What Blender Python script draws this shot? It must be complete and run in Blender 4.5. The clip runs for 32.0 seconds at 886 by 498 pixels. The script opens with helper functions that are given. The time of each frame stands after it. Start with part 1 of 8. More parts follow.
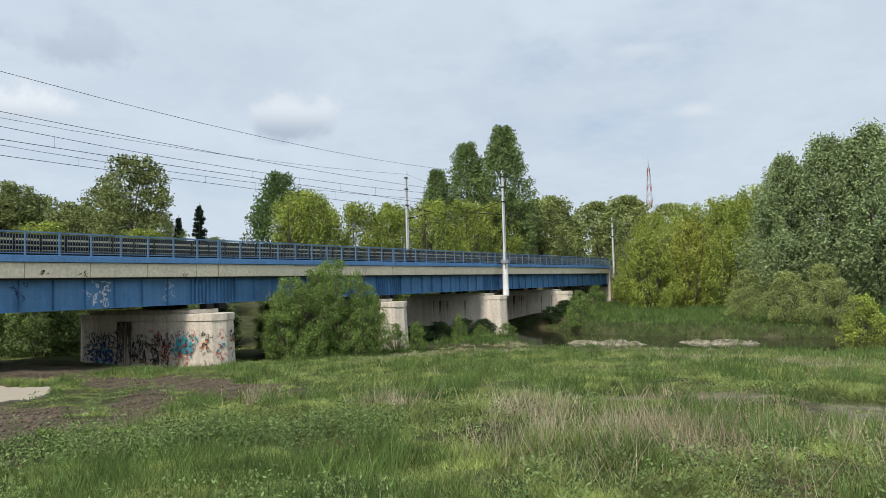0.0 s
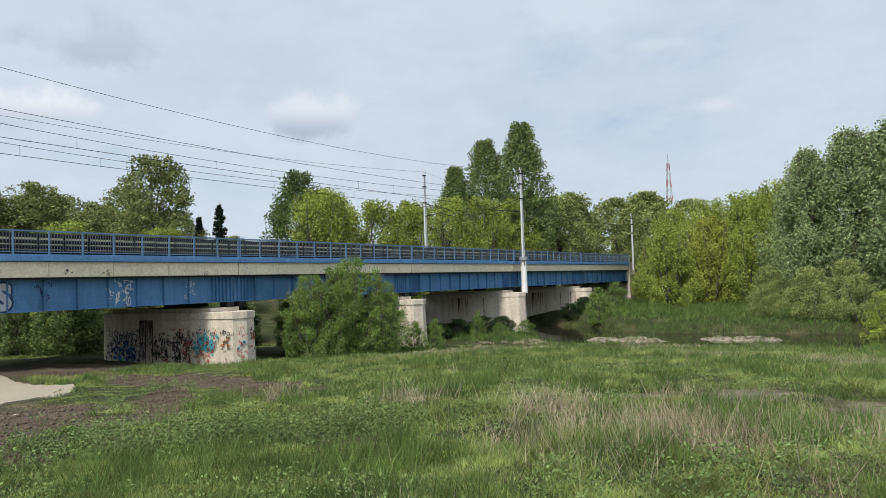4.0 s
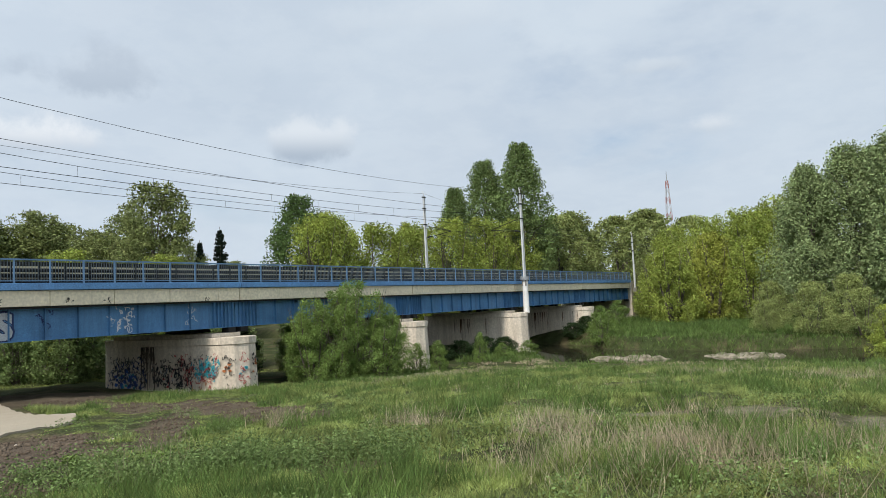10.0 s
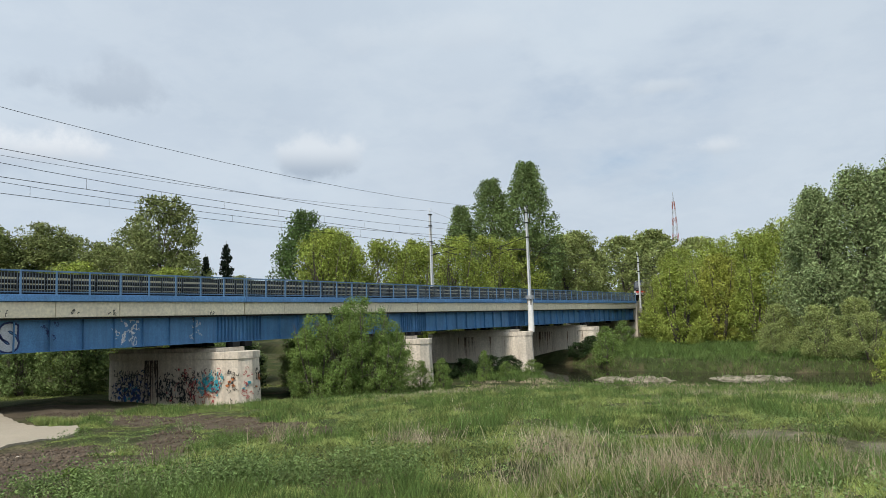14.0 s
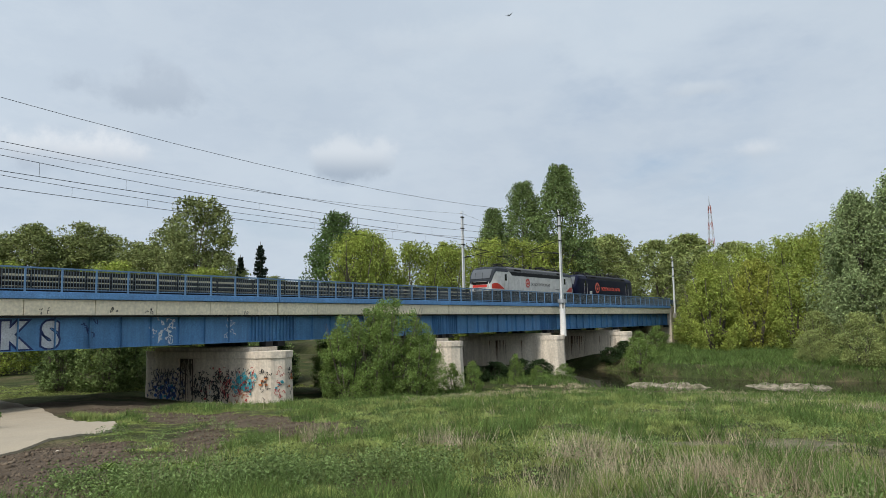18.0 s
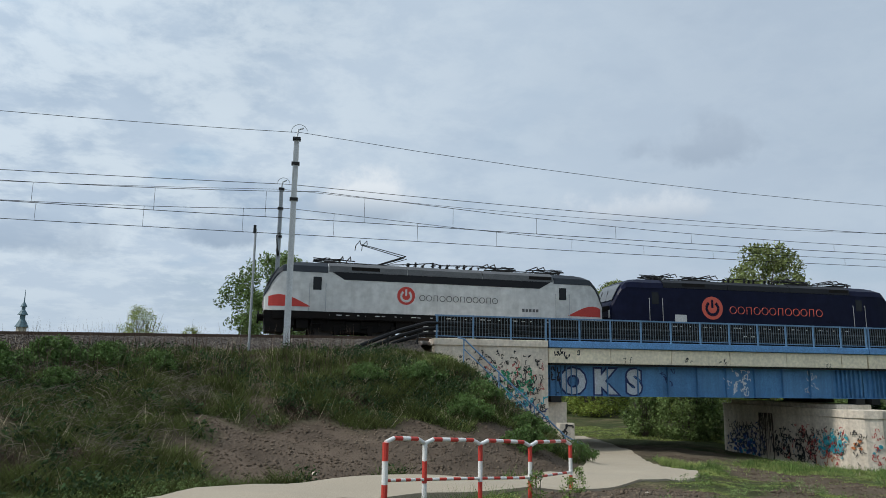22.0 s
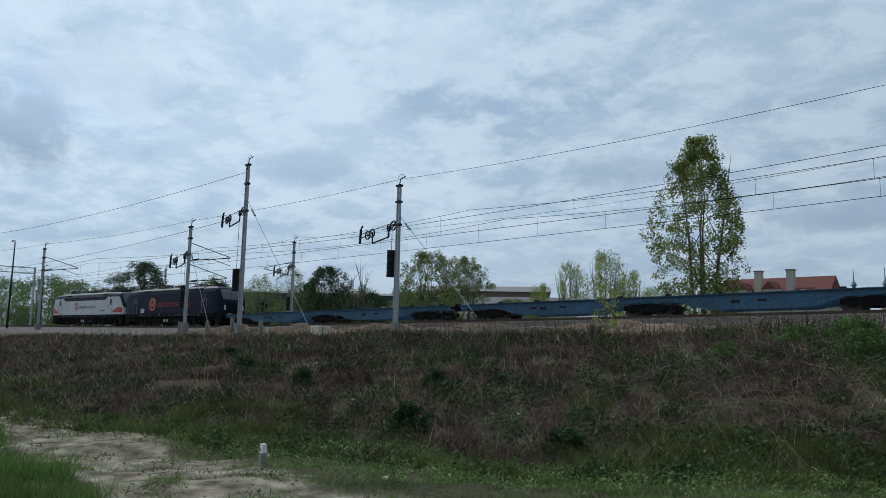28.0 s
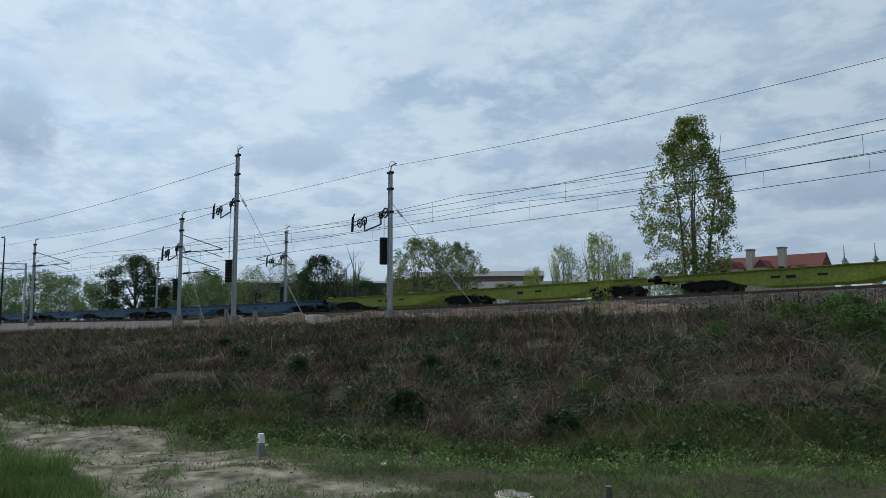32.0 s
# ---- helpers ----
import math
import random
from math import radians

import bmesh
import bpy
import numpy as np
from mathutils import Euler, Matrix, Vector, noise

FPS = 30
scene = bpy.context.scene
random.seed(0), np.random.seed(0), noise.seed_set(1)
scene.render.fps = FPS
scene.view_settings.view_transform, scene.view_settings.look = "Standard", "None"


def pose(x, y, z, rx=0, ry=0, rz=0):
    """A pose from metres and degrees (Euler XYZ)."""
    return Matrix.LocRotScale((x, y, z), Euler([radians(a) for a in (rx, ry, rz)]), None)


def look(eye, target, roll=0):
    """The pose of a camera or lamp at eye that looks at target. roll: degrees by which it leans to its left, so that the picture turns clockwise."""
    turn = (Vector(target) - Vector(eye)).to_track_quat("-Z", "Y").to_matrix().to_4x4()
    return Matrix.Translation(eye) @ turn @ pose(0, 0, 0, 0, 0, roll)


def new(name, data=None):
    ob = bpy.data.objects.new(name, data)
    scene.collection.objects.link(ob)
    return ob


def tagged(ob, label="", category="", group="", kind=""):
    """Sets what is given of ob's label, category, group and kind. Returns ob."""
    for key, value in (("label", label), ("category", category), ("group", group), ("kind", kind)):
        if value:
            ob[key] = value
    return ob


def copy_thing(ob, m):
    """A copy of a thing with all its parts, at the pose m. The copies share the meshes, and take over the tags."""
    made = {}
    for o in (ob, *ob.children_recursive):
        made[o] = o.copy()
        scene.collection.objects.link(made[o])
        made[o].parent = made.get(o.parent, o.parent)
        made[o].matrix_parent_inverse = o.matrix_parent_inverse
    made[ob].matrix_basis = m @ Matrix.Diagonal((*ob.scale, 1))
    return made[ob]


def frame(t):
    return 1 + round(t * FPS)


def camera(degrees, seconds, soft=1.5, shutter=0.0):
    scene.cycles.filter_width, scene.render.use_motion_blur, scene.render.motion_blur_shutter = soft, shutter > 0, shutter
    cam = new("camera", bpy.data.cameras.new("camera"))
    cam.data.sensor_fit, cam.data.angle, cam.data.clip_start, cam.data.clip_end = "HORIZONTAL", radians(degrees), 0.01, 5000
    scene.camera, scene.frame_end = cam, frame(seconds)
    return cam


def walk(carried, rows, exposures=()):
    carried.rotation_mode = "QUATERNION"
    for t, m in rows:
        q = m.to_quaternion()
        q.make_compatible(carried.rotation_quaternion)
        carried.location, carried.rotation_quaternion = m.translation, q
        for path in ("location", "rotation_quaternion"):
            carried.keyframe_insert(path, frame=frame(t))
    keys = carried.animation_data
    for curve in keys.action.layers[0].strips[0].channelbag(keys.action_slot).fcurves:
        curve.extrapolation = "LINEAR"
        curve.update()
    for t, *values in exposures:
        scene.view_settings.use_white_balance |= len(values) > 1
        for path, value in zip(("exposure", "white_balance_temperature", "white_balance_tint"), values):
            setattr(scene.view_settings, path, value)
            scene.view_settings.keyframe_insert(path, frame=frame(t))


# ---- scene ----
# ---------------------------------------------------------------- camera
EYE = (0.0, 0.0, 5.0)
cam = camera(63.26, 32.0, soft=0.6)
CAM_ROWS = [
    (0, 92.7, 1.55, -58.5), (0.5, 92.92, 1.57, -58.29), (1, 93.14, 1.65, -57.88), (1.5, 93.33, 1.83, -57.62),
    (2, 92.96, 2.03, -57.68), (2.5, 92.58, 2.08, -57.66), (4.5, 92.68, 1.72, -56.78), (5, 92.9, 1.77, -56.57),
    (5.5, 92.97, 1.86, -56.45), (6, 93.37, 2.14, -56.35), (6.5, 93.58, 2.44, -56.03), (7, 93.77, 2.75, -55.87),
    (7.5, 93.97, 2.87, -55.8), (8, 94.06, 3.02, -56.01), (8.5, 94.22, 3.18, -56.16), (9, 94.15, 3.28, -56.47),
    (9.5, 94.2, 3.12, -56.68), (10, 94.24, 2.84, -56.9), (10.5, 94.49, 2.66, -57.17), (11, 94.81, 2.55, -57.19),
    (11.5, 95.08, 2.43, -57.25), (12, 95.26, 2.34, -57.07), (12.5, 95.36, 2.19, -56.91), (13, 95.45, 2.08, -56.78),
    (13.5, 95.53, 2.04, -56.65), (14, 95.65, 1.95, -56.53), (14.5, 95.64, 1.89, -56.53), (16.5, 95.25, 1.81, -55.83),
    (17, 95.26, 1.76, -55.37), (17.5, 95.42, 1.48, -55.02), (18, 95.92, 1.19, -54.05), (18.5, 96.43, 0.92, -52.44),
    (19, 97.05, 0.77, -50.24), (19.5, 97.43, 0.66, -47.73), (20, 97.89, 0.59, -44.05), (20.5, 98.38, 0.41, -38.5),
    (21, 99, 0.34, -29.77), (21.5, 99.74, -0.22, -20.15), (22, 100.08, -0.79, -10.93), (22.5, 100.19, -1.02, -2.16),
    (23, 100.03, -0.76, 6.65), (23.5, 99.77, -0.41, 17.53), (24, 99.39, -0.29, 27.65), (24.5, 98.88, -0.24, 35.83),
    (25, 98.16, -0.62, 43.83), (25.5, 97.31, -0.57, 49.98), (27.5, 96.07, -0.99, 57.82), (28, 97.14, -1.28, 50.95),
    (28.5, 97.65, -1.59, 41.5), (29, 97.27, -1.51, 43.69), (29.5, 96.5, -1.44, 46.87), (30, 95.96, -1.25, 49.28),
    (30.5, 95.84, -0.74, 49.67), (31, 95.9, -0.32, 49.95), (31.5, 95.99, 0.01, 50.1), (32, 96.03, 0.14, 50.53),
]
walk(cam, [(t, pose(*EYE, rx, ry, rz)) for t, rx, ry, rz in CAM_ROWS],
     exposures=[(0.0, 0.15, 6700, 10), (14.0, 0.08, 6750, 10), (19.5, -0.04, 6650, 10), (21.0, -0.11, 6450, 9), (22.5, -0.25, 6300, 8), (24.0, -0.4, 6050, 6), (25.5, -0.48, 5950, 5), (32.0, -0.52, 6000, 6)])

# ---------------------------------------------------------------- sky and sun
SUN_AZ, SUN_EL = 96.0, 47.0      # degrees to the left of +Y, and above the horizon


def make_world():
    w = bpy.data.worlds.new("sky")
    scene.world = w
    w.use_nodes = True
    nt = w.node_tree
    nt.nodes.clear()
    N, L = nt.nodes.new, nt.links.new
    out, bg = N("ShaderNodeOutputWorld"), N("ShaderNodeBackground")
    sky = N("ShaderNodeTexSky")
    sky.sky_type, sky.sun_disc = "NISHITA", False
    sky.sun_elevation, sky.sun_rotation = radians(SUN_EL), radians(-SUN_AZ)
    dim = N("ShaderNodeMix")
    dim.data_type, dim.blend_type = "RGBA", "MULTIPLY"
    dim.inputs[0].default_value = 1.0
    dim.inputs[7].default_value = (0.115, 0.115, 0.115, 1)
    L(sky.outputs[0], dim.inputs[6])
    co, sep = N("ShaderNodeTexCoord"), N("ShaderNodeSeparateXYZ")
    L(co.outputs["Generated"], sep.inputs[0])
    zz = N("ShaderNodeMath"); zz.operation = "MAXIMUM"; zz.inputs[1].default_value = 0.0
    L(sep.outputs["Z"], zz.inputs[0])
    za = N("ShaderNodeMath"); za.operation = "ADD"; za.inputs[1].default_value = 0.22
    L(zz.outputs[0], za.inputs[0])
    flat = N("ShaderNodeVectorMath"); flat.operation = "DIVIDE"
    comb = N("ShaderNodeCombineXYZ")
    for i in range(3):
        L(za.outputs[0], comb.inputs[i])
    L(co.outputs["Generated"], flat.inputs[0]); L(comb.outputs[0], flat.inputs[1])

    def cloud(scale, detail, rough, lo, hi, off, distort=0.0):
        m = N("ShaderNodeMapping"); m.inputs["Location"].default_value = off
        L(flat.outputs[0], m.inputs[0])
        n = N("ShaderNodeTexNoise")
        n.inputs["Scale"].default_value, n.inputs["Detail"].default_value = scale, detail
        n.inputs["Roughness"].default_value, n.inputs["Distortion"].default_value = rough, distort
        L(m.outputs[0], n.inputs["Vector"])
        r = N("ShaderNodeMapRange"); r.interpolation_type = "SMOOTHSTEP"
        r.inputs[1].default_value, r.inputs[2].default_value = lo, hi
        L(n.outputs["Fac"], r.inputs[0])
        return r

    def mixed(a, b, fac):
        m = N("ShaderNodeMix"); m.data_type = "RGBA"
        for sock, v in ((m.inputs[6], a), (m.inputs[7], b)):
            if hasattr(v, "is_linked"):
                L(v, sock)
            else:
                sock.default_value = (*v, 1)
        L(fac, m.inputs[0])
        return m.outputs[2]

    def ramp(src, a0, a1, b0, b1):
        r = N("ShaderNodeMapRange"); r.interpolation_type = "SMOOTHSTEP"
        r.inputs[1].default_value, r.inputs[2].default_value, r.inputs[3].default_value, r.inputs[4].default_value = a0, a1, b0, b1
        L(src, r.inputs[0])
        return r.outputs[0]

    def times(a, b):
        m = N("ShaderNodeMath"); m.operation = "MULTIPLY"
        for sock, v in ((m.inputs[0], a), (m.inputs[1], b)):
            if hasattr(v, "is_linked"):
                L(v, sock)
            else:
                sock.default_value = v
        return m.outputs[0]

    # thin even stratus over the meadow, broken cloud over the railway bank
    broken = ramp(sep.outputs["X"], -0.25, 0.45, 1.0, 0.0)
    calm = ramp(sep.outputs["X"], -0.25, 0.45, 0.45, 1.0)
    veil = cloud(1.1, 6, 0.58, 0.24, 0.50, (3.1, 1.7, 0.4), 0.1)
    shade = cloud(1.5, 7, 0.56, 0.40, 0.72, (7.3, 2.9, 1.1), 0.0)
    mottle = cloud(5.2, 6, 0.62, 0.40, 0.62, (2.2, 8.1, 0.6), 0.15)
    streak = cloud(0.9, 4, 0.5, 0.35, 0.70, (0.4, 6.2, 1.6), 0.0)
    c = mixed(dim.outputs[2], (0.595, 0.69, 0.80), veil.outputs[0])
    c = mixed(c, (0.54, 0.63, 0.745), times(streak.outputs[0], calm))
    c = mixed(c, (0.40, 0.505, 0.635), times(shade.outputs[0], ramp(sep.outputs["X"], -0.25, 0.45, 0.72, 0.22)))
    c = mixed(c, (0.82, 0.89, 0.94), times(mottle.outputs[0], ramp(sep.outputs["X"], -0.25, 0.45, 0.62, 0.10)))
    blue = cloud(2.4, 5, 0.5, 0.60, 0.72, (9.4, 3.2, 2.1), 0.1)
    c = mixed(c, (0.30, 0.47, 0.66), times(times(blue.outputs[0], broken), 0.5))
    # single clouds: direction right of +Y, height, half width and half height in degrees, tops, undersides, density
    edge = N("ShaderNodeTexNoise")
    edge.inputs["Scale"].default_value, edge.inputs["Detail"].default_value, edge.inputs["Roughness"].default_value = 11.0, 7, 0.6
    L(co.outputs["Generated"], edge.inputs["Vector"])
    frayed = ramp(edge.outputs["Fac"], 0.25, 0.75, -0.5, 0.5)
    for az, el, hw, hh, top, under, dense in (
            (46.6, 12.9, 5.2, 2.4, (0.74, 0.80, 0.87), (0.35, 0.43, 0.54), 0.75), (26.2, 12.7, 6.6, 2.5, (0.84, 0.88, 0.93), (0.46, 0.54, 0.65), 0.85),
            (30.5, 17.2, 5.6, 2.6, (0.46, 0.54, 0.65), (0.40, 0.48, 0.59), 0.7), (78.0, 12.1, 3.2, 1.4, (0.78, 0.83, 0.89), (0.54, 0.62, 0.71), 0.65),
            (74.8, 17.0, 3.0, 1.0, (0.70, 0.77, 0.84), (0.58, 0.65, 0.73), 0.5), (4.9, 13.7, 6.6, 3.0, (0.90, 0.93, 0.96), (0.42, 0.51, 0.62), 0.92),
            (57.0, 22.0, 9.0, 2.0, (0.66, 0.74, 0.83), (0.58, 0.66, 0.76), 0.45), (-6.5, 10.3, 5.8, 2.0, (0.42, 0.51, 0.63), (0.34, 0.43, 0.55), 0.85),
            (-37.0, 13.2, 6.0, 2.2, (0.48, 0.57, 0.68), (0.36, 0.45, 0.57), 0.7), (-21.0, 9.0, 8.0, 2.4, (0.45, 0.54, 0.66), (0.34, 0.43, 0.55), 0.7),
            (-83.0, 13.6, 4.6, 4.0, (0.42, 0.51, 0.63), (0.32, 0.40, 0.51), 0.75), (-76.5, 18.0, 5.5, 4.0, (0.78, 0.84, 0.90), (0.66, 0.74, 0.83), 0.6),
            (-53.0, 22.0, 9.0, 3.0, (0.74, 0.81, 0.875), (0.64, 0.72, 0.81), 0.5), (-60.0, 13.0, 6.0, 1.8, (0.46, 0.55, 0.67), (0.40, 0.49, 0.61), 0.55)):
        ca, sa, ce, se = math.cos(radians(az)), math.sin(radians(az)), math.cos(radians(el)), math.sin(radians(el))
        axes = []
        for vec, size in (((ca, -sa, 0.0), hw), ((-sa * se, -ca * se, ce), hh), ((sa * ce, ca * ce, se), None)):
            d = N("ShaderNodeVectorMath"); d.operation = "DOT_PRODUCT"
            L(co.outputs["Generated"], d.inputs[0]); d.inputs[1].default_value = vec
            axes.append(times(d.outputs["Value"], 1 / math.sin(radians(size))) if size else ramp(d.outputs["Value"], 0.0, 0.5, 9.0, 0.0))
        flatter = N("ShaderNodeMath"); flatter.operation = "MAXIMUM"
        L(axes[1], flatter.inputs[0]); L(times(axes[1], -1.5), flatter.inputs[1])
        vec = N("ShaderNodeCombineXYZ")
        L(axes[0], vec.inputs[0]); L(flatter.outputs[0], vec.inputs[1]); L(axes[2], vec.inputs[2])
        ln = N("ShaderNodeVectorMath"); ln.operation = "LENGTH"
        L(vec.outputs[0], ln.inputs[0])
        rim = N("ShaderNodeMath"); rim.operation = "ADD"
        L(ln.outputs["Value"], rim.inputs[0]); L(frayed, rim.inputs[1])
        body = mixed(under, top, ramp(axes[1], -0.55, 0.45, 0.0, 1.0))
        c = mixed(c, body, ramp(rim.outputs[0], 0.25, 1.0, dense, 0.0))
    # brighter towards the bank
    tilt = N("ShaderNodeVectorMath"); tilt.operation = "SCALE"
    L(c, tilt.inputs[0]); L(ramp(sep.outputs["X"], -0.6, 1.0, 1.05, 0.94), tilt.inputs["Scale"])
    cool = N("ShaderNodeVectorMath"); cool.operation = "MULTIPLY"
    L(tilt.outputs[0], cool.inputs[0]); cool.inputs[1].default_value = (0.985, 1.0, 1.015)
    c = cool.outputs[0]
    # bright haze low over the horizon
    hz = N("ShaderNodeMapRange"); hz.interpolation_type = "SMOOTHSTEP"
    hz.inputs[1].default_value, hz.inputs[2].default_value, hz.inputs[3].default_value, hz.inputs[4].default_value = 0.0, 0.20, 0.70, 0.0
    L(sep.outputs["Z"], hz.inputs[0])
    c = mixed(c, (0.57, 0.665, 0.77), hz.outputs[0])
    # the veiled sun brightens the cloud round it
    dt = N("ShaderNodeVectorMath"); dt.operation = "DOT_PRODUCT"
    dt.inputs[1].default_value = (-math.sin(radians(SUN_AZ)) * math.cos(radians(SUN_EL)), math.cos(radians(SUN_AZ)) * math.cos(radians(SUN_EL)), math.sin(radians(SUN_EL)))
    L(co.outputs["Generated"], dt.inputs[0])
    gl = N("ShaderNodeMapRange"); gl.interpolation_type = "SMOOTHSTEP"
    gl.inputs[1].default_value, gl.inputs[2].default_value, gl.inputs[3].default_value, gl.inputs[4].default_value = 0.25, 1.0, 1.0, 1.3
    L(dt.outputs["Value"], gl.inputs[0])
    gm = N("ShaderNodeVectorMath"); gm.operation = "SCALE"
    L(c, gm.inputs[0]); L(gl.outputs[0], gm.inputs["Scale"])
    c = gm.outputs[0]
    L(c, bg.inputs["Color"])
    bg.inputs["Strength"].default_value = 1.0
    L(bg.outputs[0], out.inputs[0])


make_world()
sun = new("sun", bpy.data.lights.new("sun", "SUN"))
sun.data.energy, sun.data.angle, sun.data.color = 3.0, radians(7), (1.0, 0.96, 0.9)
sun.matrix_basis = look((0, 0, 0), (math.sin(radians(SUN_AZ)) * math.cos(radians(SUN_EL)), -math.cos(radians(SUN_AZ)) * math.cos(radians(SUN_EL)), -math.sin(radians(SUN_EL))))


# ---------------------------------------------------------------- materials
def mat(name, base, rough=0.8, metal=0.0, tint=None, scale=2.0, amount=0.5, fine=30.0, bump=0.3, island=0.0, spec=0.5, objrand=0.0, coat=0.0, sheen_through=0.0):
    """A painted, mineral or leafy surface: base colour varied towards tint at two scales, with fine relief."""
    m = bpy.data.materials.new(name)
    m.use_nodes = True
    nt = m.node_tree
    N, L = nt.nodes.new, nt.links.new
    b = nt.nodes["Principled BSDF"]
    b.inputs["Roughness"].default_value, b.inputs["Metallic"].default_value = rough, metal
    b.inputs["Specular IOR Level"].default_value = spec
    b.inputs["Coat Weight"].default_value = coat
    tint = tint or tuple(v * 0.6 for v in base)
    co = N("ShaderNodeTexCoord")
    n1, n2 = N("ShaderNodeTexNoise"), N("ShaderNodeTexNoise")
    n1.inputs["Scale"].default_value, n1.inputs["Detail"].default_value = scale, 6
    n2.inputs["Scale"].default_value, n2.inputs["Detail"].default_value = fine, 4
    L(co.outputs["Object"], n1.inputs["Vector"]); L(co.outputs["Object"], n2.inputs["Vector"])
    r = N("ShaderNodeMapRange"); r.inputs[1].default_value, r.inputs[2].default_value, r.inputs[4].default_value = 0.35, 0.7, amount
    L(n1.outputs["Fac"], r.inputs[0])
    mx = N("ShaderNodeMix"); mx.data_type = "RGBA"
    mx.inputs[6].default_value, mx.inputs[7].default_value = (*base, 1), (*tint, 1)
    L(r.outputs[0], mx.inputs[0])
    m2 = N("ShaderNodeMix"); m2.data_type, m2.blend_type = "RGBA", "MULTIPLY"; m2.inputs[0].default_value = 1.0
    r2 = N("ShaderNodeMapRange"); r2.inputs[1].default_value, r2.inputs[2].default_value = 0.3, 0.7
    r2.inputs[3].default_value, r2.inputs[4].default_value = 1 - amount * 0.5, 1 + amount * 0.3
    L(n2.outputs["Fac"], r2.inputs[0]); L(mx.outputs[2], m2.inputs[6]); L(r2.outputs[0], m2.inputs[7])
    col = m2.outputs[2]
    if island or objrand:
        src = N("ShaderNodeNewGeometry").outputs["Random Per Island"] if island else N("ShaderNodeObjectInfo").outputs["Random"]
        hv = N("ShaderNodeHueSaturation")
        amp = island or objrand
        r3 = N("ShaderNodeMapRange"); r3.inputs[3].default_value, r3.inputs[4].default_value = 1 - amp, 1 + amp
        r4 = N("ShaderNodeMapRange"); r4.inputs[3].default_value, r4.inputs[4].default_value = 0.5 - amp * 0.025, 0.5 + amp * 0.03
        L(src, r3.inputs[0]); L(src, r4.inputs[0]); L(r3.outputs[0], hv.inputs["Value"]); L(r4.outputs[0], hv.inputs["Hue"]); L(col, hv.inputs["Color"])
        col = hv.outputs[0]
    L(col, b.inputs["Base Color"])
    if bump:
        bp = N("ShaderNodeBump"); bp.inputs["Strength"].default_value = bump; bp.inputs["Distance"].default_value = 0.02
        L(n2.outputs["Fac"], bp.inputs["Height"]); L(bp.outputs[0], b.inputs["Normal"])
    if sheen_through:
        tr, ad = N("ShaderNodeBsdfTranslucent"), N("ShaderNodeMixShader")
        L(col, tr.inputs[0]); ad.inputs[0].default_value = sheen_through
        o = nt.nodes["Material Output"]
        L(b.outputs[0], ad.inputs[1]); L(tr.outputs[0], ad.inputs[2]); L(ad.outputs[0], o.inputs[0])
    return m


def stained(name, base, stain, streak=0.5, scale=1.0, rough=0.85, low=0.45, high=0.7, second=None, bump=0.25, fine=25, amount=0.7):
    """A wall surface with vertical run-off streaks and blotches."""
    m = mat(name, base, rough, tint=tuple(v * 0.8 for v in base), scale=0.7, amount=amount, fine=fine, bump=bump)
    nt = m.node_tree
    N, L = nt.nodes.new, nt.links.new
    b = nt.nodes["Principled BSDF"]
    col = b.inputs["Base Color"].links[0].from_socket
    co = N("ShaderNodeTexCoord")
    for k, (sx, sz, c2) in enumerate(((1.6, 0.12, stain), (0.5, 0.35, second or stain))):
        mp = N("ShaderNodeMapping"); mp.inputs["Scale"].default_value = (sx * scale, sx * scale, sz * scale)
        mp.inputs["Location"].default_value = (3.3 * k, 1.7, 0.3)
        L(co.outputs["Object"], mp.inputs[0])
        n = N("ShaderNodeTexNoise"); n.inputs["Scale"].default_value, n.inputs["Detail"].default_value = 1.5, 8
        n.inputs["Roughness"].default_value = 0.65
        L(mp.outputs[0], n.inputs["Vector"])
        r = N("ShaderNodeMapRange"); r.inputs[1].default_value, r.inputs[2].default_value, r.inputs[4].default_value = low, high, streak * (1 if k == 0 else 0.6)
        L(n.outputs["Fac"], r.inputs[0])
        mx = N("ShaderNodeMix"); mx.data_type = "RGBA"; mx.inputs[7].default_value = (*c2, 1)
        L(r.outputs[0], mx.inputs[0]); L(col, mx.inputs[6])
        col = mx.outputs[2]
    L(col, b.inputs["Base Color"])
    return m


def glass_mat(name, tint=(0.02, 0.025, 0.03), rough=0.05):
    m = bpy.data.materials.new(name)
    m.use_nodes = True
    b = m.node_tree.nodes["Principled BSDF"]
    b.inputs["Base Color"].default_value = (*tint, 1)
    b.inputs["Roughness"].default_value, b.inputs["Specular IOR Level"].default_value = rough, 0.25
    return m


CONCRETE = stained("pale_concrete", (0.72, 0.635, 0.52), (0.30, 0.225, 0.16), 0.5, second=(0.47, 0.39, 0.29), fine=7, amount=0.4, bump=0.12)
BEIGE = stained("beige_painted_concrete", (0.84, 0.74, 0.55), (0.34, 0.28, 0.20), 0.35, low=0.5, high=0.8, fine=7, amount=0.35, bump=0.1)
BLUE_STEEL = stained("weathered_blue_steel", (0.075, 0.22, 0.43), (0.03, 0.07, 0.13), 0.5, rough=0.6, second=(0.14, 0.33, 0.56), low=0.42, high=0.66)
BLUE_RAIL = mat("blue_paint", (0.14, 0.265, 0.43), 0.5, tint=(0.06, 0.12, 0.20), scale=0.8, amount=0.6)
BLUE_KERB = stained("bright_blue_paint", (0.12, 0.30, 0.58), (0.06, 0.12, 0.24), 0.4, rough=0.6)
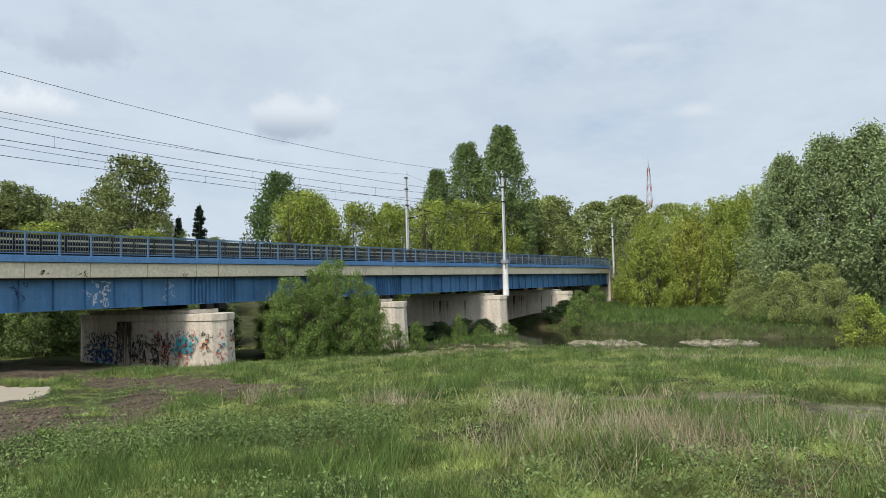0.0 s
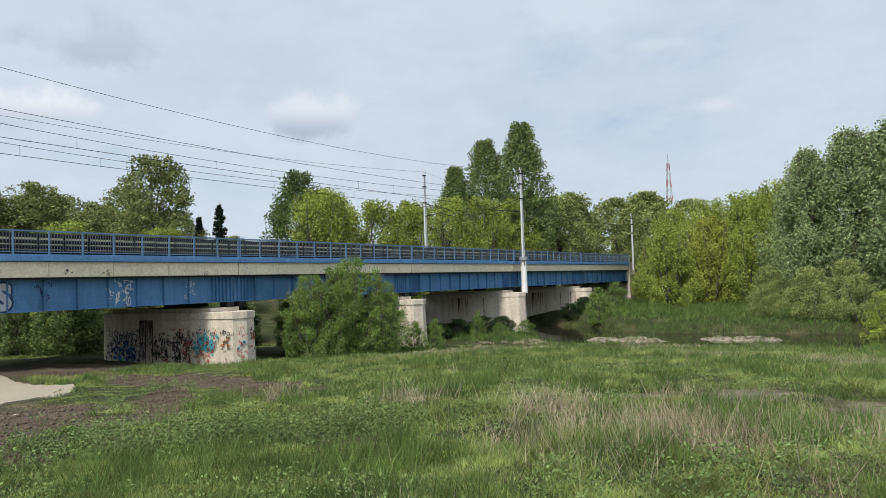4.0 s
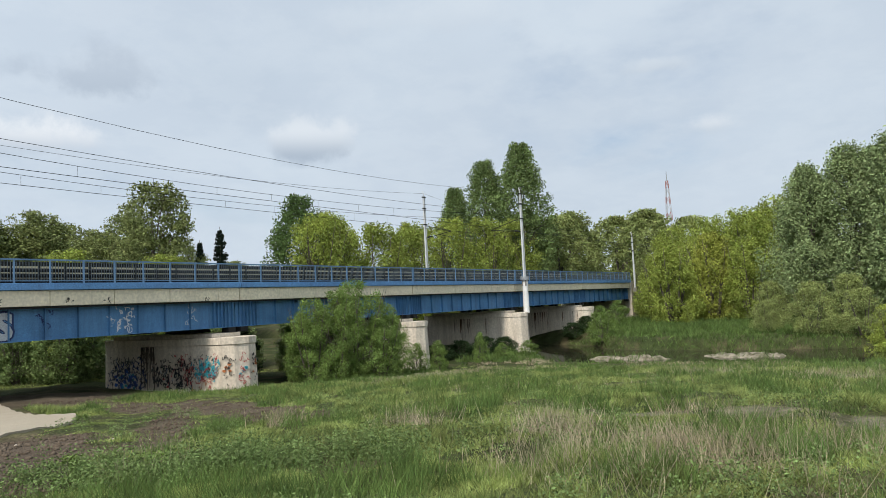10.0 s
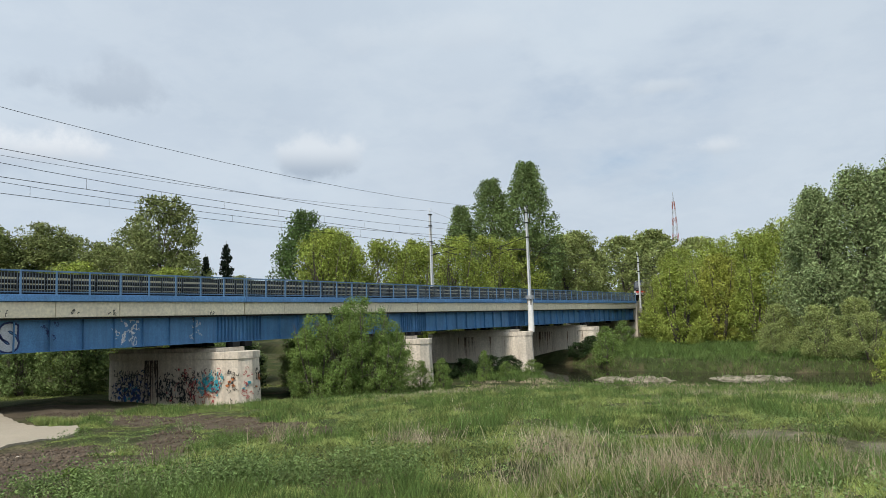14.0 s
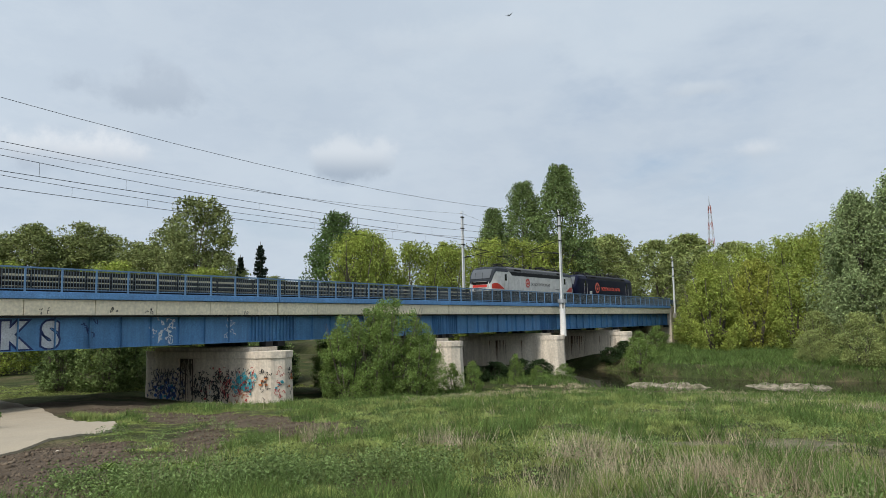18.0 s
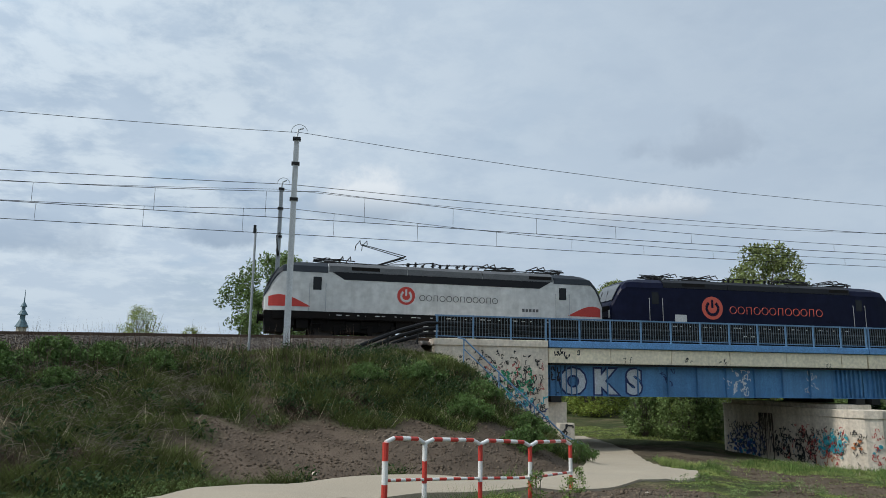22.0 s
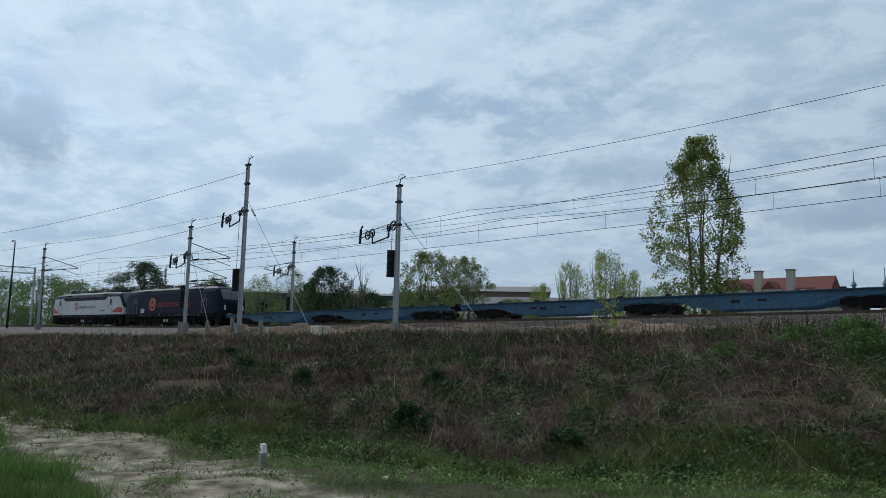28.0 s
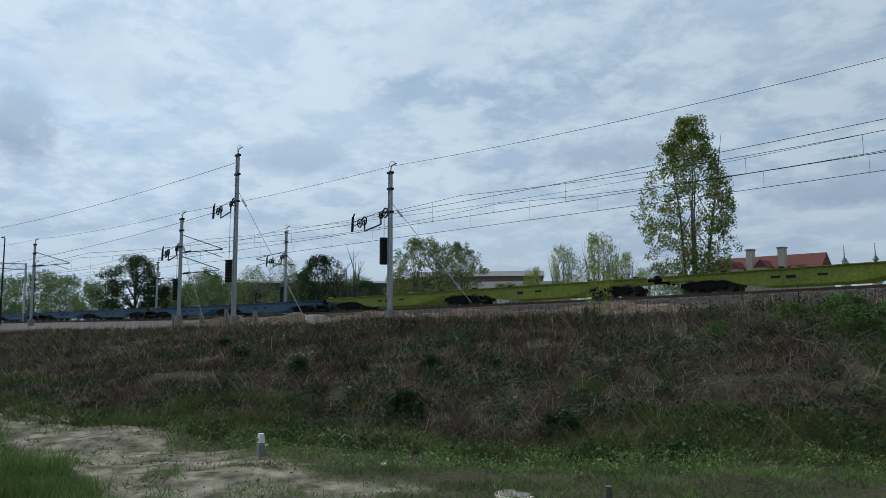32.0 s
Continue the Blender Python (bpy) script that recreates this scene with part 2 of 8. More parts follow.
BAR_PAINT = mat("weathered_pale_bar_paint", (0.115, 0.15, 0.175), 0.6, tint=(0.14, 0.18, 0.20), scale=0.8, amount=0.6)
MAST_STEEL = mat("pale_galvanised_mast", (0.60, 0.61, 0.61), 0.55, metal=0.1, tint=(0.48, 0.49, 0.49), scale=1.2, amount=0.5, bump=0.1)
DARK_PLATE = mat("dark_weathered_plate", (0.022, 0.024, 0.024), 0.8, amount=0.6, spec=0.2)
FAR_RAIL = mat("cream_paint", (0.42, 0.40, 0.28), 0.7, amount=0.4)
BALLAST = mat("ballast_stone", (0.15, 0.125, 0.105), 0.95, tint=(0.10, 0.085, 0.075), scale=1.5, fine=9, bump=1.0, amount=0.9, island=0.35)
RUST = mat("rusty_rail_steel", (0.10, 0.065, 0.045), 0.7, metal=0.3)
SLEEPER = mat("concrete_sleeper", (0.26, 0.245, 0.22), 0.9)
GALV = mat("galvanised_steel", (0.36, 0.38, 0.39), 0.5, metal=0.35, tint=(0.25, 0.26, 0.27), scale=1.2, amount=0.5, bump=0.1)
DARK_STEEL = mat("dark_steel", (0.02, 0.02, 0.02), 0.6, spec=0.25)
WIRE = mat("wire_copper_dark", (0.018, 0.018, 0.018), 0.7, spec=0.15)
BLACK = mat("black_rubber", (0.012, 0.012, 0.013), 0.6, amount=0.4, spec=0.2)
WATER = mat("river_water", (0.035, 0.032, 0.02), 0.04, scale=0.5, fine=4, bump=0.03, amount=0.3, spec=0.4)
PAVED = mat("sandy_paving", (0.37, 0.315, 0.235), 0.95, tint=(0.31, 0.262, 0.195), scale=0.6, fine=45, amount=0.35)
DIRT = mat("bare_brown_soil", (0.10, 0.075, 0.055), 1.0, spec=0.1, tint=(0.17, 0.135, 0.10), scale=0.9, fine=7, bump=1.0, amount=1.0)
BARK = mat("grey_bark", (0.12, 0.10, 0.08), 0.95, scale=6, fine=40, bump=0.8)
WHITE_PAINT = mat("white_paint", (0.78, 0.77, 0.74), 0.5, amount=0.25, bump=0.05)
RED_PAINT = mat("red_paint", (0.55, 0.045, 0.03), 0.5, amount=0.3, bump=0.05)


def leaf(name, base, dark):
    return mat(name, base, 0.6, tint=tuple(0.75 * v for v in dark), scale=0.35, amount=0.8, fine=3, bump=0, island=0.45, spec=0.1, sheen_through=0.16)


LEAF_YELLOW = leaf("fresh_yellow_green_leaves", (0.345, 0.405, 0.085), (0.215, 0.275, 0.060))
LEAF_GOLD = leaf("golden_green_catkin_leaves", (0.40, 0.425, 0.085), (0.32, 0.355, 0.075))
LEAF_SPRING = leaf("spring_green_leaves", (0.215, 0.305, 0.080), (0.105, 0.165, 0.045))
LEAF_WOOD = leaf("pale_wood_leaves", (0.310, 0.355, 0.125), (0.240, 0.285, 0.100))
# dark foliage; colour lowered further to stand in for shade under the bridge
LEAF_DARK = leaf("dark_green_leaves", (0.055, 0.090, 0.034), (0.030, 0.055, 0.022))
LEAF_LIME = leaf("lime_leaves", (0.125, 0.195, 0.060), (0.070, 0.115, 0.036))
LEAF_OLIVE = leaf("olive_green_leaves", (0.255, 0.290, 0.105), (0.150, 0.185, 0.068))
LEAF_POPLAR = leaf("poplar_leaves", (0.205, 0.280, 0.098), (0.130, 0.185, 0.066))
LEAF_UPRIGHT = mat("thin_poplar_leaves", (0.24, 0.28, 0.085), 0.6, tint=(0.14, 0.175, 0.055), scale=0.35, amount=0.8, fine=3, bump=0, island=0.45, spec=0.1, sheen_through=0.4)
LEAF_BIRCH = leaf("birch_leaves", (0.310, 0.385, 0.175), (0.220, 0.285, 0.125))
NEEDLE = leaf("spruce_needles", (0.02, 0.035, 0.02), (0.012, 0.02, 0.012))
GRASS_GREEN = mat("green_grass_blades", (0.345, 0.400, 0.130), 0.7, spec=0.1, tint=(0.145, 0.185, 0.06), scale=1.1, amount=0.9, fine=1.5, bump=0, island=0.4, sheen_through=0.3)
GRASS_DRY = mat("dry_straw_blades", (0.50, 0.425, 0.30), 0.85, spec=0.1, tint=(0.32, 0.26, 0.17), scale=0.25, amount=0.8, fine=1.5, bump=0, island=0.35, sheen_through=0.2)
GRASS_BANK = mat("rank_bank_grass", (0.105, 0.122, 0.040), 0.8, spec=0.08, tint=(0.075, 0.095, 0.03), scale=0.3, amount=0.9, fine=1.5, bump=0, island=0.45, sheen_through=0.25)
TWIG = mat("dry_brown_stems", (0.155, 0.110, 0.084), 0.9, spec=0.05, tint=(0.034, 0.025, 0.019), scale=0.5, amount=0.9, fine=1.5, bump=0, island=0.7)
STALK = mat("bleached_stalks", (0.22, 0.182, 0.14), 0.9, spec=0.1, amount=0.6, bump=0, island=0.5)


def ground_material():
    """Meadow soil and short grass; bare and dry patches follow noise and the lie of the bank."""
    m = bpy.data.materials.new("meadow_ground")
    m.use_nodes = True
    nt = m.node_tree
    N, L = nt.nodes.new, nt.links.new
    b = nt.nodes["Principled BSDF"]
    b.inputs["Roughness"].default_value = 0.95
    b.inputs["Specular IOR Level"].default_value = 0.1
    co = N("ShaderNodeTexCoord")

    def noise_fac(scale, lo, hi, det=6, off=0.0):
        mp = N("ShaderNodeMapping"); mp.inputs["Location"].default_value = (off, off * 0.7, 0)
        L(co.outputs["Object"], mp.inputs[0])
        n = N("ShaderNodeTexNoise"); n.inputs["Scale"].default_value, n.inputs["Detail"].default_value = scale, det
        L(mp.outputs[0], n.inputs["Vector"])
        r = N("ShaderNodeMapRange"); r.inputs[1].default_value, r.inputs[2].default_value = lo, hi
        L(n.outputs["Fac"], r.inputs[0])
        return r.outputs[0], n.outputs["Fac"]

    def mix(a, c, f):
        mx = N("ShaderNodeMix"); mx.data_type = "RGBA"
        if isinstance(a, tuple):
            mx.inputs[6].default_value = (*a, 1)
        else:
            L(a, mx.inputs[6])
        mx.inputs[7].default_value = (*c, 1)
        L(f, mx.inputs[0])
        return mx.outputs[2]

    f1, _ = noise_fac(0.12, 0.4, 0.65)
    f2, _ = noise_fac(0.5, 0.5, 0.72, off=9)
    f3, h3 = noise_fac(14, 0.35, 0.75, off=3)
    c = mix((0.085, 0.115, 0.038), (0.135, 0.140, 0.058), f1)
    c = mix(c, (0.25, 0.205, 0.12), f2)
    c = mix(c, (0.022, 0.028, 0.013), f3)
    at = N("ShaderNodeAttribute"); at.attribute_name = "cover"
    sp = N("ShaderNodeSeparateColor"); L(at.outputs["Color"], sp.inputs[0])
    # red: brown brushy bank, green: bare soil, blue: dry sand
    fb, _ = noise_fac(1.2, 0.2, 0.8, off=5)
    ml = N("ShaderNodeMath"); ml.operation = "MULTIPLY"; L(sp.outputs[0], ml.inputs[0]); ml.inputs[1].default_value = 0.8
    c = mix(c, (0.078, 0.058, 0.042), ml.outputs[0])
    c = mix(c, (0.155, 0.118, 0.088), sp.outputs[1])
    fs, _ = noise_fac(2.6, 0.30, 0.62, det=9, off=2)
    ms = N("ShaderNodeMath"); ms.operation = "MULTIPLY"; L(sp.outputs[2], ms.inputs[0]); L(fs, ms.inputs[1])
    c = mix(c, (0.48, 0.415, 0.32), ms.outputs[0])
    mm = N("ShaderNodeMix"); mm.data_type, mm.blend_type = "RGBA", "MULTIPLY"; mm.inputs[0].default_value = 0.6
    L(c, mm.inputs[6]); L(fb, mm.inputs[7])
    L(mm.outputs[2], b.inputs["Base Color"])
    bp = N("ShaderNodeBump"); bp.inputs["Strength"].default_value = 0.9; bp.inputs["Distance"].default_value = 0.08
    L(h3, bp.inputs["Height"]); L(bp.outputs[0], b.inputs["Normal"])
    return m


GROUND = ground_material()


# ---------------------------------------------------------------- lie of the land
RAIL_Z, TRACK_Y = 6.8, 39.2


def track_y(x):
    """Centre line of the near track: straight over the bridge, bending towards the meadow side past it."""
    x = np.asarray(x, float)
    return np.where(x > 30, TRACK_Y, np.where(x > -30, TRACK_Y - (30 - x) ** 2 / 640, TRACK_Y - 5.625 + 0.1875 * (x + 30)))


def rail_z(x):
    """Rail height: level over the bridge, falling gently past it."""
    return np.interp(x, [-400, -62, -10, 3, 500], [4.6, 5.62, 6.60, RAIL_Z, RAIL_Z])


def smooth(t):
    t = np.clip(t, 0, 1)
    return t * t * (3 - 2 * t)


def lumps(x, y):
    return 0.10 * np.sin(x * 0.9 + 1.3 * np.sin(y * 0.37)) * np.sin(y * 0.8 + 0.7) + 0.05 * np.sin(x * 2.3 + y * 1.1) * np.sin(y * 2.9 - x * 0.7)


TOE_X = [-400, -60, -22.7, -14.9, -9.1, -6.0, -3.8, -1.5, 2.4, 8.2, 14, 20]
TOE_Y = [-70, -3, 4.4, 7.3, 9.4, 12.0, 14.8, 16.9, 18.6, 22.0, 26, 28]
RIVER_X, RIVER_Y = [-300, -60, -20, 5, 14, 24, 36, 60, 400], [150, 84, 68, 63, 61.5, 63, 69, 76, 60]


def river_x(y):
    return np.interp(y, RIVER_X, RIVER_Y)


def ground_z(x, y):
    x, y = np.asarray(x, float), np.asarray(y, float)
    rho = np.hypot(x, y)
    base = np.interp(rho, [0, 16, 30, 36, 41.5, 50, 60, 64, 70, 85, 130], [3.4, 2.68, 1.72, 1.25, 0.7, 0.12, 0.05, 0.15, 0.75, 1.2, 2.2])
    shelf = np.interp(rho, [30, 36, 41.5, 50, 60, 80, 130], [1.72, 1.60, 1.42, 1.22, 1.1, 1.2, 2.2])
    ks = smooth((0.78 - x / np.maximum(y, 1.0)) / 0.24) * smooth((y - 22) / 6) * smooth((rho - 30) / 4)
    base = base * (1 - ks) + shelf * ks
    left = np.interp(rho, [0, 16, 60, 200], [3.4, 2.6, 2.4, 3.0])
    k = smooth((-2 - x) / 8)
    base = base * (1 - k) + left * k
    # railway bank left of the bridge, and again far beyond it
    yc = track_y(x)
    crest = yc - 8.4
    toe = np.interp(x, TOE_X, TOE_Y)
    t = np.clip((y - toe) / np.maximum(crest - toe, 0.5), 0, 1)
    rise = 0.75 * t + 0.25 * smooth(t) + 0.04 * np.sin(np.pi * t)
    back = smooth((yc + 9.0 - y) / -9.0)
    top = rail_z(x) - 0.87 - 0.95 * back
    fx = smooth((11.7 - x) / 6.6)
    fx = np.maximum(fx, smooth((x - 98) / 8) * 0.96 * smooth((y - 24) / 8))
    bank = base + np.maximum(top - base, 0) * np.where(y < crest, rise, 1.0)
    z = base * (1 - fx) + bank * fx
    # spoil heaped along the crest
    heap = np.interp(x, [-50, -26], [0.75, 0.42]) * np.exp(-((y - crest - 0.5) / 0.85) ** 2) * smooth((-13.5 - x) / 3) * smooth((x + 62) / 8) * (0.75 + 0.25 * np.sin(x * 0.83) + 0.12 * np.sin(x * 2.7))
    z = z + heap
    # river channel
    side = x - river_x(y)
    open_bank = smooth((28 - y) / 4)
    d = np.maximum(np.abs(side) * (1 + 0.9 * open_bank * (side > 0)) - 3.0 * (side < 0) * open_bank, 0)
    cut = smooth((9.5 - d) / 5.0)
    z = z * (1 - cut) + np.minimum(z, -0.9) * cut
    for ax, ay, rx, ry in ((57.2, 19.8, 1.3, 3.6), (59.6, 11.4, 1.3, 3.3)):
        q = ((x - ax) / rx) ** 2 + ((y - ay) / ry) ** 2
        z = np.maximum(z, -0.9 + 0.88 * smooth((1.9 - q) / 1.5) * (0.85 + 0.15 * np.sin(2.3 * y + 3 * np.sin(x * 2.1))) + 0.07 * np.sin(3 * y) * np.sin(4 * x))
    far = smooth((rho - 250) / 400)
    z = z * (1 - far) + 3.0 * far
    rough = smooth((90 - rho) / 60) * (1 - smooth((y - crest + 1.5) / 1.5) * fx)
    return z + lumps(x, y) * rough


# ---------------------------------------------------------------- building helpers
def box(bm, x0, x1, y0, y1, z0, z1, m=None):
    g = bmesh.ops.create_cube(bm, size=1)
    bmesh.ops.scale(bm, vec=(x1 - x0, y1 - y0, z1 - z0), verts=g["verts"])
    bmesh.ops.translate(bm, vec=((x0 + x1) / 2, (y0 + y1) / 2, (z0 + z1) / 2), verts=g["verts"])
    if m is not None:
        bmesh.ops.transform(bm, matrix=m, verts=g["verts"])
    return g["verts"]


def rod(bm, a, b, r0, r1=None, n=8):
    """A round bar from a to b."""
    a, b = Vector(a), Vector(b)
    d = b - a
    g = bmesh.ops.create_cone(bm, cap_ends=True, segments=n, radius1=r0, radius2=r0 if r1 is None else r1, depth=d.length)
    m = Matrix.Translation((a + b) / 2) @ d.to_track_quat("Z", "Y").to_matrix().to_4x4()
    bmesh.ops.transform(bm, matrix=m, verts=g["verts"])
    return g["verts"]


def bar(bm, a, b, w, h=None):
    """A square bar from a to b, h measured upright."""
    a, b = Vector(a), Vector(b)
    d = b - a
    h = h or w
    g = bmesh.ops.create_cube(bm, size=1)
    bmesh.ops.scale(bm, vec=(d.length, w, h), verts=g["verts"])
    m = Matrix.Translation((a + b) / 2) @ d.to_track_quat("X", "Z").to_matrix().to_4x4()
    bmesh.ops.transform(bm, matrix=m, verts=g["verts"])


def tube(bm, pts, r, n=6):
    """A bent round bar through pts."""
    pts = [Vector(p) for p in pts]
    rings = []
    for i, p in enumerate(pts):
        d = (pts[min(i + 1, len(pts) - 1)] - pts[max(i - 1, 0)]).normalized()
        u = d.cross(Vector((0, 0, 1)))
        u = u.normalized() if u.length > 1e-3 else Vector((1, 0, 0))
        v = u.cross(d)
        rr = r[i] if isinstance(r, (list, tuple)) else r
        rings.append([bm.verts.new(p + (u * math.cos(2 * math.pi * k / n) + v * math.sin(2 * math.pi * k / n)) * rr) for k in range(n)])
    for a, b in zip(rings, rings[1:]):
        for k in range(n):
            bm.faces.new((a[k], a[(k + 1) % n], b[(k + 1) % n], b[k]))
    bm.faces.new(rings[0][::-1])
    bm.faces.new(rings[-1])


def prism(bm, poly, z0, z1):
    """An upright prism on a plan polygon (anticlockwise)."""
    lo = [bm.verts.new((x, y, z0)) for x, y in poly]
    hi = [bm.verts.new((x, y, z1)) for x, y in poly]
    n = len(poly)
    bm.faces.new(lo[::-1])
    bm.faces.new(hi)
    for i in range(n):
        bm.faces.new((lo[i], lo[(i + 1) % n], hi[(i + 1) % n], hi[i]))


def extrude_y(bm, prof, y0, y1):
    """A profile in x, z drawn out along y."""
    a = [bm.verts.new((x, y0, z)) for x, z in prof]
    b = [bm.verts.new((x, y1, z)) for x, z in prof]
    n = len(prof)
    for i in range(n):
        bm.faces.new((a[i], a[(i + 1) % n], b[(i + 1) % n], b[i]))
    bm.faces.new(a[::-1])
    bm.faces.new(b)


def mesh_of(bm, name, material, soft=False):
    bmesh.ops.recalc_face_normals(bm, faces=bm.faces)
    me = bpy.data.meshes.new(name)
    bm.to_mesh(me)
    bm.free()
    me.materials.append(material)
    if soft:
        for p in me.polygons:
            p.use_smooth = True
    return me


def part(name, bm, material, parent, label="", soft=False, bevel=0.0):
    if bevel:
        bmesh.ops.bevel(bm, geom=list(bm.edges), offset=bevel, segments=1, affect="EDGES")
    ob = new(name, mesh_of(bm, name, material, soft))
    ob.parent = parent
    if label:
        tagged(ob, label)
    return ob


def shared(name, me, parent, m):
    ob = new(name, me)
    ob.parent = parent
    ob.matrix_basis = m
    return ob


def thing(name, label, category, m=None, group="", kind=""):
    ob = new(name)
    ob.empty_display_size = 0.2
    if m is not None:
        ob.matrix_basis = m
    return tagged(ob, label, category, group, kind)


def stuff(ob):
    ob["kind"] = "stuff"
    return ob


def solid(name, bm, material, label, category, group="", kind="", soft=False, m=None):
    ob = new(name, mesh_of(bm, name, material, soft))
    if m is not None:
        ob.matrix_basis = m
    return tagged(ob, label, category, group, kind)


def tri_mesh(name, v, f, material):
    """A mesh from numpy arrays of corners and triangles."""
    me = bpy.data.meshes.new(name)
    v, f = np.asarray(v, np.float32), np.asarray(f, np.int32)
    me.vertices.add(len(v)); me.vertices.foreach_set("co", v.ravel())
    k = f.shape[1]
    me.loops.add(f.size); me.loops.foreach_set("vertex_index", f.ravel())
    me.polygons.add(len(f)); me.polygons.foreach_set("loop_start", np.arange(0, f.size, k, dtype=np.int32))
    me.update(calc_edges=True)
    me.materials.append(material)
    return me


# ---------------------------------------------------------------- ground, river, paths
def warp(lo, hi, fine_lo, fine_hi, step, growth):
    c = list(np.arange(fine_lo, fine_hi + 1e-6, step))
    s, a = step, fine_hi
    while a < hi:
        s *= growth; a += s; c.append(a)
    s, a = step, fine_lo
    while a > lo:
        s *= growth; a -= s; c.insert(0, a)
    return np.array(c)


def near_line(x, y, pts, width, ragged=0.3):
    """How far a place lies within a band along a line of points: 1 inside, 0 outside."""
    best = np.full(np.shape(x), 1e9)
    for (ax, ay), (bx, by) in zip(pts, pts[1:]):
        t = np.clip(((x - ax) * (bx - ax) + (y - ay) * (by - ay)) / ((bx - ax) ** 2 + (by - ay) ** 2), 0, 1)
        best = np.minimum(best, np.hypot(x - ax - t * (bx - ax), y - ay - t * (by - ay)))
    w = width * (1 + ragged * np.sin(x * 1.7 + y * 0.9) * np.sin(y * 2.1 - x * 0.6))
    return smooth((w - best) / (0.35 * width) + 0.5)


SAND_TRACK = [(-60, -8), (-28, 1.6), (-20, 3.9), (-14.5, 4.3), (-11, 4.2), (-8.5, 4.3), (-5, 3.2), (-2, -2)]
PAVED_LINE = [(0.5, -6), (-0.8, 2), (-1.7, 7.5), (-2.0, 11.2), (-0.6, 13.9), (1.6, 15.2), (4, 15.9), (7.2, 17.5), (9.6, 20.0), (10.9, 22.8), (11.7, 25.8), (12.5, 28.5), (13.8, 32), (15.2, 37), (17, 46)]


def cover_masks(x, y):
    z = ground_z(x, y)
    toe = np.interp(x, TOE_X, TOE_Y)
    crest = track_y(x) - 8.4
    t = (y - toe) / np.maximum(crest - toe, 0.5)
    bank = smooth((t + 0.02) / 0.1) * smooth((1.25 - t) / 0.1) * smooth((-5.0 - x) / 5)
    mott = 0.5 + 0.5 * np.sin(x * 0.55 + 2 * np.sin(y * 0.31)) * np.sin(y * 0.47 + 1.1 * np.sin(x * 0.4))
    bank = bank * (0.72 + 0.28 * mott)
    soil = near_line(x, y, [(-0.6, 19.2), (1.6, 19.8), (4.2, 20.4), (7.2, 22.4)], 2.3)
    soil = np.maximum(soil, near_line(x, y, [(-1.0, 19), (-1.4, 25), (-2.0, 31)], 0.5) * 0.7)
    soil = np.maximum(soil, near_line(x, y, [(4.4, 11.4), (6.0, 12.8), (7.0, 14.4)], 1.75) * 0.95)
    soil = np.maximum(soil, near_line(x, y, [(6.6, 11.0), (7.8, 11.4), (9.2, 12.8), (11.2, 15.2)], 0.55, 0.6) * 0.8)
    soil = np.maximum(soil, near_line(x, y, [(11.4, 11.6), (12.4, 13.6), (13.8, 17.0), (15.2, 21.0), (16.4, 25.5), (16.8, 31.0), (17.6, 38)], 1.1, 0.5) * 0.85)
    soil = np.maximum(soil, 0.8 * smooth((12 - np.abs(x - 15)) / 4) * smooth((4.5 - np.abs(y - 33)) / 3))
    sand = near_line(x, y, SAND_TRACK, 1.3, 0.5) * (0.42 + 0.58 * np.sin(x * 1.3 + 2 * np.sin(y * 1.9)) ** 2)
    sand = np.maximum(sand, near_line(x, y, [(56.4, 22.6), (58, 16.8)], 1.7) + near_line(x, y, [(58.8, 14.4), (60, 8.4)], 1.6))
    sand = np.maximum(sand, 0.6 * near_line(x, y, [(13.6, 5.2), (14.0, 3.4), (13.4, 1.4), (12.6, -0.4)], 0.55, 0.7))
    spill = smooth((y - crest + 2.6 + 0.8 * np.sin(x * 0.9) + 0.5 * np.sin(x * 2.3)) / 1.2) * smooth((crest + 2.4 - y) / 0.8) * smooth((-12.5 - x) / 4)
    soil = np.maximum(soil, 0.95 * spill)
    return bank, soil, np.clip(sand, 0, 1), z


def build_ground():
    xs = warp(-2500, 2600, -64, 80, 0.42, 1.14)
    ys = warp(-2500, 2600, -9, 48, 0.40, 1.14)
    X, Y = np.meshgrid(xs, ys)
    bank, soil, sand, Z = cover_masks(X, Y)
    nx, ny = len(xs), len(ys)
    i = np.arange(nx * ny).reshape(ny, nx)
    f = np.stack([i[:-1, :-1], i[:-1, 1:], i[1:, 1:], i[1:, :-1]], -1).reshape(-1, 4)
    me = tri_mesh("ground", np.stack([X, Y, Z], -1).reshape(-1, 3), f, GROUND)
    me.polygons.foreach_set("use_smooth", np.ones(len(f), bool))
    bank = np.maximum(bank, 0.7 * smooth((-1.5 - X) / 3) * smooth((Y - 2.2) / 1.2) * smooth((X + 60) / 20))
    at = me.color_attributes.new("cover", "FLOAT_COLOR", "POINT")
    at.data.foreach_set("color", np.stack([bank, soil, sand, np.ones_like(bank)], -1).astype(np.float32).ravel())
    tagged(new("ground", me), "grassy river meadow and brown railway bank", "ground", kind="structure")


build_ground()


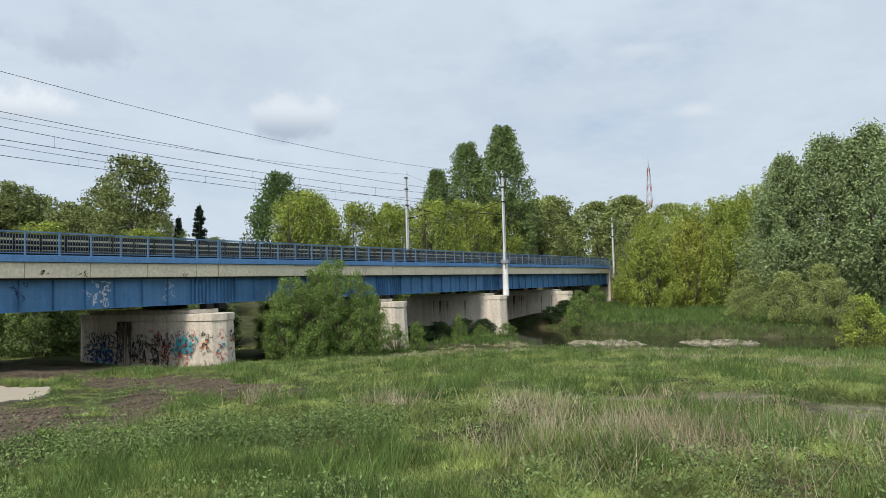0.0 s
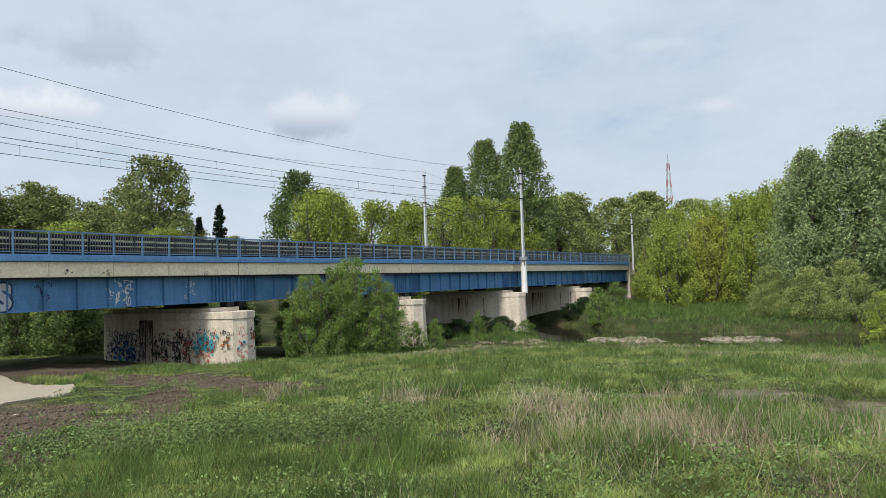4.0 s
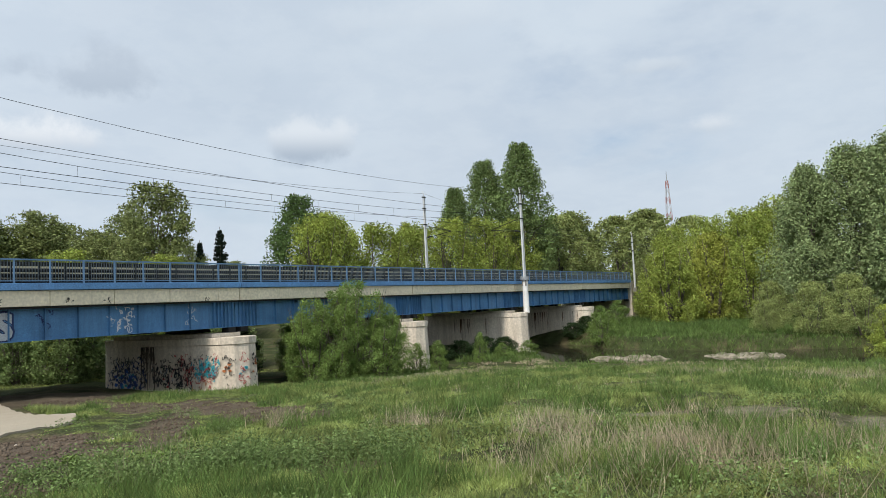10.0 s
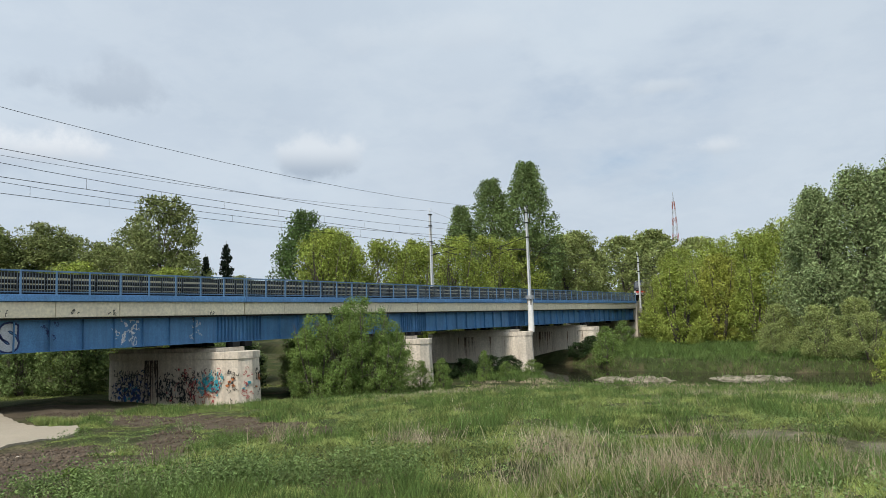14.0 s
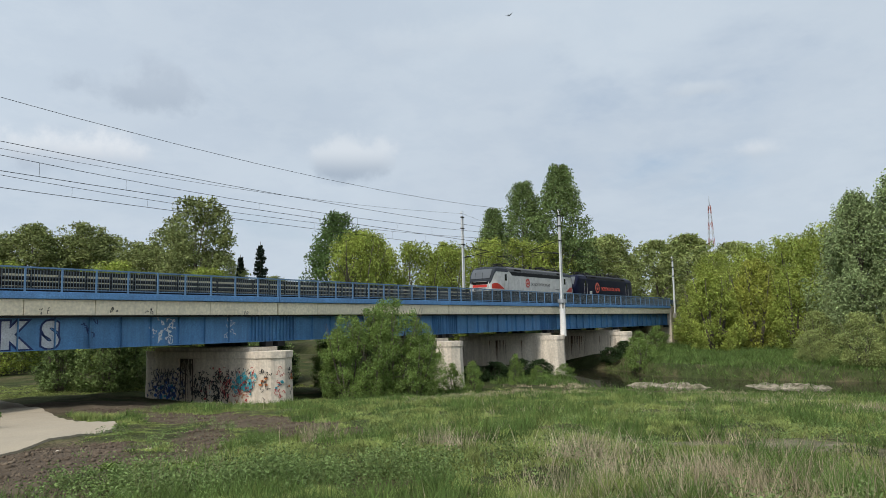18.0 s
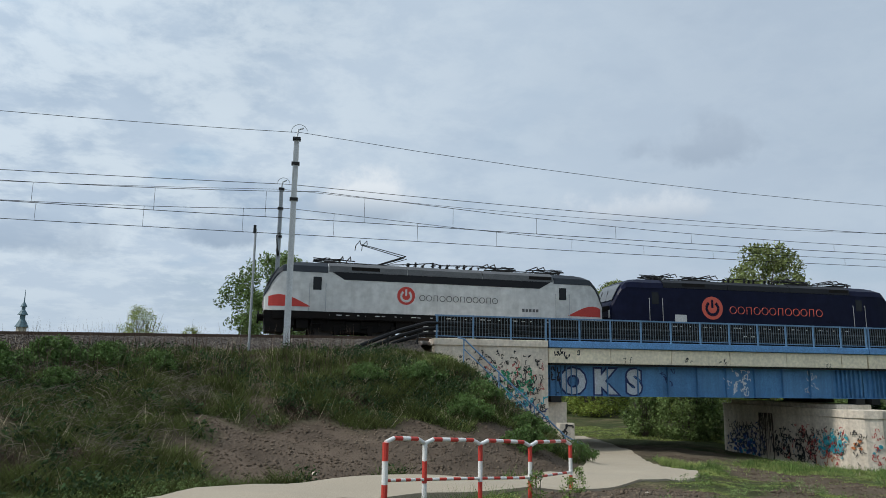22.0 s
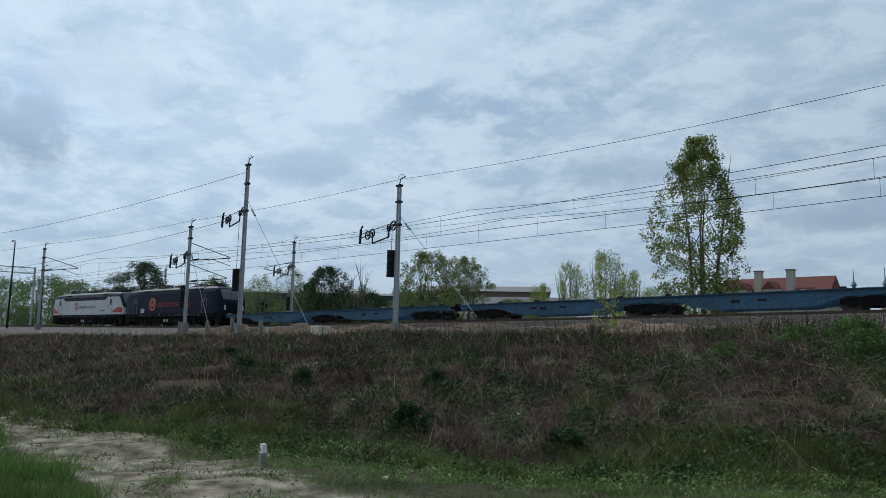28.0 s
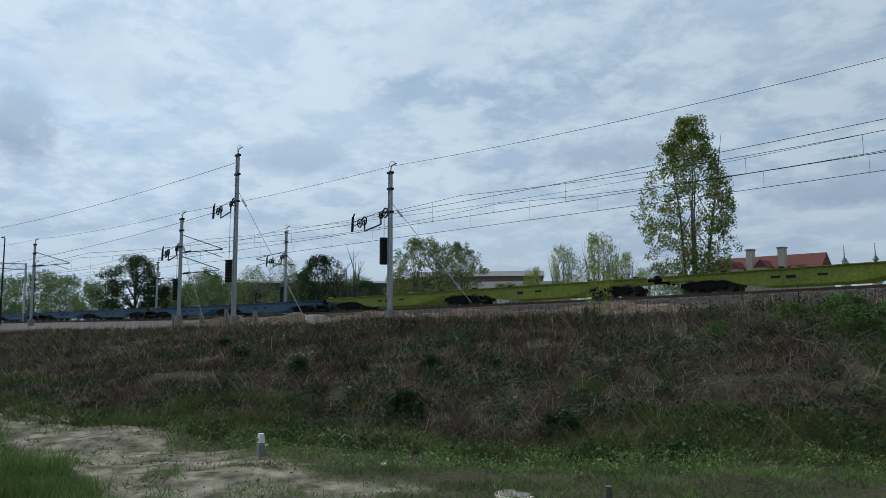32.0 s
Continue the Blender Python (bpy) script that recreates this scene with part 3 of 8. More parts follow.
def ribbon(name, line, width, material, label, lift, thick=0.05, category="path"):
    """A strip laid over the ground along a line."""
    pts = []
    for (ax, ay), (bx, by) in zip(line, line[1:]):
        for k in range(8):
            pts.append((ax + (bx - ax) * k / 8, ay + (by - ay) * k / 8))
    pts.append(line[-1])
    p = np.array(pts)
    for _ in range(10):
        p[1:-1] = (p[:-2] + p[1:-1] * 2 + p[2:]) / 4
    d = np.gradient(p, axis=0)
    d /= np.linalg.norm(d, axis=1)[:, None]
    n = np.stack([-d[:, 1], d[:, 0]], 1)
    cols = np.linspace(-1, 1, 7)
    bm = bmesh.new()
    rows = []
    for k in range(len(p)):
        w = width(k / (len(p) - 1)) if callable(width) else width
        q = p[k] + n[k] * cols[:, None] * w / 2
        zc = ground_z(q[:, 0], q[:, 1])
        zc = zc * 0.3 + zc.mean() * 0.7 + lift
        zc = np.maximum(zc, ground_z(q[:, 0], q[:, 1]) + lift * 0.5)
        rows.append([bm.verts.new((q[j, 0], q[j, 1], zc[j])) for j in range(7)])
    for a, b in zip(rows, rows[1:]):
        for j in range(6):
            bm.faces.new((a[j], a[j + 1], b[j + 1], b[j]))
    g = bmesh.ops.extrude_face_region(bm, geom=list(bm.faces))
    bmesh.ops.translate(bm, vec=(0, 0, -thick), verts=[v for v in g["geom"] if isinstance(v, bmesh.types.BMVert)])
    return solid(name, bm, material, label, category, kind="structure")


ribbon("paved_path", PAVED_LINE, lambda s: 2.7 + 0.9 * math.exp(-((s - 0.60) / 0.06) ** 2), PAVED, "sand-coloured paved footpath curving under the bridge", 0.10, 0.28)


def build_water():
    bm = bmesh.new()
    ys = np.linspace(-120, 200, 60)
    rows = [[bm.verts.new((float(river_x(y)) + s * 10, y, -0.32)) for s in (-1, 1)] for y in ys]
    for a, b in zip(rows, rows[1:]):
        bm.faces.new((a[0], a[1], b[1], b[0]))
    solid("water", bm, WATER, "murky brown shallow river water", "river", kind="structure")


build_water()


# ---------------------------------------------------------------- the railway bridge
SPAN, X_ABUT, BAYS = 17.17, 11.24, 11
Y_FACE, Y_BACK = 32.3, 42.6
BAY = SPAN / BAYS
KERB0, KERB1, RAIL_TOP, GIRD0, GIRD1 = 6.43, 6.74, 7.81, 4.19, 5.655


def railing_meshes():
    bm = bmesh.new(); box(bm, -0.035, 0.035, -0.035, 0.035, 0.0, RAIL_TOP - KERB1 + 0.18)
    post = mesh_of(bm, "post", BLUE_RAIL)
    bm = bmesh.new(); box(bm, -0.011, 0.011, -0.011, 0.011, 0.0, 0.98)
    return post, mesh_of(bm, "baluster", BAR_PAINT)


POST, BALUSTER = railing_meshes()


def railing(x0, bays, y, label, step, name="bridge_railing"):
    t = thing(name, label, "railing", pose(x0, y, KERB1), group="bridge railings")
    ln = bays * step
    bm = bmesh.new(); box(bm, 0, ln, -0.04, 0.04, RAIL_TOP - KERB1 - 0.07, RAIL_TOP - KERB1)
    part("top_rail", bm, BLUE_RAIL, t)
    for z in (1.02, 0.10):
        bm = bmesh.new(); box(bm, 0, ln, -0.02, 0.02, z - 0.02, z + 0.02)
        part("rail", bm, BLUE_RAIL, t)
    for i in range(bays + 1):
        shared("post", POST, t, pose(min(max(i * step, 0.08), ln - 0.08), -0.03, -0.18))
        if i < bays:
            for k in range(1, 12):
                shared("baluster", BALUSTER, t, pose((i + k / 12) * step, 0, 0.07))
    return t


def build_span(k):
    x0, x1 = X_ABUT + SPAN * k, X_ABUT + SPAN * (k + 1)
    t = thing("bridge_span", "blue steel plate-girder bridge span with beige concrete deck edge", "bridge", pose(x0, 0, 0), group="bridge spans")
    g = 0.03
    bm = bmesh.new(); box(bm, g, SPAN - g, Y_FACE, Y_FACE + 0.5, KERB0, KERB1)
    part("kerb_edge", bm, BLUE_KERB, t, "bright blue painted deck kerb", bevel=0.015)
    for i in range(6):
        a, b = g + i * 2 * BAY, min(g + (i + 1) * 2 * BAY, SPAN - g)
        bm = bmesh.new(); box(bm, a + 0.012, b - 0.012, Y_FACE + 0.16, Y_FACE + 0.62, GIRD1 + 0.06, KERB0 - 0.02)
        part("edge_panel", bm, BEIGE, t, "stained beige concrete edge panel", bevel=0.01)
    # flange in near-black: its colour stands in for the shadow line below the panels
    bm = bmesh.new(); box(bm, g, SPAN - g, Y_FACE + 0.24, Y_FACE + 0.636, GIRD1 - 0.03, GIRD1 + 0.052)
    part("top_flange", bm, DARK_STEEL, t, "girder flange coloured dark for the shadow under the panels")
    bm = bmesh.new(); box(bm, g, SPAN - g, Y_FACE + 0.5, Y_BACK - 0.1, KERB0 - 0.35, KERB1 - 0.35)
    part("deck", bm, CONCRETE, t)
    for y in (Y_FACE + 0.65, 36.3, 38.1, Y_BACK - 0.65):
        bm = bmesh.new()
        box(bm, g, SPAN - g, y - 0.012, y + 0.012, GIRD0 + 0.03, GIRD1 + 0.3)
        box(bm, g, SPAN - g, y - 0.17, y + 0.17, GIRD0, GIRD0 + 0.03)
        girder = part("girder", bm, BLUE_STEEL, t)
        if y < 34:
            xs = [i * BAY for i in range(1, BAYS)] + [0.25, 0.55, 0.8, 1.05, 1.3, SPAN - 0.25, SPAN - 0.55, SPAN - 0.8, SPAN - 1.05, SPAN - 1.3]
            for x in xs:
                bm = bmesh.new(); box(bm, x - 0.012, x + 0.012, y - 0.16, y - 0.012, GIRD0 + 0.03, GIRD1 + 0.3)
                part("stiffener", bm, BLUE_STEEL, girder)
            bm = bmesh.new(); box(bm, g, SPAN - g, y - 0.02, y - 0.013, GIRD0 + 0.03, GIRD0 + 0.2)
            part("flange_angle", bm, BLUE_STEEL, girder)
    for x in (0.45, SPAN - 0.45):
        for y in (Y_FACE + 0.65, 36.3, 38.1, Y_BACK - 0.65):
            bm = bmesh.new(); box(bm, x - 0.25, x + 0.25, y - 0.3, y + 0.3, 3.9, GIRD0)
            part("bearing", bm, DARK_STEEL, t)
    railing(x0, BAYS, Y_FACE + 0.1, "blue painted steel railing along the bridge deck", BAY)
    far = thing("far_parapet", "dark plate parapet with cream rails on the far bridge edge", "parapet", pose(x0, 0, 0), group="far bridge parapets")
    bm = bmesh.new(); box(bm, g, SPAN - g, Y_BACK + 0.03, Y_BACK + 0.06, KERB1 - 0.35, 8.52)
    part("plate", bm, DARK_PLATE, far)
    for z in (7.62, 7.90, 8.20):
        bm = bmesh.new(); box(bm, g, SPAN - g, Y_BACK - 0.03, Y_BACK + 0.026, z - 0.06, z + 0.06)
        part("rail", bm, FAR_RAIL, far)
    for i in range(BAYS):
        bm = bmesh.new(); box(bm, i * BAY + 0.1, i * BAY + 0.2, Y_BACK - 0.10, Y_BACK - 0.034, KERB1 - 0.35, 8.5)
        part("post", bm, DARK_PLATE, far)


for k in range(5):
    build_span(k)


def pier_plan(dx, dy, w=0.0):
    """Skewed pier with a blunt cutwater at both ends."""
    q = [(28.6 - w, 46.0), (29.9 - w, 36.0), (30.35 - w * 0.6, 35.3 - w), (31.2, 35.0 - w), (32.05 + w * 0.6, 35.3 - w), (32.4 + w, 36.0), (31.1 + w, 46.0), (30.6, 46.9 + w), (29.1, 46.9 + w)]
    return [(x * 0.885 + dx, y * 0.885 + dy) for x, y in q]


def build_pier(k):
    dx = SPAN * k
    t = thing("bridge_pier", ("graffiti-covered pale concrete bridge pier" if k == 0 else "pale concrete bridge pier with rusty run-off stains"), "bridge pier", group="bridge piers")
    bm = bmesh.new()
    lo, hi = pier_plan(dx, 0, 0.18), pier_plan(dx, 0, 0.0)
    a = [bm.verts.new((x, y, -1.4)) for x, y in lo]
    b = [bm.verts.new((x, y, 3.27)) for x, y in hi]
    n = len(a)
    bm.faces.new(a[::-1]); bm.faces.new(b)
    for i in range(n):
        bm.faces.new((a[i], a[(i + 1) % n], b[(i + 1) % n], b[i]))
    part("shaft", bm, CONCRETE, t)
    bm = bmesh.new(); prism(bm, pier_plan(dx, 0, 0.07), 3.274, 3.67)
    part("cap_course", bm, CONCRETE, t, bevel=0.02)
    bm = bmesh.new(); prism(bm, [(25.6 + dx, 40.4), (26.6 + dx, 32.7), (28.6 + dx, 32.7), (27.4 + dx, 40.4)], 3.674, 3.895)
    part("bearing_plinth", bm, CONCRETE, t, bevel=0.02)
    return t


PIERS = [build_pier(k) for k in range(4)]


def build_abutment():
    t = thing("bridge_abutment", "graffiti-covered pale concrete bridge abutment wall", "abutment")
    bm = bmesh.new(); box(bm, 5.85, X_ABUT - 0.03, Y_FACE + 0.06, 42.9, 0.4, 6.42)
    part("wall", bm, CONCRETE, t)
    bm = bmesh.new(); box(bm, 5.78, X_ABUT - 0.03, Y_FACE - 0.02, 43.0, 6.424, 6.735)
    part("coping", bm, CONCRETE, t, bevel=0.02)
    bm = bmesh.new(); box(bm, X_ABUT - 0.028, X_ABUT + 1.1, Y_FACE + 0.7, 42.4, 0.2, 3.9)
    part("bearing_seat", bm, CONCRETE, t)
    bm = bmesh.new(); box(bm, 11.55, 12.25, 31.8, 32.25, 0.5, 3.0)
    solid("wing_stub", bm, CONCRETE, "short graffiti-covered concrete wall stub beside the steps", "wall")
    railing(5.85, 3, Y_FACE + 0.1, "blue painted steel railing over the abutment", 1.79)
    # far abutment, mostly behind bushes
    t2 = thing("bridge_abutment", "pale concrete abutment at the far bridge end", "abutment")
    bm = bmesh.new(); box(bm, X_ABUT + SPAN * 5 + 0.03, X_ABUT + SPAN * 5 + 7, Y_FACE + 0.06, 42.9, -0.5, 6.7)
    part("wall", bm, CONCRETE, t2)


build_abutment()


# ---------------------------------------------------------------- tracks
TX = np.concatenate([np.arange(-420, -40, 8.0), np.arange(-40, 40, 2.0), np.arange(40, 420, 10.0)])


def along(off, z, xs=TX):
    y = track_y(xs)
    d = np.gradient(y, xs)
    n = np.hypot(1, d)
    return np.stack([xs - off * d / n, y + off / n, z - RAIL_Z + rail_z(xs)], 1)


def loft(name, profile, material, label, xs=TX, category="track"):
    """A profile of (offset, height) drawn along the track."""
    bm = bmesh.new()
    cols = [[bm.verts.new(p) for p in along(o, z, xs)] for o, z in profile]
    for a, b in zip(cols, cols[1:] + cols[:1]):
        for i in range(len(xs) - 1):
            bm.faces.new((a[i], a[i + 1], b[i + 1], b[i]))
    bm.faces.new([c[0] for c in cols]); bm.faces.new([c[-1] for c in cols][::-1])
    return solid(name, bm, material, label, category, kind="structure")


XB = np.concatenate([np.arange(4.6, 40, 2.0), np.arange(40, 420, 10.0)])
NEAR = np.maximum(-7.5, 32.95 - track_y(XB))
loft("ballast_bed", [(-7.5, 5.9), (-5.75, 6.58), (1.75, 6.58), (3.6, 5.9)], BALLAST, "grey-brown crushed stone track ballast", np.append(TX[TX < 4.6], 4.6))
loft("ballast_bed", [(NEAR, 6.44), (NEAR + 0.2, 6.58), (1.75, 6.58), (2.95, 6.44)], BALLAST, "grey-brown crushed stone ballast on the bridge deck", XB)
for o in (-4.7525, -3.2475, -0.7525, 0.7525):
    loft("rail", [(o - 0.065, 6.63), (o - 0.012, 6.66), (o - 0.036, 6.76), (o - 0.036, 6.8), (o + 0.036, 6.8), (o + 0.036, 6.76), (o + 0.012, 6.66), (o + 0.065, 6.63)], RUST, "rusty steel railway rail", category="rail")


def ballast_stones():
    """Loose stones on the near shoulder."""
    rng = np.random.default_rng(5)
    n = 26000
    x = rng.uniform(-48, 4.6, n); o = rng.uniform(-7.45, -5.5, n)
    y0 = track_y(x); d = (track_y(x + 0.05) - track_y(x - 0.05)) / 0.1
    px, py = x - o * d, y0 + o
    pz = np.interp(o, [-7.5, -5.75], [5.9, 6.58]) + rail_z(x) - RAIL_Z + rng.uniform(0, 0.02, n)
    s = rng.uniform(0.025, 0.055, n)
    base = np.array([(1, 0, 0), (-1, 0, 0), (0, 1, 0), (0, -1, 0), (0, 0, 0.8), (0, 0, -0.8)], float)
    f = np.array([(0, 2, 4), (2, 1, 4), (1, 3, 4), (3, 0, 4), (2, 0, 5), (1, 2, 5), (3, 1, 5), (0, 3, 5)])
    jig = rng.uniform(0.6, 1.3, (n, 6, 1)) * s[:, None, None]
    a = rng.uniform(0, 6.28, n)
    c, sn = np.cos(a)[:, None], np.sin(a)[:, None]
    v = base[None] * jig
    v = np.stack([v[..., 0] * c - v[..., 1] * sn, v[..., 0] * sn + v[..., 1] * c, v[..., 2]], -1) + np.stack([px, py, pz], 1)[:, None]
    ff = (f[None] + 6 * np.arange(n)[:, None, None]).reshape(-1, 3)
    tagged(new("ballast_stones", tri_mesh("ballast_stones", v.reshape(-1, 3), ff, BALLAST)), "loose grey-brown ballast stones on the track shoulder", "ballast", kind="stuff")


ballast_stones()


def sleepers():
    bm = bmesh.new(); box(bm, -0.13, 0.13, -1.3, 1.3, -0.15, 0.0)
    me = mesh_of(bm, "sleeper", SLEEPER)
    t = thing("sleepers", "concrete railway sleepers half sunk in ballast", "sleeper", kind="structure")
    for x in np.arange(-60, 12, 0.6):
        d = math.atan(float(track_y(x + 0.5) - track_y(x - 0.5)))
        shared("sleeper", me, t, pose(x, float(track_y(x)) - 4.0, float(rail_z(x)) - 0.165, 0, 0, math.degrees(d)))


sleepers()


# ---------------------------------------------------------------- trees and shrubs
def leaf_cloud(centres, size, n_each, spread, rng, droop=0.0, flat=0.0):
    """Small leaf blades scattered round clump centres: corners and triangles (two per blade)."""
    c = np.repeat(centres, n_each, axis=0)
    n = len(c)
    off = rng.normal(0, 1, (n, 3))
    off /= np.maximum(np.linalg.norm(off, axis=1), 1e-6)[:, None]
    off *= (rng.uniform(0, 1, n) ** 0.45)[:, None] * spread
    off[:, 2] -= droop * rng.uniform(0, 1, n)
    p = c + off
    u = rng.normal(0, 1, (n, 3)); u[:, 2] *= (1 - flat); u /= np.linalg.norm(u, axis=1)[:, None]
    w = rng.normal(0, 1, (n, 3)); w -= u * (u * w).sum(1)[:, None]; w /= np.linalg.norm(w, axis=1)[:, None]
    s = (size * rng.uniform(0.6, 1.4, n))[:, None]
    v = np.stack([p - u * s, p + w * s * 0.45, p + u * s, p - w * s * 0.45], 1).reshape(-1, 3)
    f = np.arange(4 * n).reshape(-1, 4)
    return v, f


def crown_points(kind, n, rng):
    """Clump centres in a unit crown: radius 1 across, height 0 to 1."""
    h = rng.uniform(0, 1, n)
    env = {"round": np.sqrt(np.clip(1 - (2 * h - 0.9) ** 2 / 1.2, 0.02, 1)),
           "tall": np.clip(np.minimum((h + 0.05) * 3.5, 1) * np.clip((1.05 - h) * 1.7, 0, 1) ** 0.7, 0.05, 1),
           "column": np.clip(np.minimum(0.42 + h * 1.5, 1) * np.clip((1.03 - h) * 2.6, 0, 1) ** 0.7, 0.06, 1),
           "willow": np.clip(np.minimum((h + 0.25) * 2, 1) * (1.06 - h) ** 0.45, 0.05, 1),
           "shrub": np.clip(np.minimum((h + 0.35) * 1.6, 1) * (1.04 - h) ** 0.5, 0.05, 1),
           "cone": np.clip(1.02 - h, 0.02, 1)}[kind]
    a = rng.uniform(0, 2 * np.pi, n)
    lob = 1 + 0.18 * np.sin(3 * a + 5 * h) + 0.14 * np.sin(5 * a - 7 * h + 1)
    r = env * lob * rng.uniform(0.25, 1.0, n) ** 0.5
    x, y = r * np.cos(a), r * np.sin(a)
    # boughs and gaps: thin out the hollows of a coarse field
    ph = rng.uniform(0, 6.28, 3)
    fld = np.sin(4.1 * x + ph[0] + 2 * np.sin(5 * h)) + np.sin(4.3 * y + ph[1] + 2 * np.sin(4 * h + 1)) + np.sin(11 * h + ph[2] + 2.5 * x)
    keep = (fld > (-1.3 if kind == "column" else -1.05)) | (rng.uniform(0, 1, n) < 0.25)
    r, a, h = r[keep], a[keep], h[keep]
    h = np.clip(h + 0.05 * np.sin(5 * a + ph[0]) * (h > 0.5), 0, 1)
    return np.stack([r * np.cos(a), r * np.sin(a), h], 1)


def make_tree(name, label, category, kind, height, width, material, leaf_size=0.16, clumps=260, each=26, base=0.12, trunk=0.18, stems=1, spread=0.09, droop=0.0, bark=None, seed=0, limbs=14, group=""):
    """A tree at the world's origin: tapered trunk or stems, limbs, and a crown of many small leaves."""
    rng = np.random.default_rng(100 + seed)
    t = thing(name, label, category, group=group)
    bark = bark or BARK
    h0 = height * base
    soft = spread * (width + height) / 2
    cp = crown_points(kind, clumps, rng) * np.array([width / 2 - soft * 0.5, width / 2 - soft * 0.5, height - h0 - soft * 0.85]) + np.array([0, 0, h0])
    bm = bmesh.new()
    for s in range(stems):
        a = 2 * math.pi * s / max(stems, 1) + rng.uniform(0, 1)
        lean = 0 if stems == 1 else width * rng.uniform(0.12, 0.34)
        r0 = trunk * (1 if stems == 1 else 0.55)
        foot = Vector((0.15 * lean * math.cos(a), 0.15 * lean * math.sin(a), -0.3))
        top = Vector((lean * math.cos(a), lean * math.sin(a), height * (0.9 if kind != "round" else 0.75)))
        pts = [foot.lerp(top, q) + Vector((rng.normal(0, 0.03) * height * 0.3 * q, rng.normal(0, 0.03) * height * 0.3 * q, 0)) for q in (0, 0.15, 0.35, 0.6, 0.8, 1.0)]
        tube(bm, pts, [r0 * q for q in (1.25, 1, 0.8, 0.5, 0.3, 0.08)], 7)
        for k in range(limbs if stems == 1 else 4):
            c = Vector(cp[rng.integers(len(cp))])
            q = min(max((c.z - h0) / (height - h0) * 0.75, 0.08), 0.85)
            st = pts[0].lerp(pts[-1], q)
            tube(bm, [st, st.lerp(c, 0.5) + Vector((0, 0, 0.04 * height)), c], [r0 * 0.4 * (1 - q * 0.5), r0 * 0.22, r0 * 0.06], 5)
    part("trunk", bm, bark, t, soft=True)
    if each:
        v, f = leaf_cloud(cp, leaf_size, each, spread * (width + height) / 2, rng, droop)
        ob = new("crown", tri_mesh("crown", v, f, material))
        ob.parent = t
    return t


def plant(proto, x, y, height, width, turn, h0, w0, z=None):
    zz = float(ground_z(x, y)) if z is None else z
    m = Matrix.LocRotScale((x, y, zz - 0.05), Euler((0, 0, turn)), (width / w0, width / w0, height / h0))
    ob = copy_thing(proto, m)
    return ob


def stand(kind_name, places, **kw):
    kw["leaf_size"] = kw.get("leaf_size", 0.16) * 0.82
    if kw.get("each"):
        kw["each"] = int(kw["each"] * 1.3)
        kw["spread"] = kw.get("spread", 0.09) * 0.9
        kw["clumps"] = int(kw["clumps"] * 1.15)
    """Several trees of one kind: the first is the pattern, the rest are turned and scaled copies."""
    (x, y, h, w), rest = places[0], places[1:]
    t = make_tree(kind_name, height=h, width=w, **kw)
    for i, (x2, y2, h2, w2) in enumerate(rest):
        plant(t, x2, y2, h2, w2, 1.3 + 2.1 * i, h, w)
    t.matrix_basis = pose(x, y, float(ground_z(x, y)) - 0.05)
    return t
# trees behind the bridge
stand("willow_tree", [(68, 53, 15.4, 11), (45, 62, 10.2, 9.5), (58.5, 54, 14.6, 10), (63, 56, 15, 10), (75, 54, 15.6, 11.5), (82, 52, 15.4, 11), (89, 50.5, 15.4, 11), (97, 50.5, 15.4, 11), (37, 66, 10.6, 10), (85, 60, 15.4, 11), (30, 72, 10.5, 10), (72, 62, 16, 11)],
      label="fresh yellow-green willow behind the bridge", category="tree", kind="willow", material=LEAF_YELLOW, stems=7, base=0.03, trunk=0.3, clumps=460, each=34, leaf_size=0.18, spread=0.075, seed=1, group="willows behind the bridge")
stand("poplar_tree", [(103.6, 51.5, 25.4, 12.0), (104.6, 58.8, 23.8, 11.5), (99.5, 61.5, 21.5, 9)],
      label="tall loose-crowned poplar behind the bridge", category="tree", kind="tall", material=LEAF_POPLAR, base=0.06, trunk=0.4, clumps=620, each=36, leaf_size=0.24, spread=0.055, seed=2, group="tall poplars")
stand("lime_tree", [(68.5, 65.8, 19.6, 12.0)], label="dense dark green broad-topped tree", category="tree", kind="column", material=LEAF_LIME, base=0.1, trunk=0.35, clumps=620, each=40, leaf_size=0.21, spread=0.07, seed=3)
stand("broadleaf_tree", [(63.3, 90, 22.6, 12.5), (64.8, 124, 22.3, 15), (73.3, 131, 24, 14), (80, 122, 24, 16), (71.5, 118, 21.5, 15), (54.3, 139.8, 20.1, 16), (57.7, 127.6, 21.3, 15), (45, 140, 18.5, 18), (36, 142, 15.8, 18), (28, 146, 12.5, 16), (88, 118, 18, 13), (70, 112, 20, 14), (96, 112, 13, 14), (50, 132, 19, 18), (60, 136, 21, 17), (67, 128, 22, 16), (41, 136, 16.5, 17)],
      label="olive-green broadleaf tree in the far tree line", category="tree", kind="round", material=LEAF_OLIVE, base=0.06, trunk=0.4, clumps=640, each=28, leaf_size=0.27, spread=0.06, seed=4, group="far tree line")
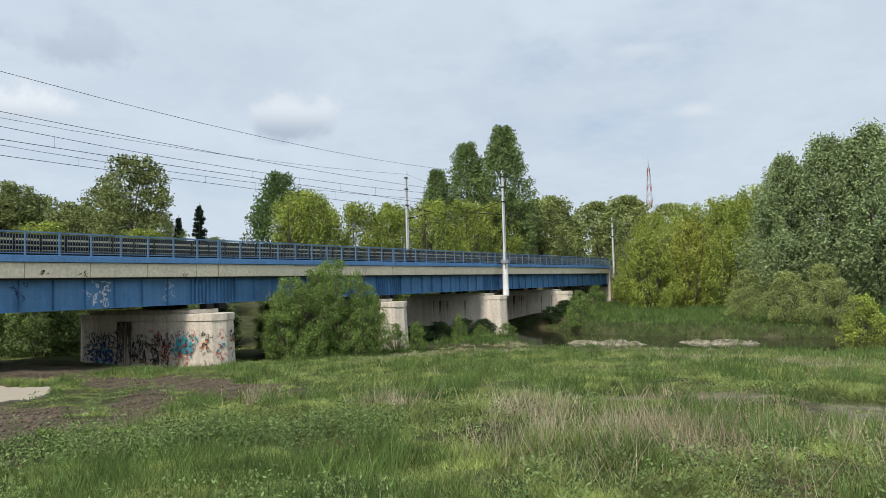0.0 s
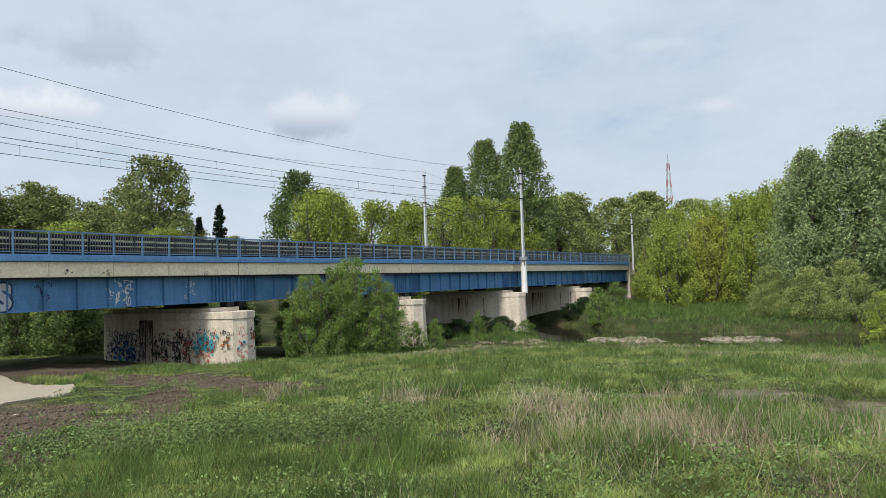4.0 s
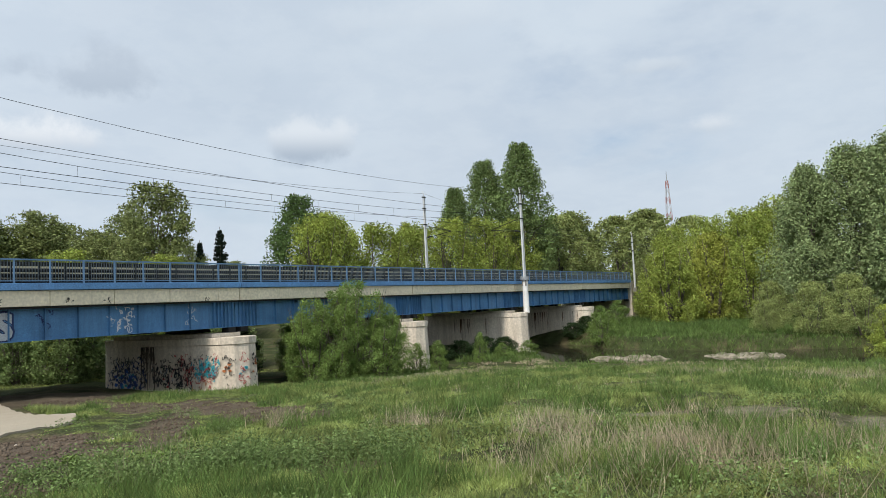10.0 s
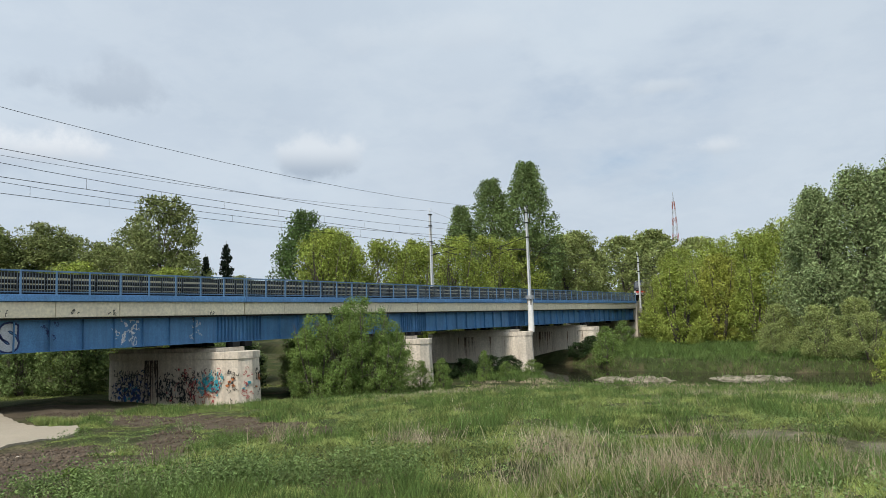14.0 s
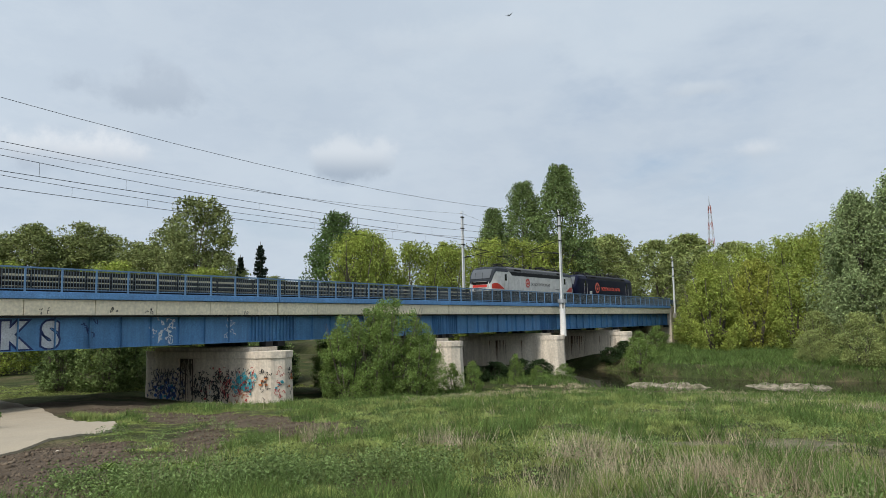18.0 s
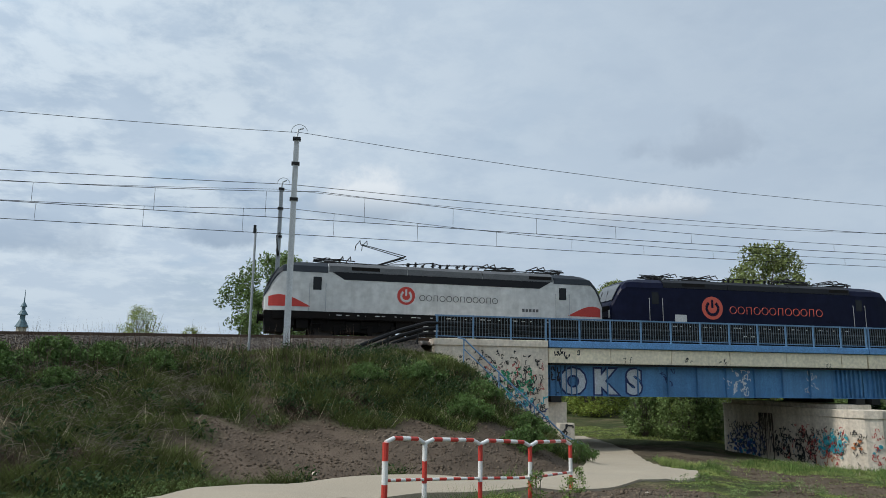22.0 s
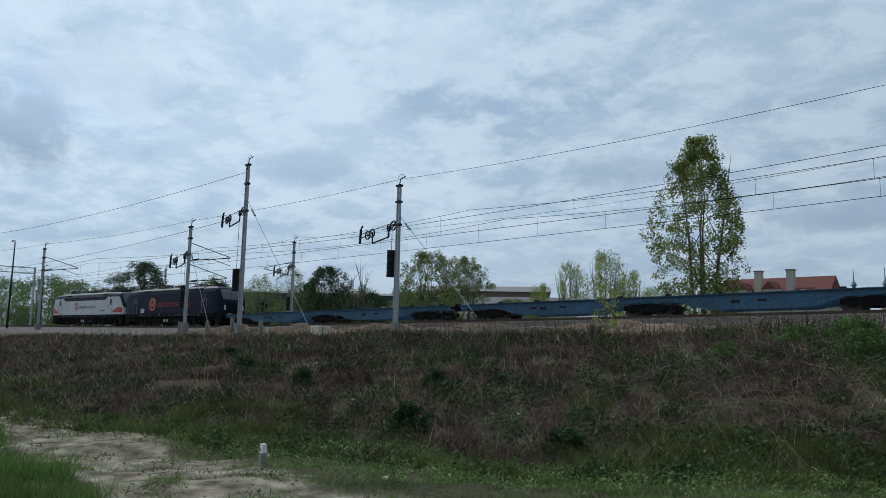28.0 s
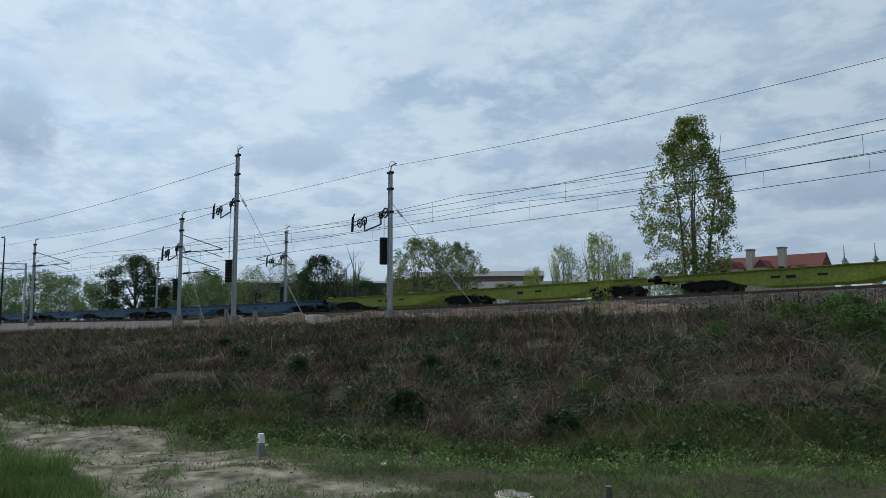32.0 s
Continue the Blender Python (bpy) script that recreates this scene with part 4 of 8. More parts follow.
def spruce(height, width, seed):
    """A spruce: straight trunk and whorls of drooping boughs hung with needle sprays."""
    rng = np.random.default_rng(seed)
    t = thing("spruce_tree", "slim dark spruce with drooping boughs", "tree", group="spruces")
    bm = bmesh.new(); rod(bm, (0, 0, -0.3), (0, 0, height), 0.26, 0.03, 8)
    part("trunk", bm, BARK, t)
    c = []
    for h in np.arange(0.06, 0.985, 0.030):
        reach = (1 - h) ** 0.85 * width / 2 + 0.12
        for k in range(8 if h < 0.7 else 5):
            a, l = rng.uniform(0, 6.28), reach * rng.uniform(0.55, 1.15)
            for q in np.linspace(0.1, 1, 11):
                c.append((math.cos(a) * l * q, math.sin(a) * l * q, h * height + l * (0.10 * q - 0.42 * q * q) + 0.3 * q ** 6))
    v, f = leaf_cloud(np.array(c), 0.17, 9, 0.20, rng, droop=0.35)
    ob = new("crown", tri_mesh("crown", v, f, NEEDLE))
    ob.parent = t
    return t


for sx, sy, sh, sw in ((76.9, 92.1, 19.8, 7.6), (77.6, 98, 18.2, 6.0)):
    spruce(sh, sw, int(sh * 10)).matrix_basis = pose(sx, sy, float(ground_z(sx, sy)) - 0.05)
stand("maple_tree", [(109, 54, 14.5, 11), (128, 54, 16, 14), (140, 60, 17, 15), (180, 55, 21, 20), (205, 64, 22, 20), (212, 52, 21, 19), (160, 56, 18, 16), (235, 40, 22, 22), (118, 52, 14, 11)],
      label="pale green tree in the wood past the bridge", category="tree", kind="round", material=LEAF_WOOD, base=0.04, trunk=0.35, clumps=380, each=28, leaf_size=0.27, spread=0.075, seed=6, group="wood past the bridge")
# right bank
stand("willow_shrub", [(86, 23.6, 9.8, 8.5), (88, 15.6, 9.6, 8.0), (94, 28.0, 8.6, 7), (97, 24.0, 10.5, 9)],
      label="bright yellow-green willow shrub on the far bank", category="shrub", kind="shrub", material=LEAF_YELLOW, stems=8, base=0.0, trunk=0.25, clumps=420, each=36, leaf_size=0.15, spread=0.075, seed=7, group="willow shrubs on the bank")
stand("sallow_shrub", [(89.4, 19.8, 10.6, 8.4)], label="golden yellow-green sallow shrub on the far bank", category="shrub", kind="shrub", material=LEAF_GOLD, stems=8, base=0.0, trunk=0.25, clumps=420, each=36, leaf_size=0.15, spread=0.075, seed=57)
stand("birch_tree", [(85, 8.6, 17.0, 9.0), (86, 4.8, 18.8, 10.0), (84, 0.6, 19.2, 10.5), (88, -4, 20, 10), (95, 9.5, 18, 9), (98, 3.0, 20, 9)],
      label="tall grey-green birch with drooping twigs", category="tree", kind="tall", material=LEAF_BIRCH, base=0.03, trunk=0.28, clumps=560, each=44, leaf_size=0.17, spread=0.055, droop=1.3, seed=8, group="birches on the bank")
stand("bank_tree", [(118, 21.5, 15.5, 12), (112, 15, 16.5, 11), (124, 27, 15, 12), (132, 18, 17, 13), (108, 29, 12, 8)],
      label="yellow-green tree on the far river bank", category="tree", kind="round", material=LEAF_YELLOW, base=0.04, trunk=0.3, clumps=360, each=28, leaf_size=0.22, spread=0.075, seed=9, group="bank trees")
stand("alder_bush", [(69.5, 7.4, 4.6, 4.8), (72, 11.4, 3.0, 3.4), (68.5, 3.6, 4.0, 4.4), (76, 5.0, 5.0, 5.4), (82, 12.5, 4.5, 5)],
      label="leafy pale green alder bush on the far river bank", category="bush", kind="shrub", material=LEAF_WOOD, stems=6, base=0.0, trunk=0.12, clumps=300, each=34, leaf_size=0.085, spread=0.085, seed=10, group="bushes by the river")
stand("osier_bush", [(64.5, 1.6, 4.2, 4.6), (62.5, -2.0, 4.6, 5.0), (66.0, -5.5, 5.0, 5.0), (84.5, 21.5, 2.6, 2.6)], label="bright yellow-green osier bush by the water", category="bush", kind="shrub", material=LEAF_YELLOW, stems=6, base=0.0, trunk=0.1, clumps=240, each=30, leaf_size=0.10, spread=0.085, seed=58, group="osiers by the river")
# bushes at the bridge
stand("elder_bush", [(35.0, 29.4, 6.3, 6.4), (32.0, 30.3, 5.2, 4.8), (37.7, 29.2, 5.0, 4.1), (35.6, 28.1, 3.8, 4.7), (40.7, 39.8, 4.5, 5.4), (33.4, 29.6, 5.7, 5.0)],
      label="large green elder bush in front of the girders", category="bush", kind="shrub", material=LEAF_SPRING, stems=8, base=0.0, trunk=0.14, clumps=330, each=62, leaf_size=0.072, spread=0.065, seed=12, group="bushes by the bridge")
stand("pier_shrub", [(44.2, 29.5, 2.3, 2.0), (48.9, 28.6, 2.5, 1.6), (53.5, 29.2, 1.4, 2.0), (56.6, 28.3, 1.4, 2.3), (70.2, 26.6, 3.1, 3.8), (74.3, 28.3, 2.9, 3.6), (82.3, 29.2, 3.1, 3.6), (41.2, 29.2, 2.2, 2.0)],
      label="thin green shrub at a pier foot", category="shrub", kind="shrub", material=LEAF_SPRING, stems=5, base=0.0, trunk=0.05, clumps=110, each=30, leaf_size=0.055, spread=0.11, seed=13, group="shrubs at the pier feet")
stand("thicket_bush", [(25.2, 45.2, 4.8, 5.2), (27.4, 46.6, 4.6, 4.4), (23.4, 47.4, 3.6, 3.6), (29, 78, 4.2, 7), (35, 77, 4.4, 7.5), (23, 80, 3.6, 7), (41, 76, 4.4, 7), (42, 49, 4.8, 6), (52, 50, 5, 6), (47, 75, 5, 8)],
      label="many-stemmed green thicket behind the bridge", category="bush", kind="shrub", material=LEAF_POPLAR, stems=10, base=0.0, trunk=0.12, clumps=300, each=30, leaf_size=0.11, spread=0.09, seed=14, group="thickets behind the bridge")
# bushes under the deck: their dark leaf colour carries the shade there
stand("shade_bush", [(31.5, 42, 4.4, 4.0), (33.5, 44, 4.6, 5.6), (37, 43, 4.2, 5), (48, 43, 3.6, 5), (53, 44, 3.6, 5), (65, 43.5, 3.4, 5), (70, 44, 3.6, 5), (50.5, 33.6, 1.5, 3.4), (53.4, 33.2, 1.6, 3.4), (56.4, 32.6, 1.6, 3.6), (59.2, 32.0, 1.5, 3.2), (74.6, 31.6, 1.6, 3.6), (77.4, 31.2, 1.6, 3.4), (66, 45.5, 2.6, 5), (59, 43, 2.8, 5), (76, 45, 3.4, 6), (82, 44, 3.4, 6), (87, 43, 3.4, 6)], label="dense bush under the bridge, leaves coloured dark for the deck's shade", category="bush", kind="shrub", material=LEAF_DARK, stems=7, base=0.0, trunk=0.1, clumps=240, each=22, leaf_size=0.12, spread=0.09, seed=33, group="bushes under the bridge")
stand("bridge_end_tree", [(99, 31.0, 8.0, 5.2), (95, 28.5, 5, 5), (101, 28, 8, 6)], label="sparse brownish-green tree at the bridge end", category="tree", kind="willow", material=LEAF_OLIVE, stems=5, base=0.02, trunk=0.15, clumps=240, each=24, leaf_size=0.14, spread=0.09, seed=15, group="trees at the bridge end")
# left of the bridge, behind the tracks
stand("columnar_poplar", [(-36.3, 59.8, 20.2, 8.8)], label="upright poplar with fresh spring leaves", category="tree", kind="column", material=LEAF_UPRIGHT, stems=4, base=0.02, trunk=0.3, clumps=900, each=28, leaf_size=0.15, spread=0.042, seed=16)
stand("mound_tree", [(-2.8, 76, 12.6, 11), (3.4, 80, 10, 9), (6, 84, 8, 9)], label="round dark green tree behind the embankment", category="tree", kind="round", material=LEAF_POPLAR, base=0.0, trunk=0.3, clumps=560, each=40, leaf_size=0.19, spread=0.07, seed=17, group="trees behind the embankment")
stand("spring_bush", [(-43.2, 55.1, 9.8, 6.6), (-47.2, 54.4, 9.0, 5.4), (-39.4, 53.1, 7.4, 5.0), (-15.3, 73.4, 6.8, 6.0), (-11.6, 79.2, 5.2, 4.2), (-68.7, 72.6, 9.4, 5.6), (-36, 52, 5.6, 4.6), (-72, 76, 8, 7)], label="thin yellow-green bush with bare twigs", category="bush", kind="willow", material=LEAF_YELLOW, stems=14, base=0.02, trunk=0.14, clumps=280, each=22, leaf_size=0.10, spread=0.07, seed=18, group="bushes behind the track")
stand("apple_tree", [(-59.3, 46.0, 10.4, 7.2), (-62.1, 53.5, 10.7, 6.6), (-65.5, 48, 6.0, 5.6), (-54, 53, 5.5, 6)], label="sparse spreading tree with yellow-green leaves", category="tree", kind="round", material=LEAF_OLIVE, stems=4, base=0.22, trunk=0.34, clumps=380, each=30, leaf_size=0.12, spread=0.06, seed=19, group="trees behind the track")
stand("bare_tree", [(-69.5, 43.5, 11.4, 6.6), (-87, 46, 9.5, 6)], label="leafless grey tree behind the track", category="tree", kind="round", material=LEAF_OLIVE, stems=7, base=0.14, trunk=0.24, clumps=300, each=0, limbs=30, seed=20, group="leafless trees")
stand("thin_spring_tree", [(-86.2, 39.9, 9.0, 6.6), (-84.7, 43.1, 10.2, 6.4), (-81, 44.5, 8.6, 5.6), (-91, 42, 8.5, 6.5)], label="half-bare tree with thin fresh leaves", category="tree", kind="round", material=LEAF_OLIVE, stems=5, base=0.1, trunk=0.22, clumps=260, each=12, leaf_size=0.11, spread=0.07, seed=23, group="half-bare trees behind the track")
stand("yew_tree", [(-76.4, 43.7, 9.8, 7.2), (-105.7, 31.0, 10.6, 10.6), (-103, 34.5, 6.6, 6.0), (-71.5, 47, 6.5, 6)], label="dense dark green tree behind the track", category="tree", kind="round", material=LEAF_DARK, base=0.05, trunk=0.3, clumps=460, each=36, leaf_size=0.13, spread=0.07, seed=21, group="dark trees behind the track")
stand("hedge_tree", [(-147.9, 26, 11.5, 15), (-136.9, 29.8, 10.4, 13), (-123, 31, 8.2, 9), (-102.7, 39.3, 9.9, 9), (-96.6, 41.1, 8.2, 6.5), (-168, 23, 12, 16), (-189, 17, 12, 18), (-210, 14, 13, 20), (-240, 8, 14, 22), (-260, 1, 20, 18), (-114, 38, 8, 10), (-280, -12, 16, 22), (-108, 42, 8.5, 9), (-92, 37, 7.6, 8), (-88, 47, 8.6, 8), (-81, 51, 8.2, 8), (-98, 36, 7.2, 8), (-74, 55, 7.6, 8)], label="light green tree along the far tracks", category="tree", kind="round", material=LEAF_POPLAR, stems=4, base=0.02, trunk=0.3, clumps=380, each=30, leaf_size=0.2, spread=0.075, seed=22, group="trees along the far tracks")


# ---------------------------------------------------------------- the train
S_X = np.arange(-420, 480, 0.5)
S_Y = track_y(S_X)
S_S = np.concatenate([[0], np.cumsum(np.hypot(np.diff(S_X), np.diff(S_Y)))])
S_S -= np.interp(0, S_X, S_S)
RUN_T = [0, 10, 17, 19, 20, 21, 22, 23, 24, 25, 26, 28, 32]
RUN_S = [345, 190, 84.6, 54.8, 39.6, 23.6, 7.1, -9.5, -26.3, -43.1, -59.9, -93.5, -160.7]


def train_s(t):
    return float(np.interp(t, RUN_T, RUN_S))


def train_pose(s, half=5.0):
    def at(q):
        x = float(np.interp(q, S_S, S_X))
        return x, float(track_y(x)), float(rail_z(x))
    (ax, ay, az), (bx, by, bz) = at(s - half), at(s + half)
    return pose((ax + bx) / 2, (ay + by) / 2, (az + bz) / 2, 0, -math.degrees(math.atan2(bz - az, 2 * half)), math.degrees(math.atan2(by - ay, bx - ax)))


LOCO_WHITE = stained("dusty_white_loco_paint", (0.60, 0.60, 0.575), (0.20, 0.18, 0.16), 0.35, rough=0.4, low=0.5, high=0.85, bump=0.02, fine=3, amount=0.35)
LOCO_CAP = mat("slate_grey_cab_roof_paint", (0.03, 0.036, 0.044), 0.5, amount=0.4, bump=0.02, spec=0.12)
LOCO_NAVY = mat("dark_navy_loco_paint", (0.006, 0.008, 0.026), 0.4, tint=(0.012, 0.014, 0.032), scale=0.5, amount=0.4, fine=3, bump=0.01, spec=0.1)
LOCO_GREY = mat("grey_roof_paint", (0.115, 0.12, 0.125), 0.6, amount=0.5, bump=0.03, spec=0.2)
LOCO_BAND = mat("dark_grey_band", (0.014, 0.015, 0.018), 0.55, amount=0.4, bump=0.03, spec=0.2)
UNDER = mat("black_underframe", (0.008, 0.008, 0.008), 0.75, tint=(0.018, 0.014, 0.011), amount=0.7, spec=0.1)
LOCO_RED = mat("signal_red_paint", (0.50, 0.035, 0.022), 0.4, amount=0.3, bump=0.02)
LOCO_ORANGE = mat("coral_red_paint", (0.62, 0.10, 0.06), 0.4, amount=0.2, bump=0.02)
MARK_GREY = mat("dark_grey_lettering_paint", (0.09, 0.09, 0.09), 0.5, bump=0)
MARK_WHITE = mat("white_marking_paint", (0.6, 0.6, 0.58), 0.5, bump=0)
WINDOW = glass_mat("dark_cab_glass", (0.008, 0.009, 0.01), 0.15)
SCREEN = glass_mat("cab_windscreen", (0.10, 0.11, 0.12), 0.08)
WHEEL = mat("worn_wheel_steel", (0.06, 0.055, 0.05), 0.5, metal=0.5)
LIME = mat("lime_green_wagon_paint", (0.25, 0.30, 0.02), 0.55, tint=(0.15, 0.17, 0.02), scale=0.7, amount=0.7, fine=9, bump=0.05)
WAGON_BLUE = mat("faded_blue_wagon_paint", (0.045, 0.13, 0.22), 0.6, tint=(0.03, 0.07, 0.11), scale=0.7, amount=0.8, fine=9, bump=0.05)
LAMP_GLASS = mat("headlamp_glass", (0.5, 0.5, 0.48), 0.15, bump=0)


def loco_section(w, top):
    e = min(top - 0.22, 3.30)
    c = min(top - 0.07, 3.62)
    return [(-w, 1.35), (-w * 1.004, 2.0), (-w, e), (-w * 0.93, c), (-w * 0.68, top), (w * 0.68, top), (w * 0.93, c), (w, e), (w * 1.004, 2.0), (w, 1.35)]


LOCO_ST = [(9.2, 1.10, 2.30), (9.15, 1.22, 2.44), (9.0, 1.30, 2.70), (8.84, 1.36, 3.04), (8.62, 1.41, 3.38), (8.36, 1.45, 3.65), (8.0, 1.48, 3.79), (7.5, 1.495, 3.84), (6.9, 1.50, 3.85), (6.12, 1.50, 3.85)]


def loco_width(x):
    return float(np.interp(abs(x), [q[0] for q in LOCO_ST[::-1]], [q[1] for q in LOCO_ST[::-1]]))


def loco_shell(bm):
    st = LOCO_ST + [(-x, w, t) for x, w, t in LOCO_ST[::-1]]
    rings = [[bm.verts.new((x, y, z)) for y, z in loco_section(w, t)] for x, w, t in st]
    n = len(rings[0])
    for a, b in zip(rings, rings[1:]):
        for i in range(n):
            bm.faces.new((a[i], a[(i + 1) % n], b[(i + 1) % n], b[i]))
    bm.faces.new(rings[0][::-1]); bm.faces.new(rings[-1])


def cab_cap(bm, e):
    """The dark cap over a cab: down both windscreen pillars and across the roof."""
    rings = []
    for x, w, t in LOCO_ST:
        low = max(min(t - 0.34, 3.30), 2.02)
        sec = [(-w, low)] + [p for p in loco_section(w, t)[2:8] if p[1] > low + 0.01] + [(w, low)]
        while len(sec) < 8:
            sec.insert(1, (sec[0][0], sec[0][1] + 0.01 * (8 - len(sec))))
        rings.append([bm.verts.new((e * (x + 0.012), y * 1.012, z + (0.012 if abs(y) < w * 0.99 else 0))) for y, z in sec])
    for a, b in zip(rings, rings[1:]):
        for i in range(7):
            bm.faces.new((a[i], a[i + 1], b[i + 1], b[i]))


def side_strip(bm, s, rows, proud=0.008):
    """A painted shape that follows the curve of the side: rows of x, lower z, upper z."""
    f = [(bm.verts.new((x, s * (loco_width(x) * 1.004 + proud), lo)), bm.verts.new((x, s * (loco_width(x) * 1.004 + proud), hi))) for x, lo, hi in rows]
    for a, b in zip(f, f[1:]):
        bm.faces.new((a[0], b[0], b[1], a[1]))


def side_panel(bm, poly, y, thick=0.012):
    """A flat panel on the side at y, outline in x, z."""
    s = -1 if y < 0 else 1
    extrude_y(bm, poly, y, y + s * thick)


WHEELS = []


def wheelset(parent, x, r=0.6, name="wheelset"):
    bm = bmesh.new()
    rod(bm, (0, -0.75, 0), (0, 0.75, 0), 0.09, n=10)
    for s in (-1, 1):
        rod(bm, (0, s * 0.69, 0), (0, s * 0.82, 0), r, n=28)
        rod(bm, (0, s * 0.66, 0), (0, s * 0.69, 0), r + 0.03, n=28)
        for k in range(6):
            a = k * math.pi / 3
            rod(bm, (0.5 * r * math.cos(a), s * 0.82, 0.5 * r * math.sin(a)), (0.5 * r * math.cos(a), s * 0.835, 0.5 * r * math.sin(a)), 0.05, n=6)
    ob = part(name, bm, WHEEL, parent)
    ob.matrix_basis = pose(x, 0, r)
    WHEELS.append((ob, x, r))
    return ob


def buffer(parent, x, s):
    for y in (-0.875, 0.875):
        bm = bmesh.new()
        rod(bm, (x - s * 0.5, y, 1.06), (x - s * 0.1, y, 1.06), 0.11, n=10)
        rod(bm, (x - s * 0.1, y, 1.06), (x, y, 1.06), 0.24, n=14)
        part("buffer", bm, UNDER, parent)


def pantograph(parent, x, s, raised):
    bm = bmesh.new()
    z = 3.93
    box(bm, x - 0.75, x + 0.75, -0.45, 0.45, z - 0.03, z + 0.03)
    for dx in (-0.6, 0.6):
        for y in (-0.4, 0.4):
            rod(bm, (x + dx, y, 3.76), (x + dx, y, z), 0.05, n=8)
    if raised:
        k, h = (x - s * 1.4, 4.56), (x + s * 1.0, 5.12)
        for y in (-0.18, 0.18):
            rod(bm, (x + s * 0.4, y, z), (k[0], y * 1.6, k[1]), 0.035)
            rod(bm, (k[0], y * 1.6, k[1]), (h[0], y * 0.6, h[1]), 0.022)
        rod(bm, (x + s * 0.1, 0, z), (k[0] - s * 0.1, 0, k[1] - 0.1), 0.018)
        for dx in (-0.18, 0.18):
            tube(bm, [(h[0] + dx, y, h[1] + 0.06 - (0.22 if abs(y) > 0.8 else 0)) for y in (-0.98, -0.8, -0.4, 0.4, 0.8, 0.98)], 0.022)
    else:
        for y in (-0.3, 0.3):
            rod(bm, (x - s * 0.9, y, z + 0.10), (x + s * 0.9, y * 0.8, z + 0.20), 0.035)
            rod(bm, (x + s * 0.9, y * 0.8, z + 0.22), (x - s * 0.6, y * 0.6, z + 0.30), 0.025)
        for dx in (-0.55, -0.95):
            tube(bm, [(x + s * dx, y, z + 0.36 - (0.20 if abs(y) > 0.8 else 0)) for y in (-0.98, -0.8, 0.8, 0.98)], 0.03)
        tube(bm, [(x + s * (0.2 + 0.3 * math.cos(k * 0.5)), -0.25, z + 0.12 + 0.22 * math.sin(k * 0.5)) for k in range(7)], 0.02)
        box(bm, x - 0.35, x + 0.35, -0.22, 0.22, z + 0.03, z + 0.17)
        for dx in (-0.3, 0.1, 0.45):
            rod(bm, (x + dx, -0.5, z - 0.1), (x + dx, -0.5, z + 0.14), 0.06, n=8)
        rod(bm, (x - s * 1.3, 0, z + 0.26), (x + s * 0.9, 0, z + 0.34), 0.03)
    part("pantograph", bm, DARK_STEEL, parent, "raised pantograph" if raised else "folded pantograph")


